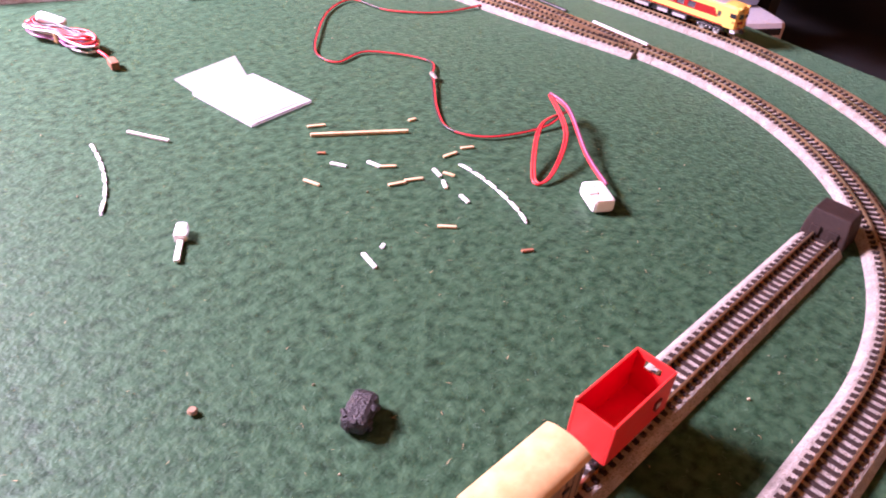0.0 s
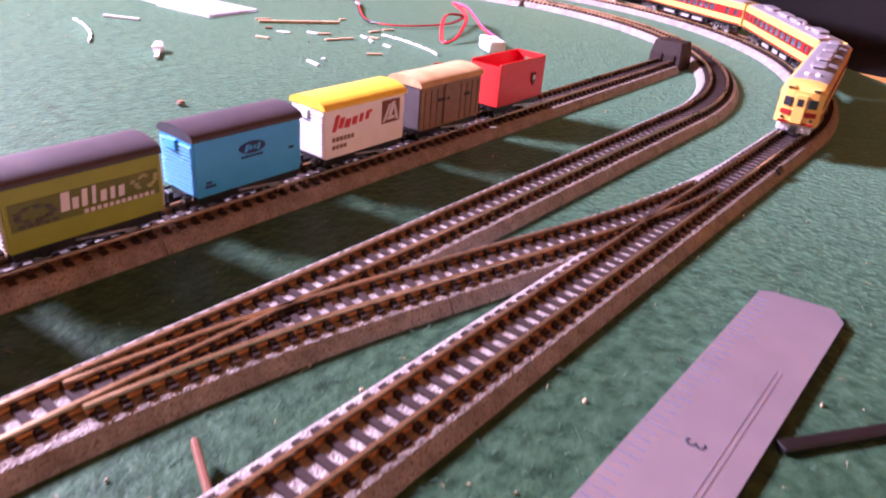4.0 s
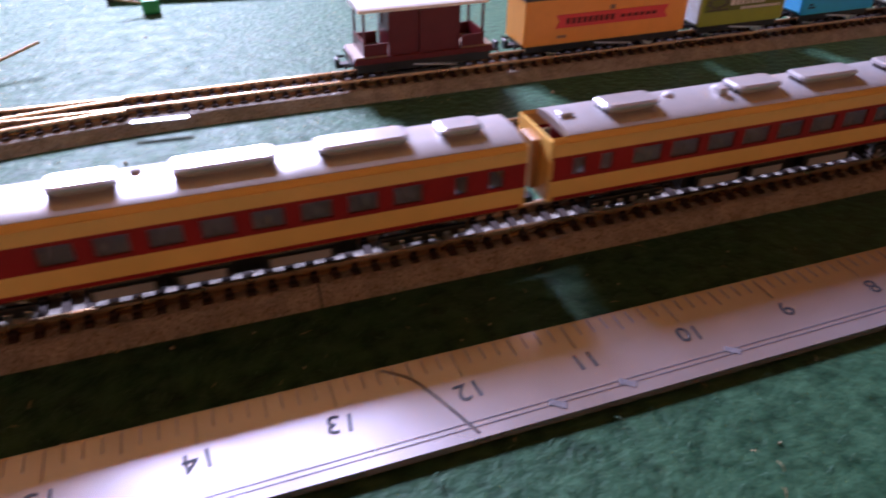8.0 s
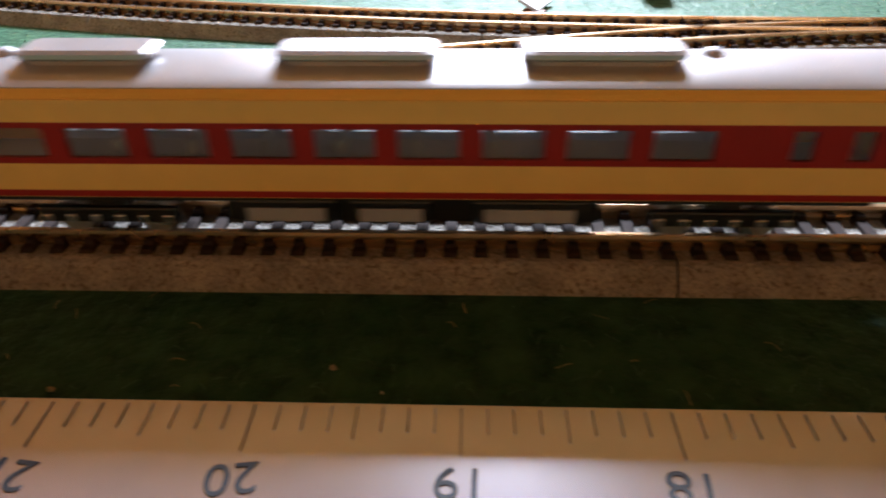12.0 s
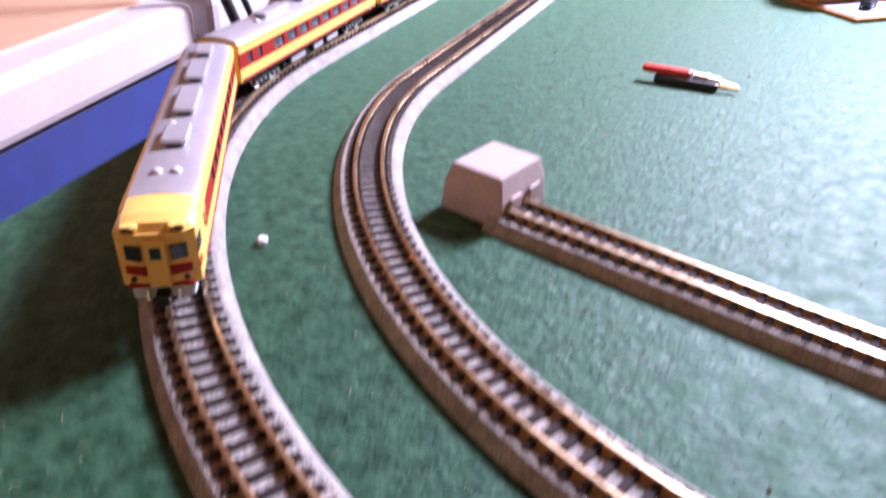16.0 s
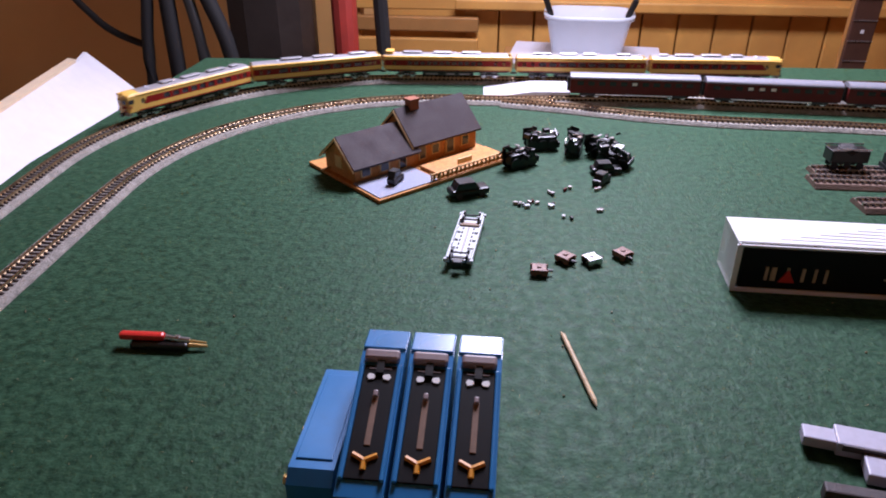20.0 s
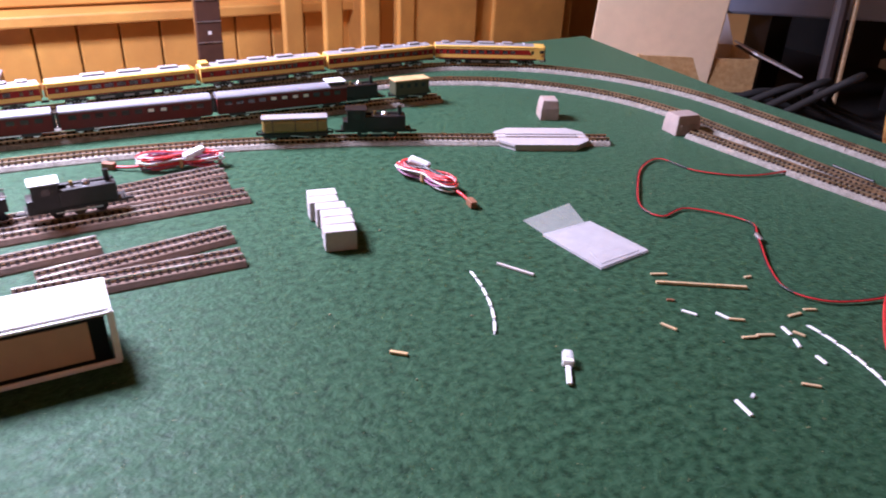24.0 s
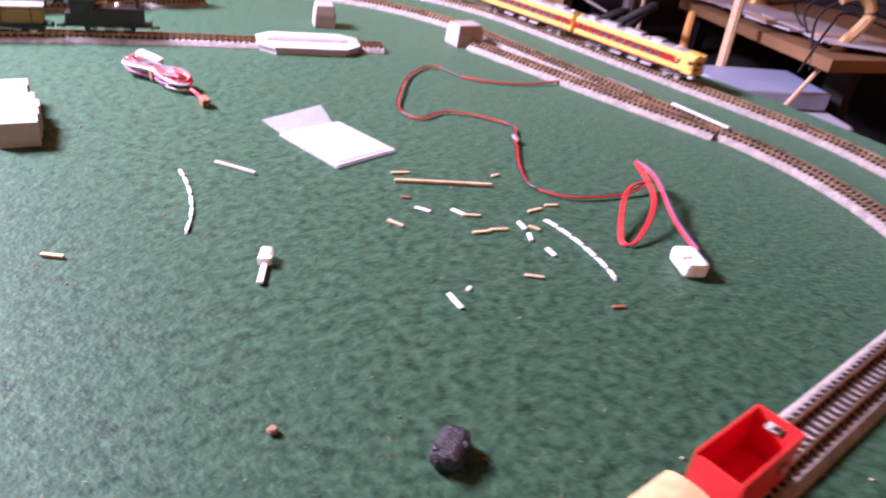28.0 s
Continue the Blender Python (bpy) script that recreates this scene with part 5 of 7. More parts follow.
small_car(pose(-0.0050, 0.6260, 0, 0, 0, 60), 0.020, "small black toy car with worn bonnet", 0.0100)


def casting(m, seed, label):
    """A loose black engine chassis: block, wheels, cylinders, motion plate and pipework."""
    rnd = random.Random(seed)
    c = thing("chassis_casting", m, label, "model part", "loose black castings")
    part("block", Geo().box(0, 0, 0.0080, 0.026, 0.0090, 0.0090, bev=0.0012), M["black"], c)
    for i in range(3):
        x = -0.009 + i * 0.009
        for sy in (-1, 1):
            part("wheel", Geo().cyl((x, sy * 0.0050, 0.0050), (x, sy * 0.0064, 0.0050), 0.0050, 16), M["black"], c)
    for i in range(5):
        part("fitting", Geo().box(rnd.uniform(-0.013, 0.013), rnd.uniform(-0.005, 0.005), rnd.uniform(0.012, 0.0155), rnd.uniform(0.003, 0.008), rnd.uniform(0.003, 0.007), rnd.uniform(0.003, 0.006), rz=rnd.uniform(0, 90), bev=0.0006), M["black"] if i else M["metal"], c)
    part("pipe", Geo().tube(curve_points([(-0.014, 0.006, 0.004), (-0.006, 0.0075, 0.012), (0.006, 0.0072, 0.011), (0.015, 0.005, 0.005)], 4), 0.0007, 6), M["metal"], c)
    part("buffer_beam", Geo().box(0.0145, 0, 0.0055, 0.0014, 0.0140, 0.0050, bev=0.0003), M["black"], c)
    part("cab_side", Geo().box(-0.0120, 0.004, 0.0135, 0.0080, 0.0010, 0.0110, rz=8), M["black"], c)
    for i in range(7):
        part("spike", Geo().box(rnd.uniform(-0.016, 0.016), rnd.uniform(-0.007, 0.007), rnd.uniform(0.010, 0.0175), rnd.uniform(0.004, 0.010), 0.0008, rnd.uniform(0.0010, 0.0040), rz=rnd.uniform(0, 180), ry=rnd.uniform(-35, 35)), M["black"], c)
    # Small bright plates imitate glints on the black metal.
    for i in range(3):
        part("glint_plate", Geo().box(rnd.uniform(-0.012, 0.012), rnd.uniform(-0.005, 0.005), rnd.uniform(0.0150, 0.0178), rnd.uniform(0.003, 0.006), rnd.uniform(0.0015, 0.0030), 0.0007, rz=rnd.uniform(0, 180), rx=rnd.uniform(-12, 12)), M["railbright"] if i else M["plategrey"], c, "bright plate standing in for a glint")
    return c


casting(pose(-0.0700, 0.6560, 0, 0, 0, 40), 1, "loose black engine chassis lying on the mat")
casting(pose(-0.0520, 0.6980, 0, 0, 0, 15), 2, "loose black engine chassis lying on the mat")
casting(pose(-0.0230, 0.6920, 0, 0, 0, 80), 3, "loose black engine chassis lying on the mat")
casting(pose(0.0010, 0.6880, 0, 0, 0, 20), 4, "loose black engine chassis lying on the mat")
casting(pose(0.0085, 0.6660, 0, 8, 0, -25), 5, "loose black engine chassis lying on the mat")


def figure_bit(m, seed, mats):
    rnd = random.Random(seed)
    c = thing("model_fitting", m, "tiny loose beige and grey plastic fittings", "model part", "tiny fittings")
    for i in range(3):
        part("piece", Geo().box(rnd.uniform(-0.003, 0.003), rnd.uniform(-0.0025, 0.0025), 0.0014, rnd.uniform(0.002, 0.005), rnd.uniform(0.0015, 0.003), rnd.uniform(0.0018, 0.0028), rz=rnd.uniform(0, 180), bev=0.0005), M[mats[i % len(mats)]], c)
    return c


for i, (x, y) in enumerate(((-0.0709, 0.5771), (-0.0590, 0.5815), (-0.0640, 0.5740), (-0.0454, 0.6003), (-0.0321, 0.6093), (-0.0460, 0.5768), (-0.0113, 0.5737), (-0.0083, 0.6110), (-0.0352, 0.5579))):
    figure_bit(pose(x, y, 0, 0, 0, 47 * i), i, (("skin", "greydark"), ("skin", "maroon"), ("pale", "black"))[i % 3])


def small_bogie(m, mat, label):
    b = thing("loose_bogie", m, label, "model part", "loose bogies")
    for sy in (-1, 1):
        part("side_frame", Geo().prism([(-0.0056, 0.0046), (-0.0048, 0.0052), (0.0048, 0.0052), (0.0056, 0.0046), (0.0048, 0.0010), (0.0022, 0.0010), (0.0012, 0.0024), (-0.0012, 0.0024), (-0.0022, 0.0010), (-0.0048, 0.0010)], "y", sy * 0.0032, sy * 0.0044), M[mat], b)
    part("bolster", Geo().box(0, 0, 0.0046, 0.0090, 0.0066, 0.0012, bev=0.0003).box(0, 0, 0.0054, 0.0024, 0.0024, 0.0012, bev=0.0003), M[mat], b)
    for x in (-0.0034, 0.0034):
        part("wheelset", Geo().cyl((x, -0.0032, 0.0022), (x, -0.0022, 0.0022), 0.0022, 12).cyl((x, 0.0022, 0.0022), (x, 0.0032, 0.0022), 0.0022, 12).cyl((x, -0.0022, 0.0022), (x, 0.0022, 0.0022), 0.0005, 6), M["black"], b)
    part("coupler", Geo().box(0.0068, 0, 0.0030, 0.0036, 0.0018, 0.0012, bev=0.0003), M["black"], b)
    return b


small_bogie(pose(-0.0560, 0.4775, 0, 0, 0, 0), "picturebrown", "loose dark brown bogie on the mat")
small_bogie(pose(-0.0392, 0.4950, 0, 0, 0, -40), "picturebrown", "loose dark brown bogie on the mat")
small_bogie(pose(-0.0225, 0.4945, 0, 0, 0, 32), "metal", "loose grey metal bogie on the mat")
small_bogie(pose(-0.0022, 0.5040, 0, 0, 0, -50), "picturebrown", "loose dark brown bogie on the mat")

ch = thing("wagon_chassis", pose(-0.1040, 0.5110, 0, 0, 0, 86), "upturned pale grey plastic wagon chassis with black wheels", "model part")
part("frame_plate", Geo().box(0.001, 0, 0.0042, 0.062, 0.0150, 0.0020, bev=0.0005), M["pale"], ch)
for sy in (-1, 1):
    part("side_sill", Geo().box(0, sy * 0.0080, 0.0054, 0.062, 0.0012, 0.0040, bev=0.0004), M["pale"], ch)
    for i in range(8):
        part("slot", Geo().box(-0.020 + i * 0.0056, sy * 0.0036, 0.0053, 0.0026, 0.0012, 0.0003), M["insert"], ch)
        if i % 2:
            part("rivet_block", Geo().box(-0.020 + i * 0.0056, sy * 0.0058, 0.0058, 0.0018, 0.0022, 0.0014, bev=0.0003), M["pale"], ch)
    for e in (-1, 1):
        part("bogie_frame", Geo().box(e * 0.0275, sy * 0.0068, 0.0070, 0.0120, 0.0014, 0.0036, bev=0.0004), M["pale"], ch, "pale bogie side frame")
        part("step", Geo().box(e * 0.0330, sy * 0.0074, 0.0064, 0.0026, 0.0040, 0.0024, bev=0.0004), M["pale"], ch)
for e in (-1, 1):
    for dx in (-0.0035, 0.0035):
        part("wheelset", Geo().cyl((e * 0.0275 + dx, -0.0060, 0.0072), (e * 0.0275 + dx, -0.0046, 0.0072), 0.0032, 12).cyl((e * 0.0275 + dx, 0.0046, 0.0072), (e * 0.0275 + dx, 0.0060, 0.0072), 0.0032, 12).cyl((e * 0.0275 + dx, -0.0046, 0.0072), (e * 0.0275 + dx, 0.0046, 0.0072), 0.0006, 6), M["black"], ch)
part("weight_bar", Geo().box(0.0190, 0, 0.0058, 0.0040, 0.0130, 0.0014, bev=0.0003), M["brownbody"], ch, "brown cross bar")
part("spine", Geo().box(-0.004, 0, 0.0056, 0.036, 0.0012, 0.0010), M["grey"], ch)
part("coupler", Geo().box(-0.0350, 0, 0.0064, 0.0060, 0.0060, 0.0030, bev=0.0006), M["black"], ch)

# ---- tools and bits on the left half of the mat ----
kn = thing("craft_knife", pose(-0.2560, 0.3800, 0.0003, 0, 0, 2), "small red-handled knife with steel tip", "tool")
part("handle", Geo().box(-0.0088, 0.0012, 0.0056, 0.0245, 0.0050, 0.0040, bev=0.0016), M["red"], kn, "red plastic handle")
part("grip", Geo().box(0.0012, -0.0012, 0.0022, 0.031, 0.0060, 0.0042, bev=0.0014), M["black"], kn, "black lower grip")
part("ferrule", Geo().cyl((0.004, 0.0008, 0.0056), (0.0170, 0.0004, 0.0044), 0.0015, 12).cyl((0.0095, 0.0008, 0.0052), (0.0115, 0.0008, 0.0050), 0.0020, 12), M["metal"], kn)
part("tip", Geo().cyl((0.0140, -0.0012, 0.0026), (0.0265, -0.0006, 0.0020), 0.0016, 10, 0.0007).cyl((0.0160, 0.0006, 0.0040), (0.0255, 0.0010, 0.0030), 0.0009, 8, 0.0005), M["brass"], kn)
solid("cocktail_stick", Geo().cyl((-0.0270, 0, 0.0014), (0.0270, 0, 0.0014), 0.0013, 10).cyl((0.0270, 0, 0.0014), (0.0305, 0, 0.0011), 0.0013, 10, 0.0003).cyl((-0.0270, 0, 0.0014), (-0.0305, 0, 0.0011), 0.0013, 10, 0.0003), M["wood"], "pale wooden cocktail stick lying on the mat", "stick", m=pose(-0.0375, 0.3850, 0, 0, 0, -76.5))
solid("fluff", Geo().ball((0, 0, 0.0013), 0.0019, 5, 0.7), M["paper"], "tiny ball of pale fluff on the mat", "fluff", m=pose(-0.3485, 0.1607, 0))


# ---- point levers ----
def lever_unit(x, label):
    u = thing("point_lever", pose(x, 0.0, 0), label, "lever switch", "point levers")
    w = 0.0178
    # side outline: front foot, sloping panel, raised back
    out = [(0.2630, 0.0), (0.2630, 0.0265), (0.2640, 0.0290), (0.2690, 0.0312), (0.3160, 0.0478), (0.3225, 0.0496), (0.3365, 0.0500), (0.3388, 0.0476), (0.3388, 0.0)]
    part("case", Geo().prism(out, "x", -w / 2, w / 2), M["blue"], u)
    part("back_cap", Geo().box(0, 0.3298, 0.0502, w - 0.0004, 0.0124, 0.0014, bev=0.0004), M["blue"], u)
    rise = 0.0166 / 0.0470
    slope = math.degrees(math.atan(rise))
    put = lambda y, up: (y, 0.0312 + (y - 0.2690) * rise + up)
    yy, zz = put(0.2925, 0.0003)
    panel = part("panel", Geo().box(0, yy, zz, w - 0.0046, 0.0480, 0.0010, rx=slope, bev=0.0003), M["insert"], u, "black sloping panel")
    for sx in (-1, 1):
        yy, zz = put(0.2925, 0.0006)
        part("panel_rim", Geo().box(sx * (w / 2 - 0.0014), yy, zz, 0.0018, 0.0490, 0.0022, rx=slope, bev=0.0005), M["blue"], panel, "raised blue edge")
    yy, zz = put(0.2920, 0.0009)
    part("lever_slot", Geo().box(0, yy, zz, 0.0024, 0.0210, 0.0006, rx=slope, bev=0.0002), M["slotbrown"], panel)
    yy, zz = put(0.3020, 0.0016)
    part("lever_tip", Geo().box(0, yy, zz, 0.0020, 0.0030, 0.0022, rx=slope, bev=0.0006), M["pinkgrey"], u, "pale lever tip")
    yy, zz = put(0.3190, 0.0010)
    part("lever_handle", Geo().box(0, yy, zz, w - 0.0036, 0.0050, 0.0042, rx=slope, bev=0.0012), M["pinkgrey"], u, "pale lever handle")
    yy, zz = put(0.3140, 0.0012)
    part("lever_stem", Geo().box(0, yy, zz, 0.0030, 0.0060, 0.0020, rx=slope), M["black"], u)
    for sx in (-1, 1):
        yy, zz = put(0.3098, 0.0009)
        part("arrow", Geo().prism([(sx * 0.0048, 0.0), (sx * 0.0040, -0.0014), (sx * 0.0020, -0.0010), (sx * 0.0014, 0.0), (sx * 0.0020, 0.0010), (sx * 0.0040, 0.0014)][::sx], "z", 0, 0.0005, pose(0, yy, zz, slope)), M["white"], panel)
        yy, zz = put(0.3135, 0.0009)
        part("dash", Geo().box(sx * 0.0030, yy, zz, 0.0030, 0.0005, 0.0004, rx=slope), M["pinkgrey"], panel)
    for k, (ax, ay, bx, by) in enumerate(((0, -0.0034, 0, 0.0006), (0, 0.0, -0.0046, 0.0022), (0, 0.0, 0.0046, 0.0022))):
        ya, za = put(0.2765 + ay, 0.0009)
        yb, zb = put(0.2765 + by, 0.0009)
        part("route_mark", Geo().cyl((ax, ya, za), (bx, yb, zb), 0.0011, 6), M["orange"], panel, "yellow route mark")
    return u


for x in (-0.1236, -0.1040, -0.0844):
    lever_unit(x, "blue point lever with black panel and yellow mark")
ad = thing("lever_adapter", pose(-0.1438, 0.0, 0), "low blue connector box beside the point levers", "switch box")
part("case", Geo().prism([(0.2715, 0.0), (0.2715, 0.0245), (0.2765, 0.0285), (0.3350, 0.0285), (0.3395, 0.0250), (0.3395, 0.0)], "x", -0.0088, 0.0086), M["blue"], ad)
part("top_plate", Geo().box(0, 0.3060, 0.0288, 0.0140, 0.0500, 0.0008, bev=0.0003), M["blue"], ad)
for y, z in ((0.2830, 0.0150), (0.3100, 0.0150), (0.2960, 0.0060)):
    part("terminal", Geo().cyl((-0.0088, y, z), (-0.0128, y, z), 0.0016, 10).cyl((-0.0128, y, z), (-0.0136, y, z), 0.0021, 10), M["brass"], ad, "brass terminal screw")

# ---- clear plastic model box ----
bx = thing("model_box", pose(0.0570, 0.4700, 0, 0, 0, -0.6), "clear plastic model box with white lid and dark insert", "box")
BL, BD, BH = 0.1930, 0.0350, 0.0325
part("insert", Geo().box(BL / 2, BD / 2, 0.0150, BL - 0.008, BD - 0.004, 0.0260, bev=0.0008), M["insert"], bx, "black card insert")
part("lid", Geo().box(BL / 2, BD / 2 + 0.0010, BH - 0.0008, BL, BD - 0.002, 0.0016, bev=0.0005), M["lidwhite"], bx, "glossy white lid")
for x in (0.0008, BL - 0.0008):
    part("end_panel", Geo().box(x, BD / 2, BH / 2, 0.0016, BD, BH - 0.001), M["clear"], bx, "clear plastic end")
part("bottom_rim", Geo().box(BL / 2, 0.0004, 0.0014, BL, 0.0016, 0.0028, bev=0.0004), M["lidwhite"], bx, "pale bottom rim")
for x in (0.0010, BL - 0.0010):
    part("corner_post", Geo().box(x, 0.0006, BH / 2, 0.0034, 0.0020, BH - 0.003, bev=0.0004), M["lidwhite"], bx, "pale corner")
part("bottom_rim", Geo().box(BL / 2, 0.0002, BH - 0.0018, BL, 0.0014, 0.0014, bev=0.0003), M["lidwhite"], bx)
part("label_panel", Geo().box(0.1440, 0.0016, 0.0160, 0.0740, 0.0008, 0.0220), M["tanlabel"], bx, "plain tan label")
# Thin grey bars paint reflection streaks on the glossy lid.
for i in range(6):
    part("painted_gloss", Geo().box(0.065 + 0.012 * i, 0.006 + i * 0.004, BH + 0.0001, 0.080, 0.0006, 0.0003, rz=-1.5), M["lidline"], bx)
# plain bars and a triangle stand in for the maker's mark
for x, w in ((0.0192, 0.0018), (0.0232, 0.0030), (0.0312, 0.0016), (0.0400, 0.0018), (0.0468, 0.0016), (0.0528, 0.0016)):
    part("maker_mark", Geo().box(x, 0.0016, 0.0122, w, 0.0008, 0.0088), M["gold"], bx)
part("maker_triangle", Geo().prism([(0.0266, 0.0072), (0.0358, 0.0072), (0.0312, 0.0158)], "y", 0.0008, 0.0016), M["red"], bx)
part("small_print", Geo().box(0.0890, 0.0016, 0.0122, 0.0080, 0.0006, 0.0008), M["pale"], bx)

# ---- loose track pieces with a tender and an engine on them ----
loose_track(0.205, pose(0.2620, 0.6440, 0, 0, 0, 0.5), "loose straight of ballasted track on the mat")
loose_track(0.190, pose(0.2620, 0.6690, 0, 0, 0, 4), "loose straight of ballasted track on the mat")
loose_track(0.120, pose(0.3000, 0.6900, 0.0005, 0, 0, 9), "loose straight of ballasted track on the mat")
loose_track(0.076, pose(0.2170, 0.6030, 0, 0, 0, 5), "short loose straight of ballasted track on the mat")
loose_track(0.132, pose(0.2690, 0.5520, 0, 0, 0, -2), "loose straight of ballasted track beside the box")
loose_track(0.120, pose(0.2760, 0.5780, 0, 0, 0, 7), "loose straight of ballasted track beside the box")
td = thing("coal_tender", pose(0.1910, 0.6650, RAIL_TOP, 0, 0, 4), "black coal tender standing on loose track", "model tender")
part("tank", Geo().box(0, 0, 0.0110, 0.030, 0.0150, 0.0100, bev=0.0008), M["black"], td)
part("coal_load", Geo().ball((0, 0, 0.0150), 0.0088, 6, 0.5), M["coal"], td)
for x in (-0.010, 0, 0.010):
    part("wheelset", Geo().cyl((x, -0.0056, 0.0030), (x, -0.0044, 0.0030), 0.0030, 12).cyl((x, 0.0044, 0.0030), (x, 0.0056, 0.0030), 0.0030, 12), M["black"], td)
part("rim_rail", Geo().box(0, 0.0072, 0.0172, 0.031, 0.0006, 0.0012).box(0, -0.0072, 0.0172, 0.031, 0.0006, 0.0012), M["metal"], td)
tank_engine(pose(0.2480, 0.6550, RAIL_TOP, 0, 0, 2), "small black steam engine standing on loose track", "black", "pale")

# ---- rerailing plate on the yard siding ----
x, y, a = YARD_NEAR.at(YARD_NEAR.length - 0.062)
pl = thing("ramp_plate", pose(x, y, 0, 0, 0, math.degrees(a)), "pale grey plastic ramp plate lying over the track", "rerailer")
part("plate", Geo().prism([(-0.048, -0.012), (-0.034, -0.0255), (0.026, -0.0255), (0.040, -0.012), (0.040, 0.012), (0.026, 0.0235), (-0.034, 0.0235), (-0.048, 0.012)], "z", 0.0043, 0.0064), M["plategrey"], pl)
part("skirt", Geo().prism([(-0.046, -0.012), (-0.033, -0.0248), (0.025, -0.0248), (0.038, -0.012), (0.038, 0.012), (0.025, 0.0228), (-0.033, 0.0228), (-0.046, 0.012)], "z", 0.0002, 0.0043), M["plategrey"], pl)
for sy in (-1, 1):
    part("guide_rib", Geo().box(-0.004, sy * 0.0035, 0.0068, 0.070, 0.0016, 0.0012), M["plategrey"], pl)

# ---- sloping ramp at the end of the coaches' siding ----
part("ramp", Geo().prism([(-0.0, 0.0), (0.092, 0.0), (0.092, 0.0075), (0.052, 0.0075)], "y", -0.022, 0.022), M["platelight"], thing("loading_ramp", pose(-0.112, 0.8680, 0, 0, 0, 4), "pale grey sloping ramp at the coaches' siding", "ramp"))

# ---- block of white slabs ----
bk = thing("slab_stack", pose(0.4070, 0.5730, 0, 0, 0, -12), "row of pale square slabs pressed together", "slabs")
for i in range(6):
    part("slab", Geo().box(0.0010 * ((i * 7) % 3 - 1) - (0.0045 if i > 3 else 0), -0.0355 + i * 0.0124, 0.0075, 0.0215, 0.0119, 0.0150, rz=(i * 5) % 3 - 1, bev=0.0008), M["slabwhite"], bk)

# ---- lilac-grey plastic sections ----
gp = thing("plastic_section", pose(0.1100, 0.3268, 0, 0, 0, -11), "lilac-grey stepped plastic section lying on the mat", "plastic part")
part("strip", Geo().box(0.004, 0.0050, 0.0052, 0.092, 0.0130, 0.0070, bev=0.0007), M["boxgrey"], gp)
part("strip", Geo().box(0.012, -0.0088, 0.0040, 0.088, 0.0128, 0.0058, bev=0.0007), M["boxgrey"], gp)
part("tongue", Geo().box(-0.0460, 0.0046, 0.0050, 0.0180, 0.0090, 0.0052, bev=0.0006), M["boxgrey"], gp)
part("groove", Geo().box(0.004, -0.0020, 0.0072, 0.088, 0.0008, 0.0030), M["greydark"], gp)
# Added bar that gives the grey section its dark front side.
dl = thing("section_dark_side", pose(0.105, 0.3030, 0, 0, 0, -8), "long dark bar added for the grey section's dark side", "plastic part")
part("bar", Geo().box(0, 0, 0.0035, 0.100, 0.0060, 0.0068, bev=0.0008), M["greydark"], dl)

# ---- wires ----
def wire(name, pts, r, mat, label, cat="wire", per=6):
    return solid(name, Geo().tube(curve_points(pts, per), r, 6), M[mat], label, cat, smooth=True)


feed = thing("feeder_wire", pose(0, 0, 0), "red and black feeder wire running from the track", "wire")
WAY = [(0.822, 0.499, 0.003), (0.771, 0.509, 0.0016), (0.736, 0.5375, 0.0016), (0.7265, 0.5725, 0.002), (0.694, 0.562, 0.002), (0.655, 0.525, 0.003), (0.6345, 0.4980, 0.002), (0.6385, 0.4785, 0.0016), (0.667, 0.4805, 0.002), (0.692, 0.444, 0.002), (0.674, 0.4195, 0.003), (0.6445, 0.385, 0.002), (0.632, 0.3605, 0.002), (0.6445, 0.339, 0.002), (0.679, 0.3265, 0.0025), (0.700, 0.327, 0.006)]
part("red_core", Geo().tube(curve_points(WAY, 6), 0.00062, 6), M["redwire"], feed, smooth=True)
part("black_core", Geo().tube(curve_points([(x - 0.0003, y + 0.0013, z) for x, y, z in WAY], 6), 0.00065, 6), M["blackwire"], feed, smooth=True)
part("splice", Geo().cyl((0.6735, 0.4160, 0.002), (0.6755, 0.4230, 0.004), 0.0018, 8), M["metal"], feed, "bare twisted splice")
LOOP = [(0.700, 0.327, 0.006), (0.664, 0.319, 0.011), (0.6282, 0.2925, 0.0015), (0.6360, 0.2870, 0.003), (0.668, 0.3030, 0.012), (0.696, 0.338, 0.015)]
for k in range(2):
    part("loop", Geo().tube(curve_points([(x + 0.0012 * k, y - 0.001 * k, z + 0.0006 * k) for x, y, z in LOOP], 6), 0.00066, 6), M["redwire"], feed, smooth=True)
TAIL = [(0.696, 0.338, 0.015), (0.690, 0.318, 0.014), (0.664, 0.284, 0.008), (0.648, 0.258, 0.006)]
for k in range(3):
    part("tail", Geo().tube(curve_points([(x + 0.0016 * k, y + 0.0006 * k, z + 0.0008 * (k % 2)) for x, y, z in TAIL], 6), 0.00068, 6), M["redwire"] if k != 1 else M["purple"], feed, smooth=True)
plug = part("plug", Geo().box(0.6385, 0.2565, 0.0046, 0.0126, 0.0200, 0.0084, rz=-32, bev=0.0022), M["white"], feed, "white plastic plug")
part("plug_latch", Geo().box(0.6350, 0.2596, 0.0090, 0.0056, 0.0100, 0.0020, rz=-32, bev=0.0008), M["white"], plug)


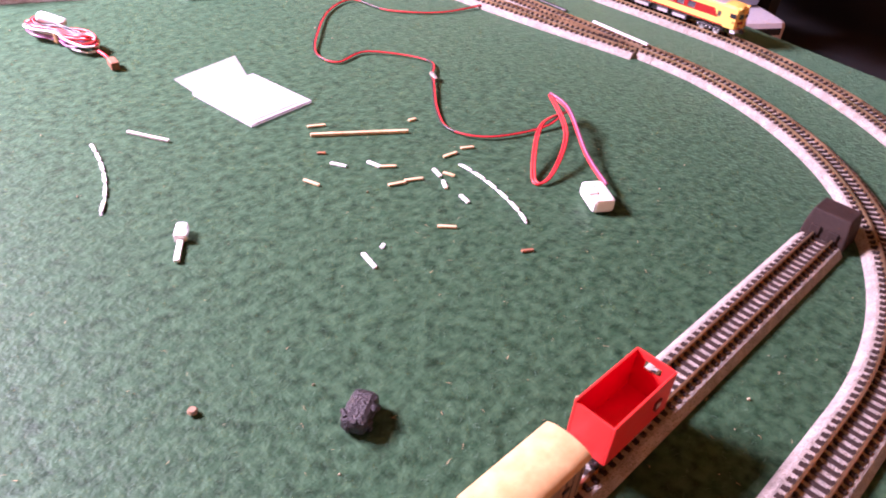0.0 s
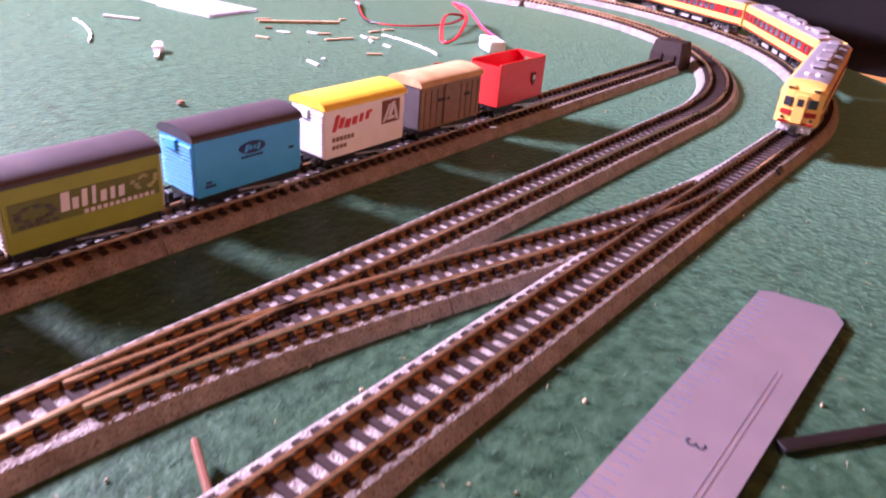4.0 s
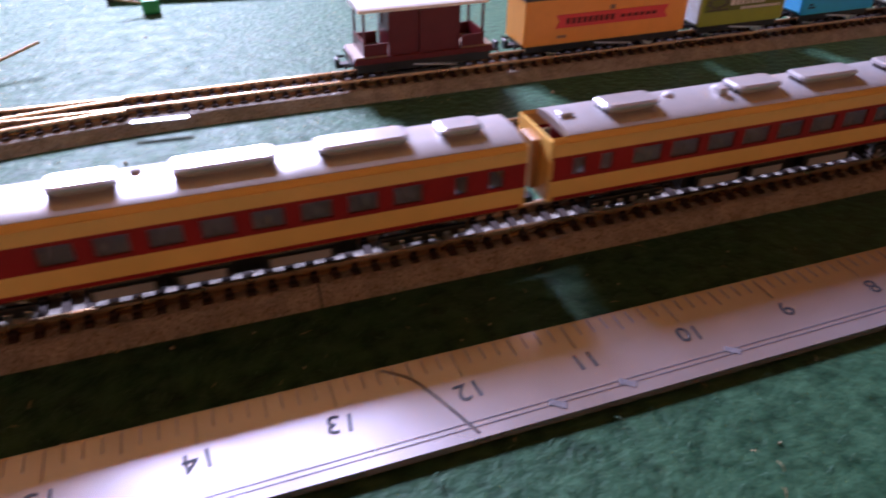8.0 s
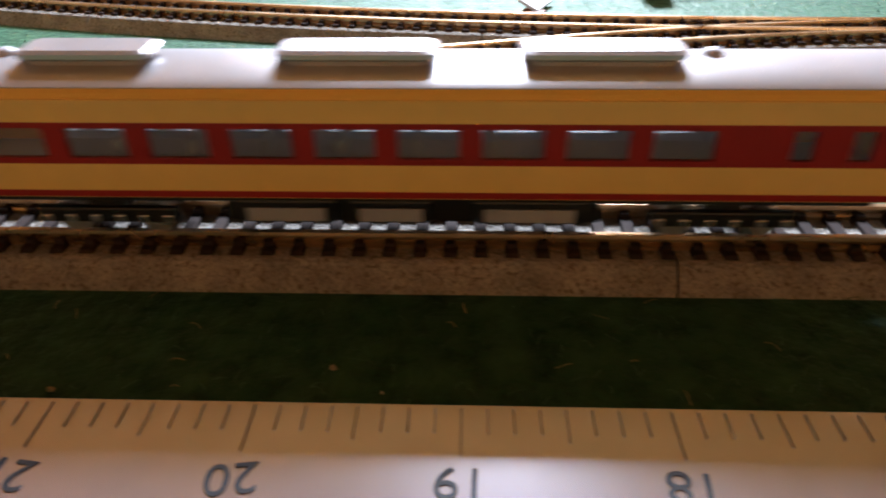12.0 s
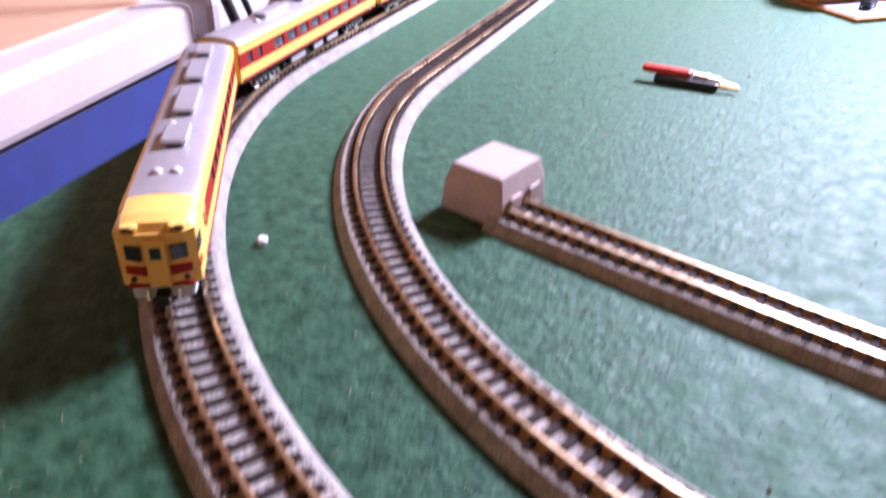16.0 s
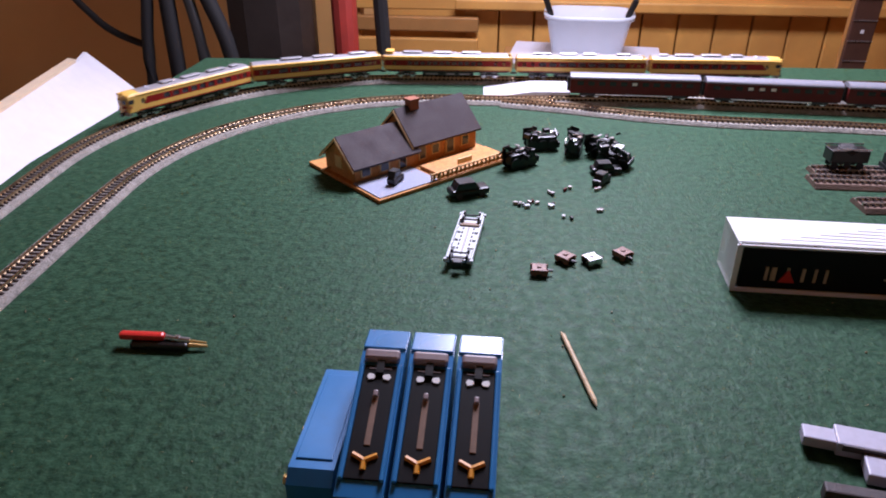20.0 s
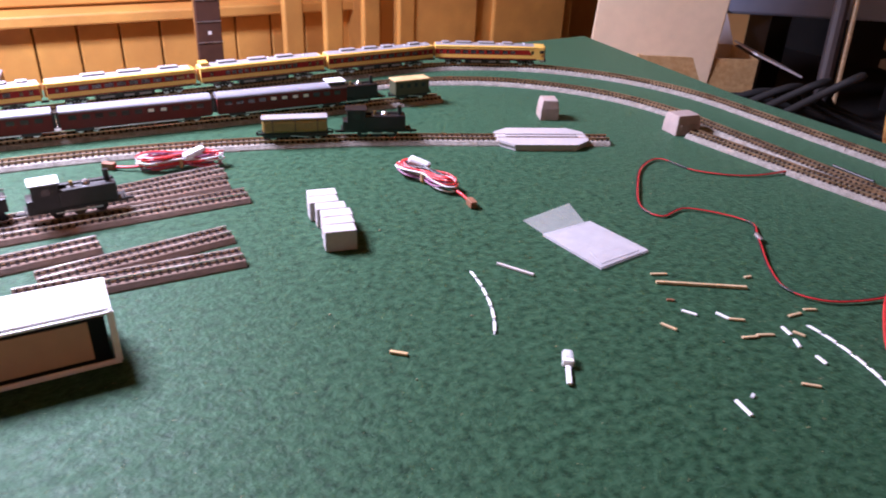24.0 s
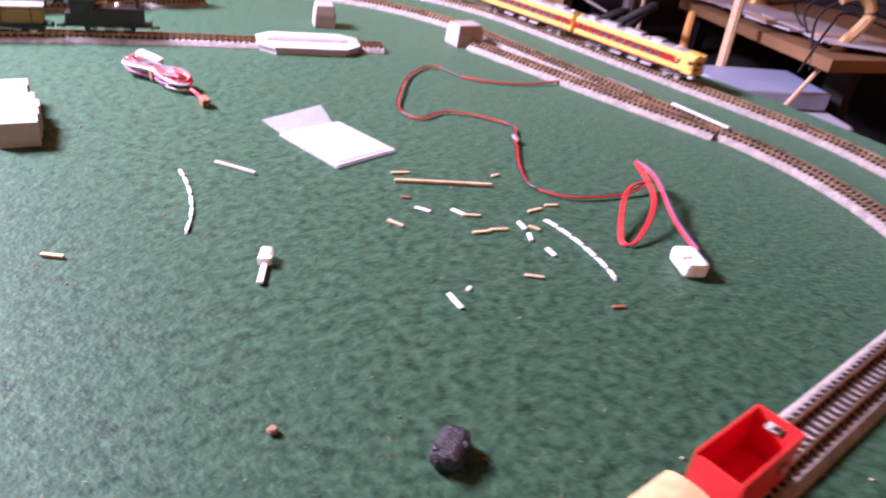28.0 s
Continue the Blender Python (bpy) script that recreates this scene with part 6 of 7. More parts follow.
def wire_bundle(m, label, colours, seed):
    b = thing("wire_bundle", m, label, "wire bundle", "tied wire bundles")
    rnd = random.Random(seed)
    for i in range(18):
        w, d, z = rnd.uniform(0.022, 0.035), rnd.uniform(0.003, 0.014), rnd.uniform(0.002, 0.012)
        pts = []
        for k in range(13):
            t = 2 * math.pi * k / 12
            sq = 0.30 + 0.70 * abs(math.cos(t)) ** 0.8
            pts.append((w * math.cos(t), d * math.sin(t) * sq + rnd.uniform(-0.0008, 0.0008), z + 0.0015 * math.sin(2 * t + i) + 0.001))
        part("turn", Geo().tube(curve_points(pts, 3), 0.0008, 5), M[colours[i % len(colours)]], b, smooth=True)
    part("tie", Geo().box(0, 0, 0.0058, 0.0034, 0.0120, 0.0090, bev=0.0020), M["tie"], b, "tan paper tie")
    part("tag", Geo().box(-0.011, 0.003, 0.0135, 0.019, 0.0085, 0.0060, rz=24, ry=14, bev=0.0022), M["paper"], b, "white wrapped tag")
    part("lead", Geo().tube(curve_points([(0.030, 0.0, 0.004), (0.042, -0.002, 0.003), (0.052, -0.006, 0.0025)], 4), 0.0012, 6), M[colours[0]], b, smooth=True)
    part("plug", Geo().box(0.0570, -0.0085, 0.0032, 0.0110, 0.0055, 0.0055, rz=-28, bev=0.0008), M["rust"], b, "brown plug")
    return b


wire_bundle(pose(0.5055, 0.6150, 0, 0, 0, -72), "tied bundle of red, white and purple wire", ("redwire", "whitewire", "purple", "redwire", "blackwire", "whitewire"), 3)
wire_bundle(pose(0.3330, 0.7270, 0, 0, 0, 168), "tied bundle of red and white wire by the siding", ("redwire", "purple", "redwire", "whitewire"), 5)

# ---- clear bag with white contents ----
bg = thing("plastic_bag", pose(0, 0, 0), "small clear plastic bag with a white sheet inside", "bag")
part("sheet", Geo().prism([(0.5350, 0.4925), (0.5805, 0.4955), (0.5877, 0.4410), (0.5410, 0.4355)], "z", 0.0004, 0.0022), M["bagfilm"], bg, "white folded sheet")
part("inner_label", Geo().prism([(0.5480, 0.4560), (0.5790, 0.4590), (0.5815, 0.4430), (0.5440, 0.4390)], "z", 0.0022, 0.0026), M["bagfilm"], bg)
part("flap", Geo().prism([(0.5365, 0.5195), (0.5880, 0.5300), (0.5770, 0.4970), (0.5370, 0.4920)], "z", 0.0006, 0.0010), M["bagclear"], bg, "clear open flap")

# ---- small lamp, lamp strips, sticks and offcuts on the mat ----
led = thing("lamp_bulb", pose(0.4555, 0.3610, 0, 0, 0, -125), "small clear lamp with white lead on the mat", "lamp")
part("bulb", Geo().box(-0.006, 0, 0.0030, 0.0080, 0.0060, 0.0050, bev=0.0018), M["clear"], led)
part("collar", Geo().box(-0.001, 0, 0.0026, 0.0030, 0.0060, 0.0042, bev=0.0006), M["white"], led)
part("lead", Geo().box(0.0080, 0, 0.0016, 0.0160, 0.0026, 0.0016, bev=0.0004), M["white"], led)


def strip(name, a, b, w, h, mat, label, cat, group):
    ax, ay, bx, by = *a, *b
    ln = math.hypot(bx - ax, by - ay)
    return solid(name, Geo().box(0, 0, h / 2 + 0.0002, ln, w, h, bev=min(w, h) * 0.25), M[mat], label, cat, group, m=pose((ax + bx) / 2, (ay + by) / 2, 0, 0, 0, math.degrees(math.atan2(by - ay, bx - ax))))


def lamp_strip(pts, label):
    t = thing("lamp_strip", pose(0, 0, 0), label, "lamp strip", "flexible lamp strips")
    for (ax, ay), (bx, by) in zip(pts[:-1], pts[1:]):
        ln, an = math.hypot(bx - ax, by - ay), math.degrees(math.atan2(by - ay, bx - ax))
        part("segment", Geo().box((ax + bx) / 2, (ay + by) / 2, 0.0011, ln * 0.72, 0.0016, 0.0011, rz=an, bev=0.0003), M["white"], t)
    part("backing", Geo().tube(curve_points([(x, y, 0.0006) for x, y in pts], 3), 0.0006, 5), M["clear"], t)


lamp_strip([(0.4613, 0.4705), (0.4595, 0.4600), (0.4573, 0.4497), (0.4540, 0.4385), (0.4499, 0.4271), (0.4440, 0.4150), (0.4366, 0.4033)], "curved white lamp strip in short segments")
lamp_strip([(0.6084, 0.3297), (0.6085, 0.3190), (0.6075, 0.3085), (0.6055, 0.2980), (0.6025, 0.2870), (0.5990, 0.2765), (0.5945, 0.2680)], "curved white lamp strip in short segments")
strip("wooden_stick", (0.5620, 0.4065), (0.6110, 0.3755), 0.0022, 0.0020, "wood", "whittled wooden stick lying on the mat", "stick", "wood offcuts")
strip("metal_pin", (0.4825, 0.4715), (0.4958, 0.4483), 0.0018, 0.0018, "skin", "pale tapered pin lying on the mat", "pin", "")
strip("pale_offcut", (0.3767, 0.4142), (0.3843, 0.4076), 0.0022, 0.0016, "tan", "short tan offcut on the mat", "offcut", "wood offcuts")
for a, b, mt in (((0.5668, 0.4164), (0.5769, 0.4117), "wood"), ((0.5308, 0.3697), (0.5341, 0.3604), "wood"), ((0.5524, 0.3747), (0.5570, 0.3666), "white"), ((0.5695, 0.3635), (0.5715, 0.3551), "white"), ((0.5715, 0.3551), (0.5790, 0.3500), "wood"),
                 ((0.5626, 0.3379), (0.5722, 0.3345), "wood"), ((0.5726, 0.3360), (0.5822, 0.3315), "wood"), ((0.5933, 0.3351), (0.5910, 0.3270), "white"), ((0.5890, 0.3230), (0.5850, 0.3165), "white"), ((0.5862, 0.3070), (0.5846, 0.2994), "white"), ((0.5571, 0.2943), (0.5642, 0.2878), "wood"),
                 ((0.5147, 0.3008), (0.5124, 0.2889), "white"), ((0.6072, 0.3411), (0.6170, 0.3400), "wood"), ((0.6220, 0.3420), (0.6293, 0.3384), "wood"), ((0.5745, 0.2540), (0.5800, 0.2510), "rust"), ((0.6208, 0.3859), (0.6260, 0.3850), "wood"), ((0.5950, 0.3290), (0.5975, 0.3225), "wood"), ((0.5240, 0.2985), (0.5270, 0.3000), "clear"), ((0.5530, 0.3880), (0.5570, 0.3850), "rust")):
    strip("offcut", a, b, 0.0018 if mt != "white" else 0.0019, 0.0012, mt, {"wood": "tiny wooden offcut on the mat", "white": "tiny white plastic offcut on the mat", "rust": "tiny brown offcut on the mat", "clear": "tiny clear offcut on the mat"}[mt], "offcut", "tiny offcuts")
jk = thing("motor_lump", pose(0.4525, 0.2265, 0, 0, 0, 30), "dark rough lump of coil and gearing", "model part")
part("core", Geo().box(0, 0, 0.0044, 0.0170, 0.0105, 0.0076, bev=0.0028), M["coal"], jk)
rj = random.Random(9)
for i in range(24):
    part("winding", Geo().box(rj.uniform(-0.0078, 0.0078), rj.uniform(-0.0046, 0.0046), rj.uniform(0.0020, 0.0076), rj.uniform(0.002, 0.005), rj.uniform(0.002, 0.004), rj.uniform(0.002, 0.0032), rz=rj.uniform(0, 180), rx=rj.uniform(-30, 30), bev=0.0007), M["coal"], jk)
solid("crumb", Geo().ball((0, 0, 0.0014), 0.0020, 4, 0.8), M["brownbody"], "small brown crumb on the mat", "crumb", m=pose(0.4093, 0.2676, 0))
rc = thing("red_cap", pose(0.0143, 0.2110, 0, 0, 0, 12), "small bright red plastic cap with a thin stalk", "cap")
part("cap", Geo().box(0, 0, 0.0042, 0.0090, 0.0082, 0.0080, bev=0.0012), M["red"], rc)
part("cap_top", Geo().box(0, 0, 0.0084, 0.0078, 0.0070, 0.0008), M["paper"], rc)
part("stalk", Geo().cyl((0.004, 0.001, 0.006), (0.022, 0.006, 0.010), 0.0006, 6), M["wood"], rc)
wb = thing("white_tag", pose(-0.0285, 0.1960, 0, 0, 0, 66), "small folded white card tag", "tag")
part("flap", Geo().box(0, 0, 0.0030, 0.0150, 0.0075, 0.0010, rx=24), M["paper"], wb)
part("foot", Geo().box(-0.0080, -0.002, 0.0010, 0.0060, 0.0070, 0.0014), M["rust"], wb)
gc = thing("green_cap", pose(0.0760, 0.2830, 0, 0, 0, 10), "small green plastic cap with a wooden stalk", "cap")
part("cap", Geo().box(0, 0, 0.0035, 0.0080, 0.0070, 0.0068, bev=0.0012), M["greencap"], gc)
part("stalk", Geo().cyl((-0.003, 0, 0.005), (-0.015, 0.002, 0.008), 0.0006, 6), M["wood"], gc)
solid("blue_scrap", Geo().box(0, 0, 0.0014, 0.0046, 0.0026, 0.0022, bev=0.0007), M["navy"], "small blue plastic scrap between the tracks", "scrap", m=pose(0.1478, 0.0750, 0, 0, 0, 20))
solid("pale_crumb", Geo().box(0, 0, 0.0016, 0.0040, 0.0030, 0.0026, bev=0.0008), M["grey"], "small grey crumb between the tracks", "crumb", m=pose(0.1321, 0.0828, 0, 0, 0, 20))

# ---- crumbs, lint and loose fibres on the felt, and bits lying on the tracks ----
rnd = random.Random(21)
grit = Geo()
for i in range(620):
    x, y = (rnd.uniform(-0.32, 0.70), rnd.uniform(-0.08, 0.19)) if i < 420 else (rnd.uniform(-0.35, 0.75), rnd.uniform(0.19, 0.75))
    r = 0.00024 + 0.00050 * rnd.random() ** 3
    a = rnd.uniform(0, 6.28)
    base = [(x + r * rnd.uniform(0.7, 1.5) * math.cos(a + k * 1.57), y + r * rnd.uniform(0.6, 1.2) * math.sin(a + k * 1.57), 0.0002) for k in range(4)]
    top = [(px * 0.6 + x * 0.4, py * 0.6 + y * 0.4, 0.0003 + r * rnd.uniform(0.6, 1.3)) for px, py, pz in base]
    grit.add(base + top, [(4, 5, 6, 7), (0, 1, 5, 4), (1, 2, 6, 5), (2, 3, 7, 6), (3, 0, 4, 7)])
solid("felt_grit", grit, M["crumb"], "pale crumbs and grit scattered on green felt", "grit", kind="stuff")
for name, mat, n, seed in (("felt_fibres", "felt_fibre", 15000, 5), ("felt_lint", "lint", 1100, 6)):
    rnd = random.Random(seed)
    fib = Geo()
    vs, fs = [], []
    for i in range(n):
        x, y = rnd.uniform(-0.36, 0.74), rnd.triangular(-0.14, 0.60, 0.02)
        ln, a, w = rnd.uniform(0.0009, 0.0026), rnd.uniform(0, 6.28), rnd.uniform(0.00005, 0.00010)
        bend, hgt = rnd.uniform(-0.9, 0.9), rnd.uniform(0.0002, 0.0009)
        px, py, k0 = x, y, len(vs)
        for k in range(4):
            z = 0.0001 + hgt * math.sin(k / 3 * 2.6)
            vs += [(px - w * math.sin(a), py + w * math.cos(a), z), (px + w * math.sin(a), py - w * math.cos(a), z)]
            px, py, a = px + ln / 3 * math.cos(a), py + ln / 3 * math.sin(a), a + bend / 3
        fs += [(k0 + 2 * k, k0 + 2 * k + 1, k0 + 2 * k + 3, k0 + 2 * k + 2) for k in range(3)]
    fib.add(vs, fs)
    solid(name, fib, M[mat], "loose curled fibres on the green felt" if mat == "felt_fibre" else "tan lint threads caught in green felt", "fibres", kind="stuff")

solid("white_strip", Geo().box(0, 0, 0, 0.056, 0.0022, 0.0016, bev=0.0004), M["paper"], "thin white strip lying along the inner rails", "strip", m=pose(0.8457, 0.3854, 0.0076, 0, 0, 84.5))
solid("black_rod", Geo().cyl((-0.021, 0, 0.0014), (0.021, 0, 0.0014), 0.0013, 8), M["black"], "thin black rod between the two tracks", "rod", m=pose(0.8661, 0.4738, 0, 0, 0, 87))
clip = thing("track_clip", pose(0.5446, 0.0392, 0.0031, 38, 0, 0), "small black plastic clip on the roadbed edge", "track clip")
part("clip_body", Geo().box(0, 0, 0.0006, 0.0060, 0.0030, 0.0014, bev=0.0003), M["black"], clip)
part("clip_tab", Geo().box(0.0012, 0.0010, 0.0015, 0.0024, 0.0010, 0.0008), M["black"], clip)
for x, y, w, a in ((0.0174, 0.1379, 0.0150, -1), (0.0755, 0.1442, 0.0180, -4)):
    solid("shiny_plate", Geo().box(0, 0, 0.0003, w, 0.0026, 0.0005, bev=0.0001), M["metal"], "bright metal plate on the turnout roadbed", "metal plate", "turnout plates", m=pose(x, y, 0.0043, 0, 0, a))

# ---- what stands round the layout ----
# pine cladding, low shelf, radiator panel on the back wall
clad = thing("wall_cladding", pose(0, WALL_Y - 0.006, 0), "honey pine cladding boards on the back wall", "cladding")
clad["kind"] = "structure"
for k in range(7):
    part("board", Geo().box(0.47, 0, 0.44 - k * 0.105, 1.70, 0.010, 0.100, bev=0.003), M["pine"], clad)
solid("wall_panel", Geo().box(-0.895, WALL_Y - 0.006, -0.10, 1.00, 0.010, 1.30), M["wallplain"], "plain honey-coloured wall panel behind hanging cables", "wall", kind="structure")
rad = thing("radiator_cover", pose(0.62, WALL_Y - 0.045, -0.33), "pine radiator cover with vertical boards and top shelf", "radiator cover")
for k in range(16):
    part("board", Geo().box(-0.78 + k * 0.075, 0, 0.0, 0.072, 0.016, 0.54, bev=0.003), M["pine"], rad)
part("top_shelf", Geo().box(-0.21, 0.0, 0.285, 1.25, 0.075, 0.022, bev=0.004), M["pine"], rad)
shelf = thing("slatted_shelf", pose(-0.30, WALL_Y - 0.05, -0.07), "small slatted pine shelf on the back wall", "shelf")
for k in range(3):
    part("slat", Geo().box(0, -0.02, 0.028 - k * 0.045, 0.27, 0.02, 0.030, bev=0.003), M["pine"] if k != 1 else M["pinedark"], shelf)
part("upright", Geo().box(-0.13, 0, -0.02, 0.02, 0.04, 0.16), M["pinedark"], shelf)

board = solid("shelf_board", Geo().box(0, 0, 0, 0.28, 0.22, 0.010, bev=0.002), M["platelight"], "pale grey board under a plastic tub", "board", m=pose(0.045, 1.46, -0.105, 0, 0, -6))
stand = thing("small_cabinet", pose(0.045, 1.47, FLOOR_Z), "plain pine cabinet holding the grey board", "cabinet")
part("carcass", Geo().box(0, 0, 0.325, 0.30, 0.22, 0.65, bev=0.004), M["pinedark"], stand)
tub = thing("plastic_tub", pose(0.048, 1.475, -0.100, 0, 0, -3), "white translucent plastic tub with black clip handles", "tub")
wall = Geo()
n, rings = 28, []
for z, w, d in ((0.0, 0.058, 0.045), (0.002, 0.062, 0.048), (0.070, 0.076, 0.058), (0.071, 0.081, 0.062), (0.079, 0.082, 0.063), (0.079, 0.076, 0.058), (0.006, 0.058, 0.044)):
    rings.append([(math.copysign(abs(math.cos(t)) ** 0.5, math.cos(t)) * w, math.copysign(abs(math.sin(t)) ** 0.5, math.sin(t)) * d, z) for t in [2 * math.pi * i / n for i in range(n)]])
wall.add([p for r in rings for p in r], [(k * n + i, k * n + (i + 1) % n, (k + 1) * n + (i + 1) % n, (k + 1) * n + i) for k in range(len(rings) - 1) for i in range(n)] + [tuple(range(n))[::-1], tuple(range((len(rings) - 1) * n, len(rings) * n))])
part("tub_wall", wall, M["tubwhite"], tub, smooth=True)
for sx in (-1, 1):
    part("clip", Geo().box(sx * 0.074, -0.02, 0.090, 0.010, 0.016, 0.036, ry=sx * 22, bev=0.003), M["black"], tub, "black clip handle")

# guitar neck leaning against the radiator cover
gt = thing("guitar", pose(0.525, 1.47, -0.10, 0, 1, 4), "guitar leaning upright with rosewood fretboard", "guitar")
part("fretboard", Geo().box(0, 0, 0.10, 0.044, 0.010, 0.62, bev=0.002), M["rosewood"], gt)
part("neck", Geo().box(0, 0.014, 0.10, 0.040, 0.020, 0.62, bev=0.006), M["pinedark"], gt)
for k in range(14):
    part("fret", Geo().box(0, -0.0055, -0.16 + k * 0.031 * (1 + k * 0.012), 0.044, 0.0014, 0.0016), M["metal"], gt)
for k in range(4):
    part("position_dot", Geo().box(0, -0.0052, -0.10 + k * 0.078, 0.006, 0.0006, 0.006), M["paper"], gt)
part("body", Geo().prism([(0.16 * math.cos(t) * (1 - 0.2 * math.cos(2 * t)), -0.43 + 0.20 * math.sin(t)) for t in [2 * math.pi * i / 30 for i in range(30)]], "y", -0.01, 0.07), M["pine"], gt)

# pine chair behind the layout
chair = thing("pine_chair", pose(0.86, 1.50, FLOOR_Z, 0, 0, 8), "pine chair with an upright slatted back", "chair")
for k in range(5):
    part("back_slat", Geo().box(-0.18 + k * 0.085, 0, 0.78, 0.040, 0.016, 0.62, bev=0.004), M["pine"], chair)
part("top_rail", Geo().box(-0.01, 0, 1.08, 0.46, 0.022, 0.060, bev=0.008), M["pine"], chair)
part("seat", Geo().box(-0.01, -0.20, 0.45, 0.44, 0.42, 0.03, bev=0.01), M["pine"], chair)
for x, y in ((-0.21, 0), (0.19, 0), (-0.20, -0.38), (0.18, -0.38)):
    part("leg", Geo().box(x, y, 0.22, 0.036, 0.036, 0.44, bev=0.004), M["pine"], chair)
cst = thing("framed_cabinet", pose(1.13, 1.60, FLOOR_Z), "pine cabinet with panelled doors against the wall", "cabinet")
part("carcass", Geo().box(0, 0.02, 0.6, 0.50, 0.20, 1.2, bev=0.006), M["pine"], cst)
for k in range(2):
    part("door_panel", Geo().box(-0.12 + 0.24 * k, -0.085, 0.75, 0.20, 0.012, 0.62, bev=0.006), M["pine"], cst)
    part("drawer_front", Geo().box(-0.12 + 0.24 * k, -0.085, 1.12, 0.22, 0.014, 0.10, bev=0.006), M["pine"], cst)

# left: a desk with a keyboard tray, black case, leaning white board, bags and leads
desk = thing("white_console", pose(-0.62, 0.50, 0), "lilac-white console with recessed trays over a blue cabinet", "console")
for name, cx, cy, ln, low in (("tray_case", -0.100, -0.270, 0.39, "navy"), ("tray_case", -0.141, 0.015, 0.15, "bluegrey")):
    tc = part(name, Geo().box(cx, cy, -0.039, 0.26, ln, 0.038, rz=9, bev=0.007), M["plategrey"], desk, "lilac-white tray with rounded rim")
    part("recess", Geo().box(cx - 0.008, cy, -0.0195, 0.215, ln - 0.04, 0.004, rz=9, bev=0.0015), M["tanlabel"], tc, "tan recess")
    part("lower_cabinet", Geo().box(cx - 0.006, cy, -0.409, 0.255, ln - 0.004, 0.70, rz=9, bev=0.004), M[low], desk, "blue lower cabinet")
part("upright_screen", Geo().box(-0.17, -0.02, 0.105, 0.16, 0.025, 0.24, rz=22, rx=-6, bev=0.004), M["screenback"], desk, "mauve upright screen")
for k in range(2):
    wire("hanging_lead", [(-0.640 + 0.010 * k, 0.400, 0.22), (-0.622 + 0.008 * k, 0.425, 0.10), (-0.606 + 0.006 * k, 0.450 + 0.012 * k, 0.0), (-0.590, 0.470 + 0.02 * k, -0.075)], 0.0045 - 0.0018 * k, "blackwire", "black lead hanging in front of the console", "cable")
bb = thing("black_case", pose(-0.905, 1.050, FLOOR_Z, 0, 0, 19), "black boxy speaker case on the floor", "case")
part("case", Geo().box(0, 0, 0.315, 0.17, 0.20, 0.63, bev=0.012), M["black"], bb)
part("grille", Geo().box(0.083, 0, 0.36, 0.008, 0.17, 0.52, bev=0.003), M["dark"], bb)
wbd = thing("white_board", pose(0, 0, 0), "white board leaning along the edge of the layout", "board")
quad = [Vector((-0.548, 0.505, -0.085)), Vector((-0.640, 1.085, -0.090)), Vector((-0.722, 1.090, -0.040)), Vector((-0.612, 0.560, -0.032))]
nrm = (quad[1] - quad[0]).cross(quad[3] - quad[0]).normalized() * 0.005
wbd_g = Geo().add(quad + [q + nrm for q in quad], [(0, 1, 2, 3), (4, 7, 6, 5), (0, 4, 5, 1), (1, 5, 6, 2), (2, 6, 7, 3), (3, 7, 4, 0)])
part("panel", wbd_g, M["paper"], wbd)
rim = [quad[3], quad[2], quad[2] + Vector((-0.013, 0.002, 0.001)), quad[3] + Vector((-0.013, 0.002, 0.001))]
part("top_rim", Geo().add(rim + [q + Vector((0, 0, 0.006)) for q in rim], [(3, 2, 1, 0), (4, 5, 6, 7), (0, 1, 5, 4), (1, 2, 6, 5), (2, 3, 7, 6), (3, 0, 4, 7)]), M["card"], wbd, "tan card rim")
flap = [quad[1], quad[2], quad[2] + Vector((-0.012, 0.050, 0.004)), quad[1] + Vector((-0.004, 0.035, -0.004))]
part("end_flap", Geo().add(flap + [q + Vector((-0.004, -0.002, 0.001)) for q in flap], [(0, 1, 2, 3), (7, 6, 5, 4), (0, 4, 5, 1), (1, 5, 6, 2), (2, 6, 7, 3), (3, 7, 4, 0)]), M["paper"], wbd, "folded white end flap")
bag = thing("black_bag", pose(-0.53, 1.42, FLOOR_Z), "black leather bag hanging against the wall", "bag")
part("bag_body", Geo().box(0, 0, 0.86, 0.16, 0.12, 0.52, bev=0.05), M["leather"], bag)
part("bag_foot", Geo().box(0.0, 0, 0.32, 0.14, 0.12, 0.60, bev=0.05), M["leather"], bag)
part("bag_strap", Geo().tube(curve_points([(-0.07, -0.03, 1.10), (-0.13, -0.06, 0.90), (-0.11, -0.06, 0.66), (-0.05, -0.06, 0.60)], 6), 0.008, 6), M["leather"], bag)
for k, (x, c) in enumerate(((-0.72, "dark"), (-0.69, "dark"), (-0.66, "blackwire"), (-0.63, "dark"))):
    wire("hanging_cable", [(x, 1.30, 0.42), (x + 0.02 * math.sin(k * 2.1), 1.30, 0.22), (x + 0.03, 1.28, 0.06), (x + 0.02 + 0.02 * k, 1.26, -0.12), (x + 0.04, 1.26, -0.55)], 0.010 + 0.003 * (k % 2), c, "black cable hanging beside the back wall", "cable")
wire("hanging_cable", [(-0.86, 1.32, 0.40), (-0.88, 1.32, 0.10), (-0.80, 1.30, -0.02), (-0.70, 1.28, -0.06)], 0.006, "dark", "thin black cable looping down by the wall", "cable")
rr = thing("furled_umbrella", pose(-0.375, 1.36, FLOOR_Z, 0, 0, 0), "dark red furled umbrella leaning on the wall", "umbrella")
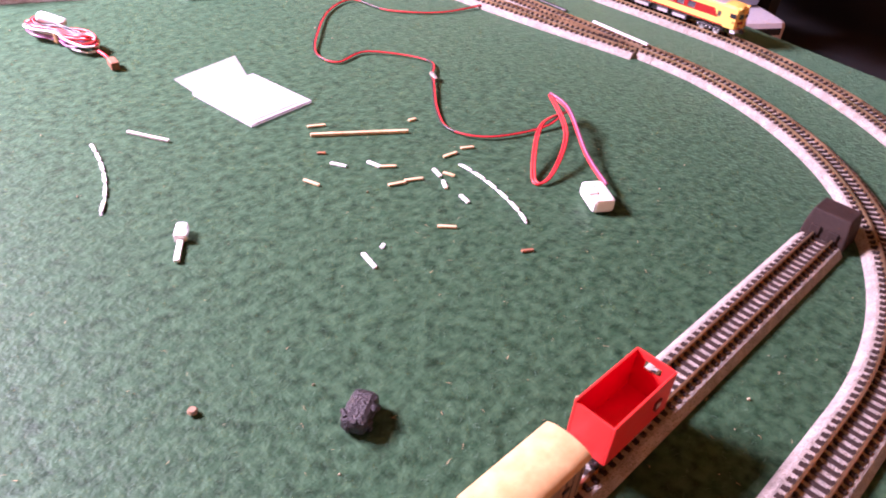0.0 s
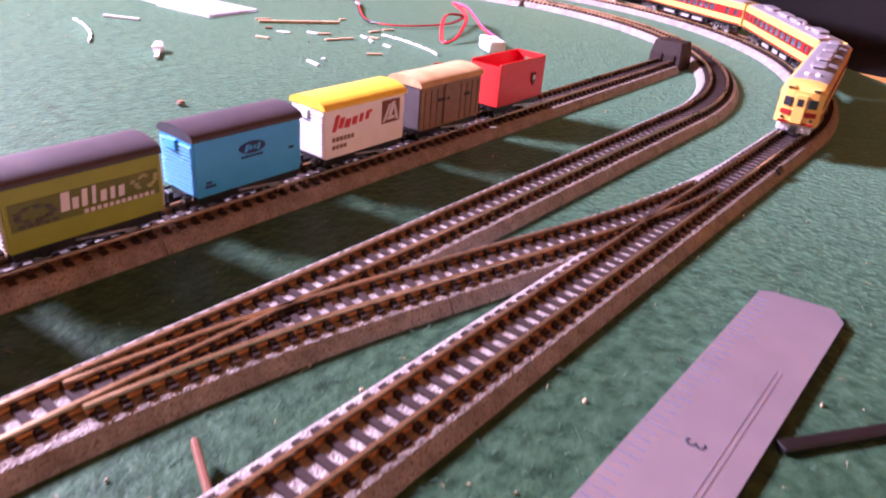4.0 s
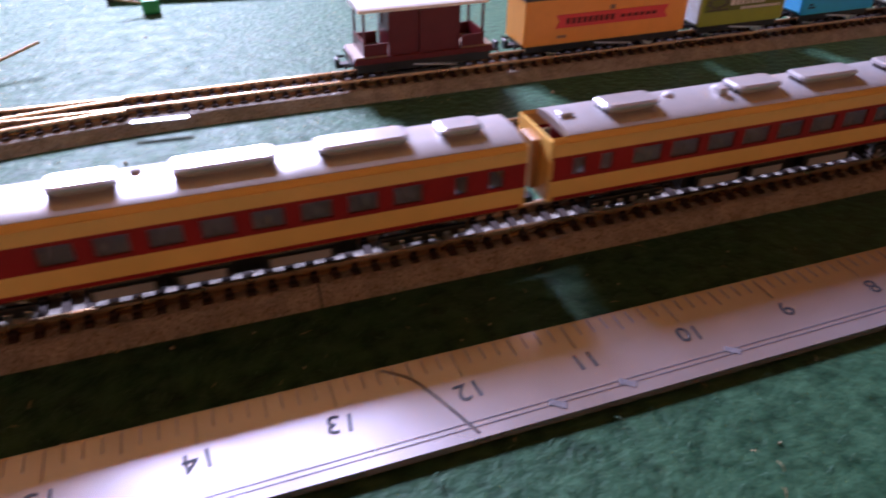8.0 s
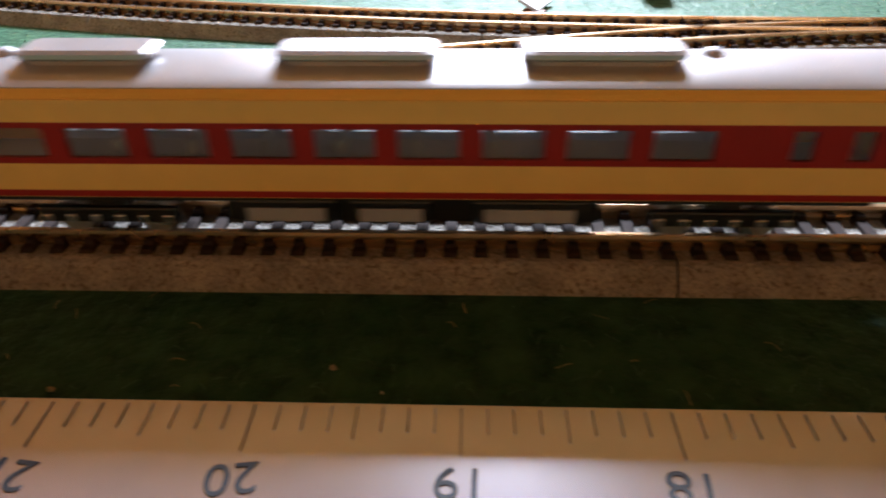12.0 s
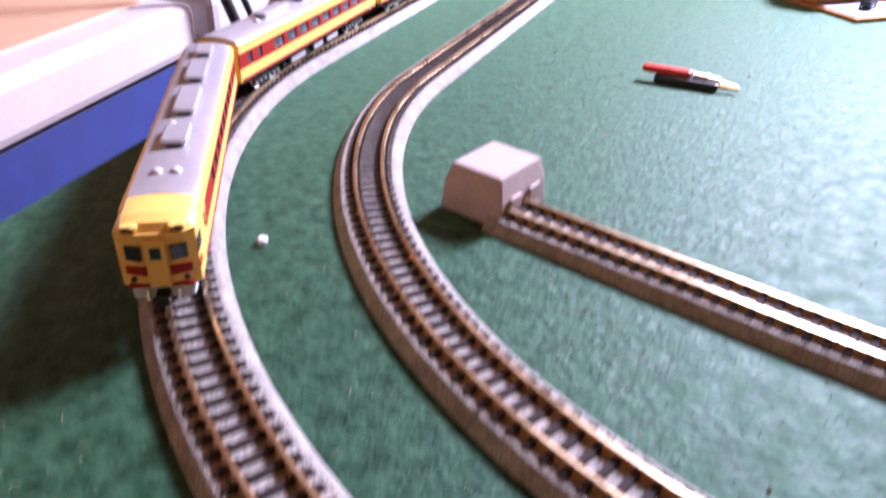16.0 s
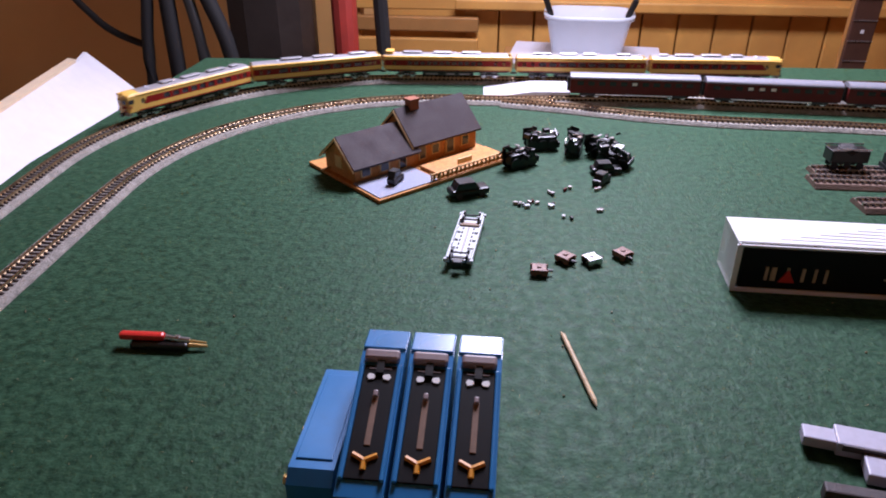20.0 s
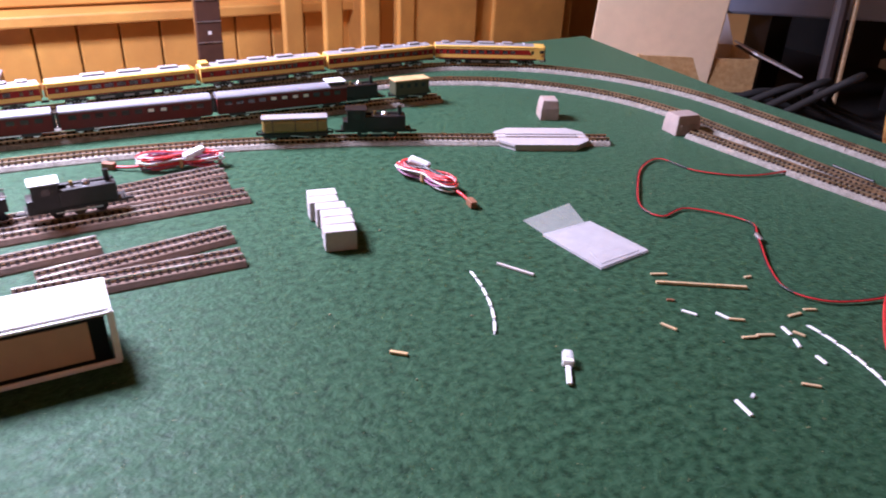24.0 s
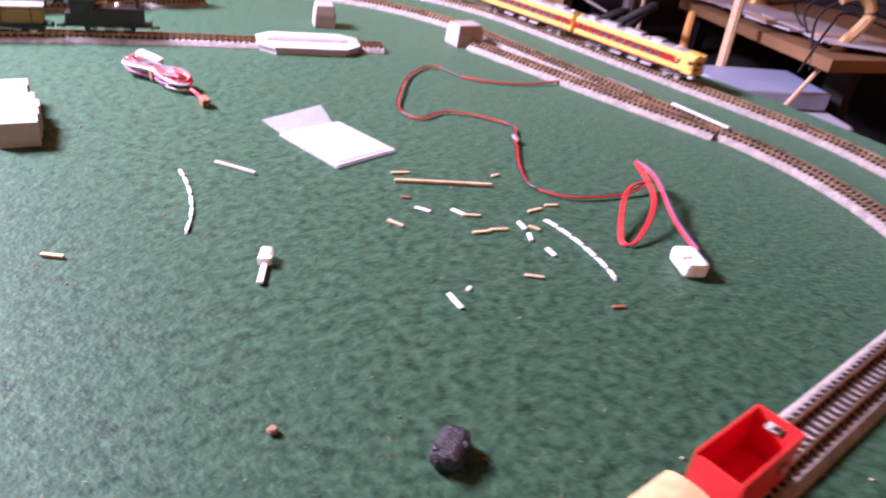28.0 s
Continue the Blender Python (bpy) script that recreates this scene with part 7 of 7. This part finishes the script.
part("canopy", Geo().cyl((0.0, 0, 0.30), (-0.030, 0.08, 1.20), 0.020, 12, 0.026), M["redrod"], rr)
part("shaft", Geo().cyl((0.012, 0, 0.0), (0.0, 0, 0.30), 0.006, 8), M["metal"], rr)
bs = thing("black_stick", pose(-0.315, 1.36, FLOOR_Z), "black walking stick leaning on the wall", "stick")
part("shaft", Geo().cyl((0.03, 0, 0.0), (-0.035, 0.06, 1.30), 0.013, 10), M["dark"], bs)

# right: card panel, screen, dark bench and shelf with papers, sticks and boxes
solid("card_panel", Geo().box(0, 0, 0, 0.205, 0.012, 0.62, bev=0.002), M["card"], "large cream card panel standing beside the layout", "card panel", m=pose(1.155, 1.005, -0.060 + 0.29, 4, 3, -38))
bench = thing("dark_bench", pose(1.52, 0.55, FLOOR_Z), "dark cluttered bench beside the layout", "bench")
part("bench_top", Geo().box(0.05, 0.10, 0.60, 0.76, 1.50, 0.03, bev=0.005), M["dark"], bench)
for y in (-0.55, 0.75):
    part("bench_side", Geo().box(0.05, y, 0.30, 0.70, 0.03, 0.58), M["dark"], bench)
part("back_panel", Geo().box(0.42, 0.10, 1.0, 0.03, 1.50, 0.90), M["dark"], bench)
# raised shelf whose front edge runs aslant, carried on dark brackets
shelf2 = thing("raised_shelf", pose(0, 0, 0), "brown wooden shelf board lying aslant over the bench", "shelf")
SH = [(1.615, 0.905, -0.055), (1.180, 0.430, 0.008), (1.62, 0.26, 0.010), (1.88, 0.90, -0.050)]
part("board", Geo().add(SH + [(x, y, z - 0.014) for x, y, z in SH], [(0, 1, 2, 3), (7, 6, 5, 4), (0, 4, 5, 1), (1, 5, 6, 2), (2, 6, 7, 3), (3, 7, 4, 0)]), M["shelfbrown"], shelf2)
for x, y, z in ((1.62, 0.86, -0.064), (1.34, 0.47, -0.010), (1.72, 0.50, -0.030)):
    part("bracket", Geo().box(x, y, (z - 0.145) / 2 - 0.002, 0.03, 0.03, z + 0.145 - 0.012), M["dark"], shelf2)
mon = thing("blue_screen", pose(1.50, 1.05, -0.145), "blue-grey flat screen on a dark bench", "screen")
part("casing", Geo().box(0, 0, 0.30, 0.44, 0.03, 0.30, rz=-35, bev=0.006), M["bluegrey"], mon)
part("bezel_line", Geo().box(-0.002, -0.016, 0.262, 0.42, 0.004, 0.004, rz=-35), M["dark"], mon)
part("foot", Geo().box(0.01, 0.03, 0.08, 0.06, 0.05, 0.17), M["black"], mon)
arm = thing("bench_lamp", pose(1.405, 0.865, -0.145), "dark metal lamp arm clamped to the bench", "lamp")
part("arm", Geo().cyl((0, 0, 0.01), (0.055, 0.055, 0.36), 0.012, 10), M["greydark"], arm)
part("arm", Geo().cyl((0.02, -0.012, 0.01), (0.075, 0.043, 0.36), 0.005, 8), M["wood"], arm)
part("head", Geo().box(0.06, 0.06, 0.37, 0.07, 0.05, 0.035, bev=0.008), M["pale"], arm)
part("clamp", Geo().box(0, 0, 0.012, 0.06, 0.05, 0.03, bev=0.004), M["black"], arm)
rnd = random.Random(4)
for k in range(12):
    u = (k + 0.5) / 12
    solid("paper_sheet", Geo().box(0, 0, 0, rnd.uniform(0.12, 0.18), rnd.uniform(0.09, 0.12), 0.002), (M["platelight"], M["tanlabel"], M["plategrey"])[k % 3], "loose paper sheet on the cluttered shelf", "paper", "loose papers", m=pose(1.285 + 0.36 * u + rnd.uniform(0.0, 0.03), 0.46 + 0.40 * u, 0.0100 - 0.0560 * u + 0.0022 * (k % 3), 0, 0, 47 + rnd.uniform(-9, 9)) @ pose(0, 0, 0, 0, 5.2, 0))
cb = thing("small_carton", pose(1.690, 0.900, -0.050), "tan card carton with a red corner on the shelf", "carton")
part("carton_body", Geo().box(0, 0, 0.034, 0.075, 0.05, 0.066, rz=-40, bev=0.002), M["tan"], cb)
part("red_label", Geo().box(0.012, -0.034, 0.052, 0.022, 0.012, 0.022, rz=-40), M["red"], cb)
jar = thing("glass_jar", pose(1.700, 0.800, -0.046), "small glass bottle with shiny top on the shelf", "bottle")
part("glass_body", Geo().cyl((0, 0, 0), (0, 0, 0.055), 0.022, 14, 0.016), M["brass"], jar)
part("stopper", Geo().cyl((0, 0, 0.055), (0, 0, 0.095), 0.010, 12), M["metal"], jar)
solid("wooden_stick", Geo().cyl((1.245, 0.588, -0.144), (1.345, 0.650, 0.28), 0.007, 8), M["wood"], "long thin wooden stick leaning on the bench", "stick", "leaning sticks")
knob = thing("knobbly_stick", pose(0, 0, 0), "short dark stick with a knobbly tan handle", "handle")
part("shaft", Geo().cyl((1.215, 0.490, -0.095), (1.262, 0.470, -0.018), 0.0030, 8), M["wood"], knob)
part("grip", Geo().tube(curve_points([(1.262, 0.470, -0.018), (1.275, 0.462, 0.010), (1.290, 0.450, 0.045), (1.276, 0.462, 0.068), (1.258, 0.476, 0.060)], 6), 0.0070, 8), M["tan"], knob)
part("tip", Geo().cyl((1.211, 0.492, -0.102), (1.216, 0.4896, -0.094), 0.0052, 8), M["black"], knob)
solid("curved_horn", Geo().tube(curve_points([(1.335, 0.690, -0.145), (1.325, 0.695, -0.10), (1.345, 0.712, -0.06), (1.372, 0.728, -0.025)], 6), 0.0065, 8), M["pine"], "curved pale wooden offcut standing on the bench", "offcut")
solid("wooden_slip", Geo().box(0, 0, 0, 0.13, 0.02, 0.012, bev=0.002), M["pine"], "tan wooden slip lying on the bench", "offcut", m=pose(1.36, 0.655, -0.139, 0, 0, -38))
solid("blue_folder", Geo().box(0, 0, 0, 0.15, 0.10, 0.022, bev=0.003), M["bluegrey"], "blue book lying on a pale packet", "book", m=pose(1.245, 0.535, -0.064, 0, 0, -30))
pk = thing("pale_packet", pose(1.215, 0.500, -0.111, 0, 0, -30), "pale blue-white wrapped packet under a blue book", "packet")
part("wrapped_body", Geo().box(0, 0, 0, 0.19, 0.11, 0.068, bev=0.008), M["platelight"], pk)
part("dark_band", Geo().box(0, -0.0555, 0.022, 0.17, 0.003, 0.008), M["dark"], pk)
solid("black_tub", Geo().box(0, 0, 0, 0.34, 0.34, 0.62, bev=0.02), M["dark"], "large black box beside the layout edge", "box", m=pose(1.33, 0.20, FLOOR_Z + 0.31 + 0.0, 0, 0, 42))
for k in range(5):
    wire("bench_cable", [(1.12 + 0.02 * k, 0.98 - 0.03 * k, -0.135), (1.22, 0.90 - 0.05 * k, -0.08 + 0.02 * k), (1.32 + 0.02 * k, 0.84, -0.10), (1.42, 0.80 - 0.06 * k, -0.135)], 0.006, "dark", "tangled black cable on the dark bench", "cable")
for k in range(4):
    wire("bench_cable", [(1.20 + 0.03 * k, 0.47, -0.02), (1.24 + 0.03 * k, 0.47 + 0.03 * k, 0.03), (1.30, 0.48, 0.04 + 0.012 * k), (1.40, 0.46 - 0.03 * k, 0.02)], 0.0016, "dark", "black cable looped over the shelf", "cable")
crt = thing("open_carton", pose(1.245, 1.030, -0.145, 0, 0, -30), "open tan carton with pale flaps on the bench", "carton")
part("side", Geo().box(0, -0.060, 0.055, 0.20, 0.004, 0.11), M["tan"], crt)
part("side", Geo().box(0, 0.060, 0.055, 0.20, 0.004, 0.11), M["card"], crt)
for sx in (-1, 1):
    part("side", Geo().box(sx * 0.098, 0, 0.055, 0.004, 0.116, 0.11), M["tan"], crt)
part("flap", Geo().box(0.0, 0.100, 0.135, 0.20, 0.100, 0.003, rx=35), M["paper"], crt, "pale open flap")
part("flap", Geo().box(0.140, 0, 0.100, 0.09, 0.115, 0.003, ry=22), M["paper"], crt, "pale open flap")


def nose(t):
    """A smooth run through RUN (cubic through the neighbours' slopes)."""
    T, S = [r[0] for r in RUN], [r[1] for r in RUN]
    k = max(0, min(len(T) - 2, next((i for i in range(len(T) - 1) if t <= T[i + 1]), len(T) - 2)))
    sl = lambda i: (S[min(i + 1, len(S) - 1)] - S[max(i - 1, 0)]) / (T[min(i + 1, len(T) - 1)] - T[max(i - 1, 0)])
    h, u = T[k + 1] - T[k], (t - T[k]) / (T[k + 1] - T[k])
    return (2 * u ** 3 - 3 * u ** 2 + 1) * S[k] + (u ** 3 - 2 * u ** 2 + u) * h * sl(k) + (3 * u ** 2 - 2 * u ** 3) * S[k + 1] + (u ** 3 - u ** 2) * h * sl(k + 1)


def motions():
    for i, car in enumerate(CARS):
        rows = []
        for k in range(0, 141):
            t = k * 0.2
            c = nose(t) - CAR_L / 2 - i * PITCH
            (xa, ya), (xb, yb) = MAIN.point(c + BOG), MAIN.point(c - BOG)
            h = math.atan2(ya - yb, xa - xb) + (math.pi if i == 4 else 0.0)
            rows.append((t, pose((xa + xb) / 2, (ya + yb) / 2, RAIL_TOP - 0.0002, 0, 0, math.degrees(h))))
        walk(car, rows)


motions()
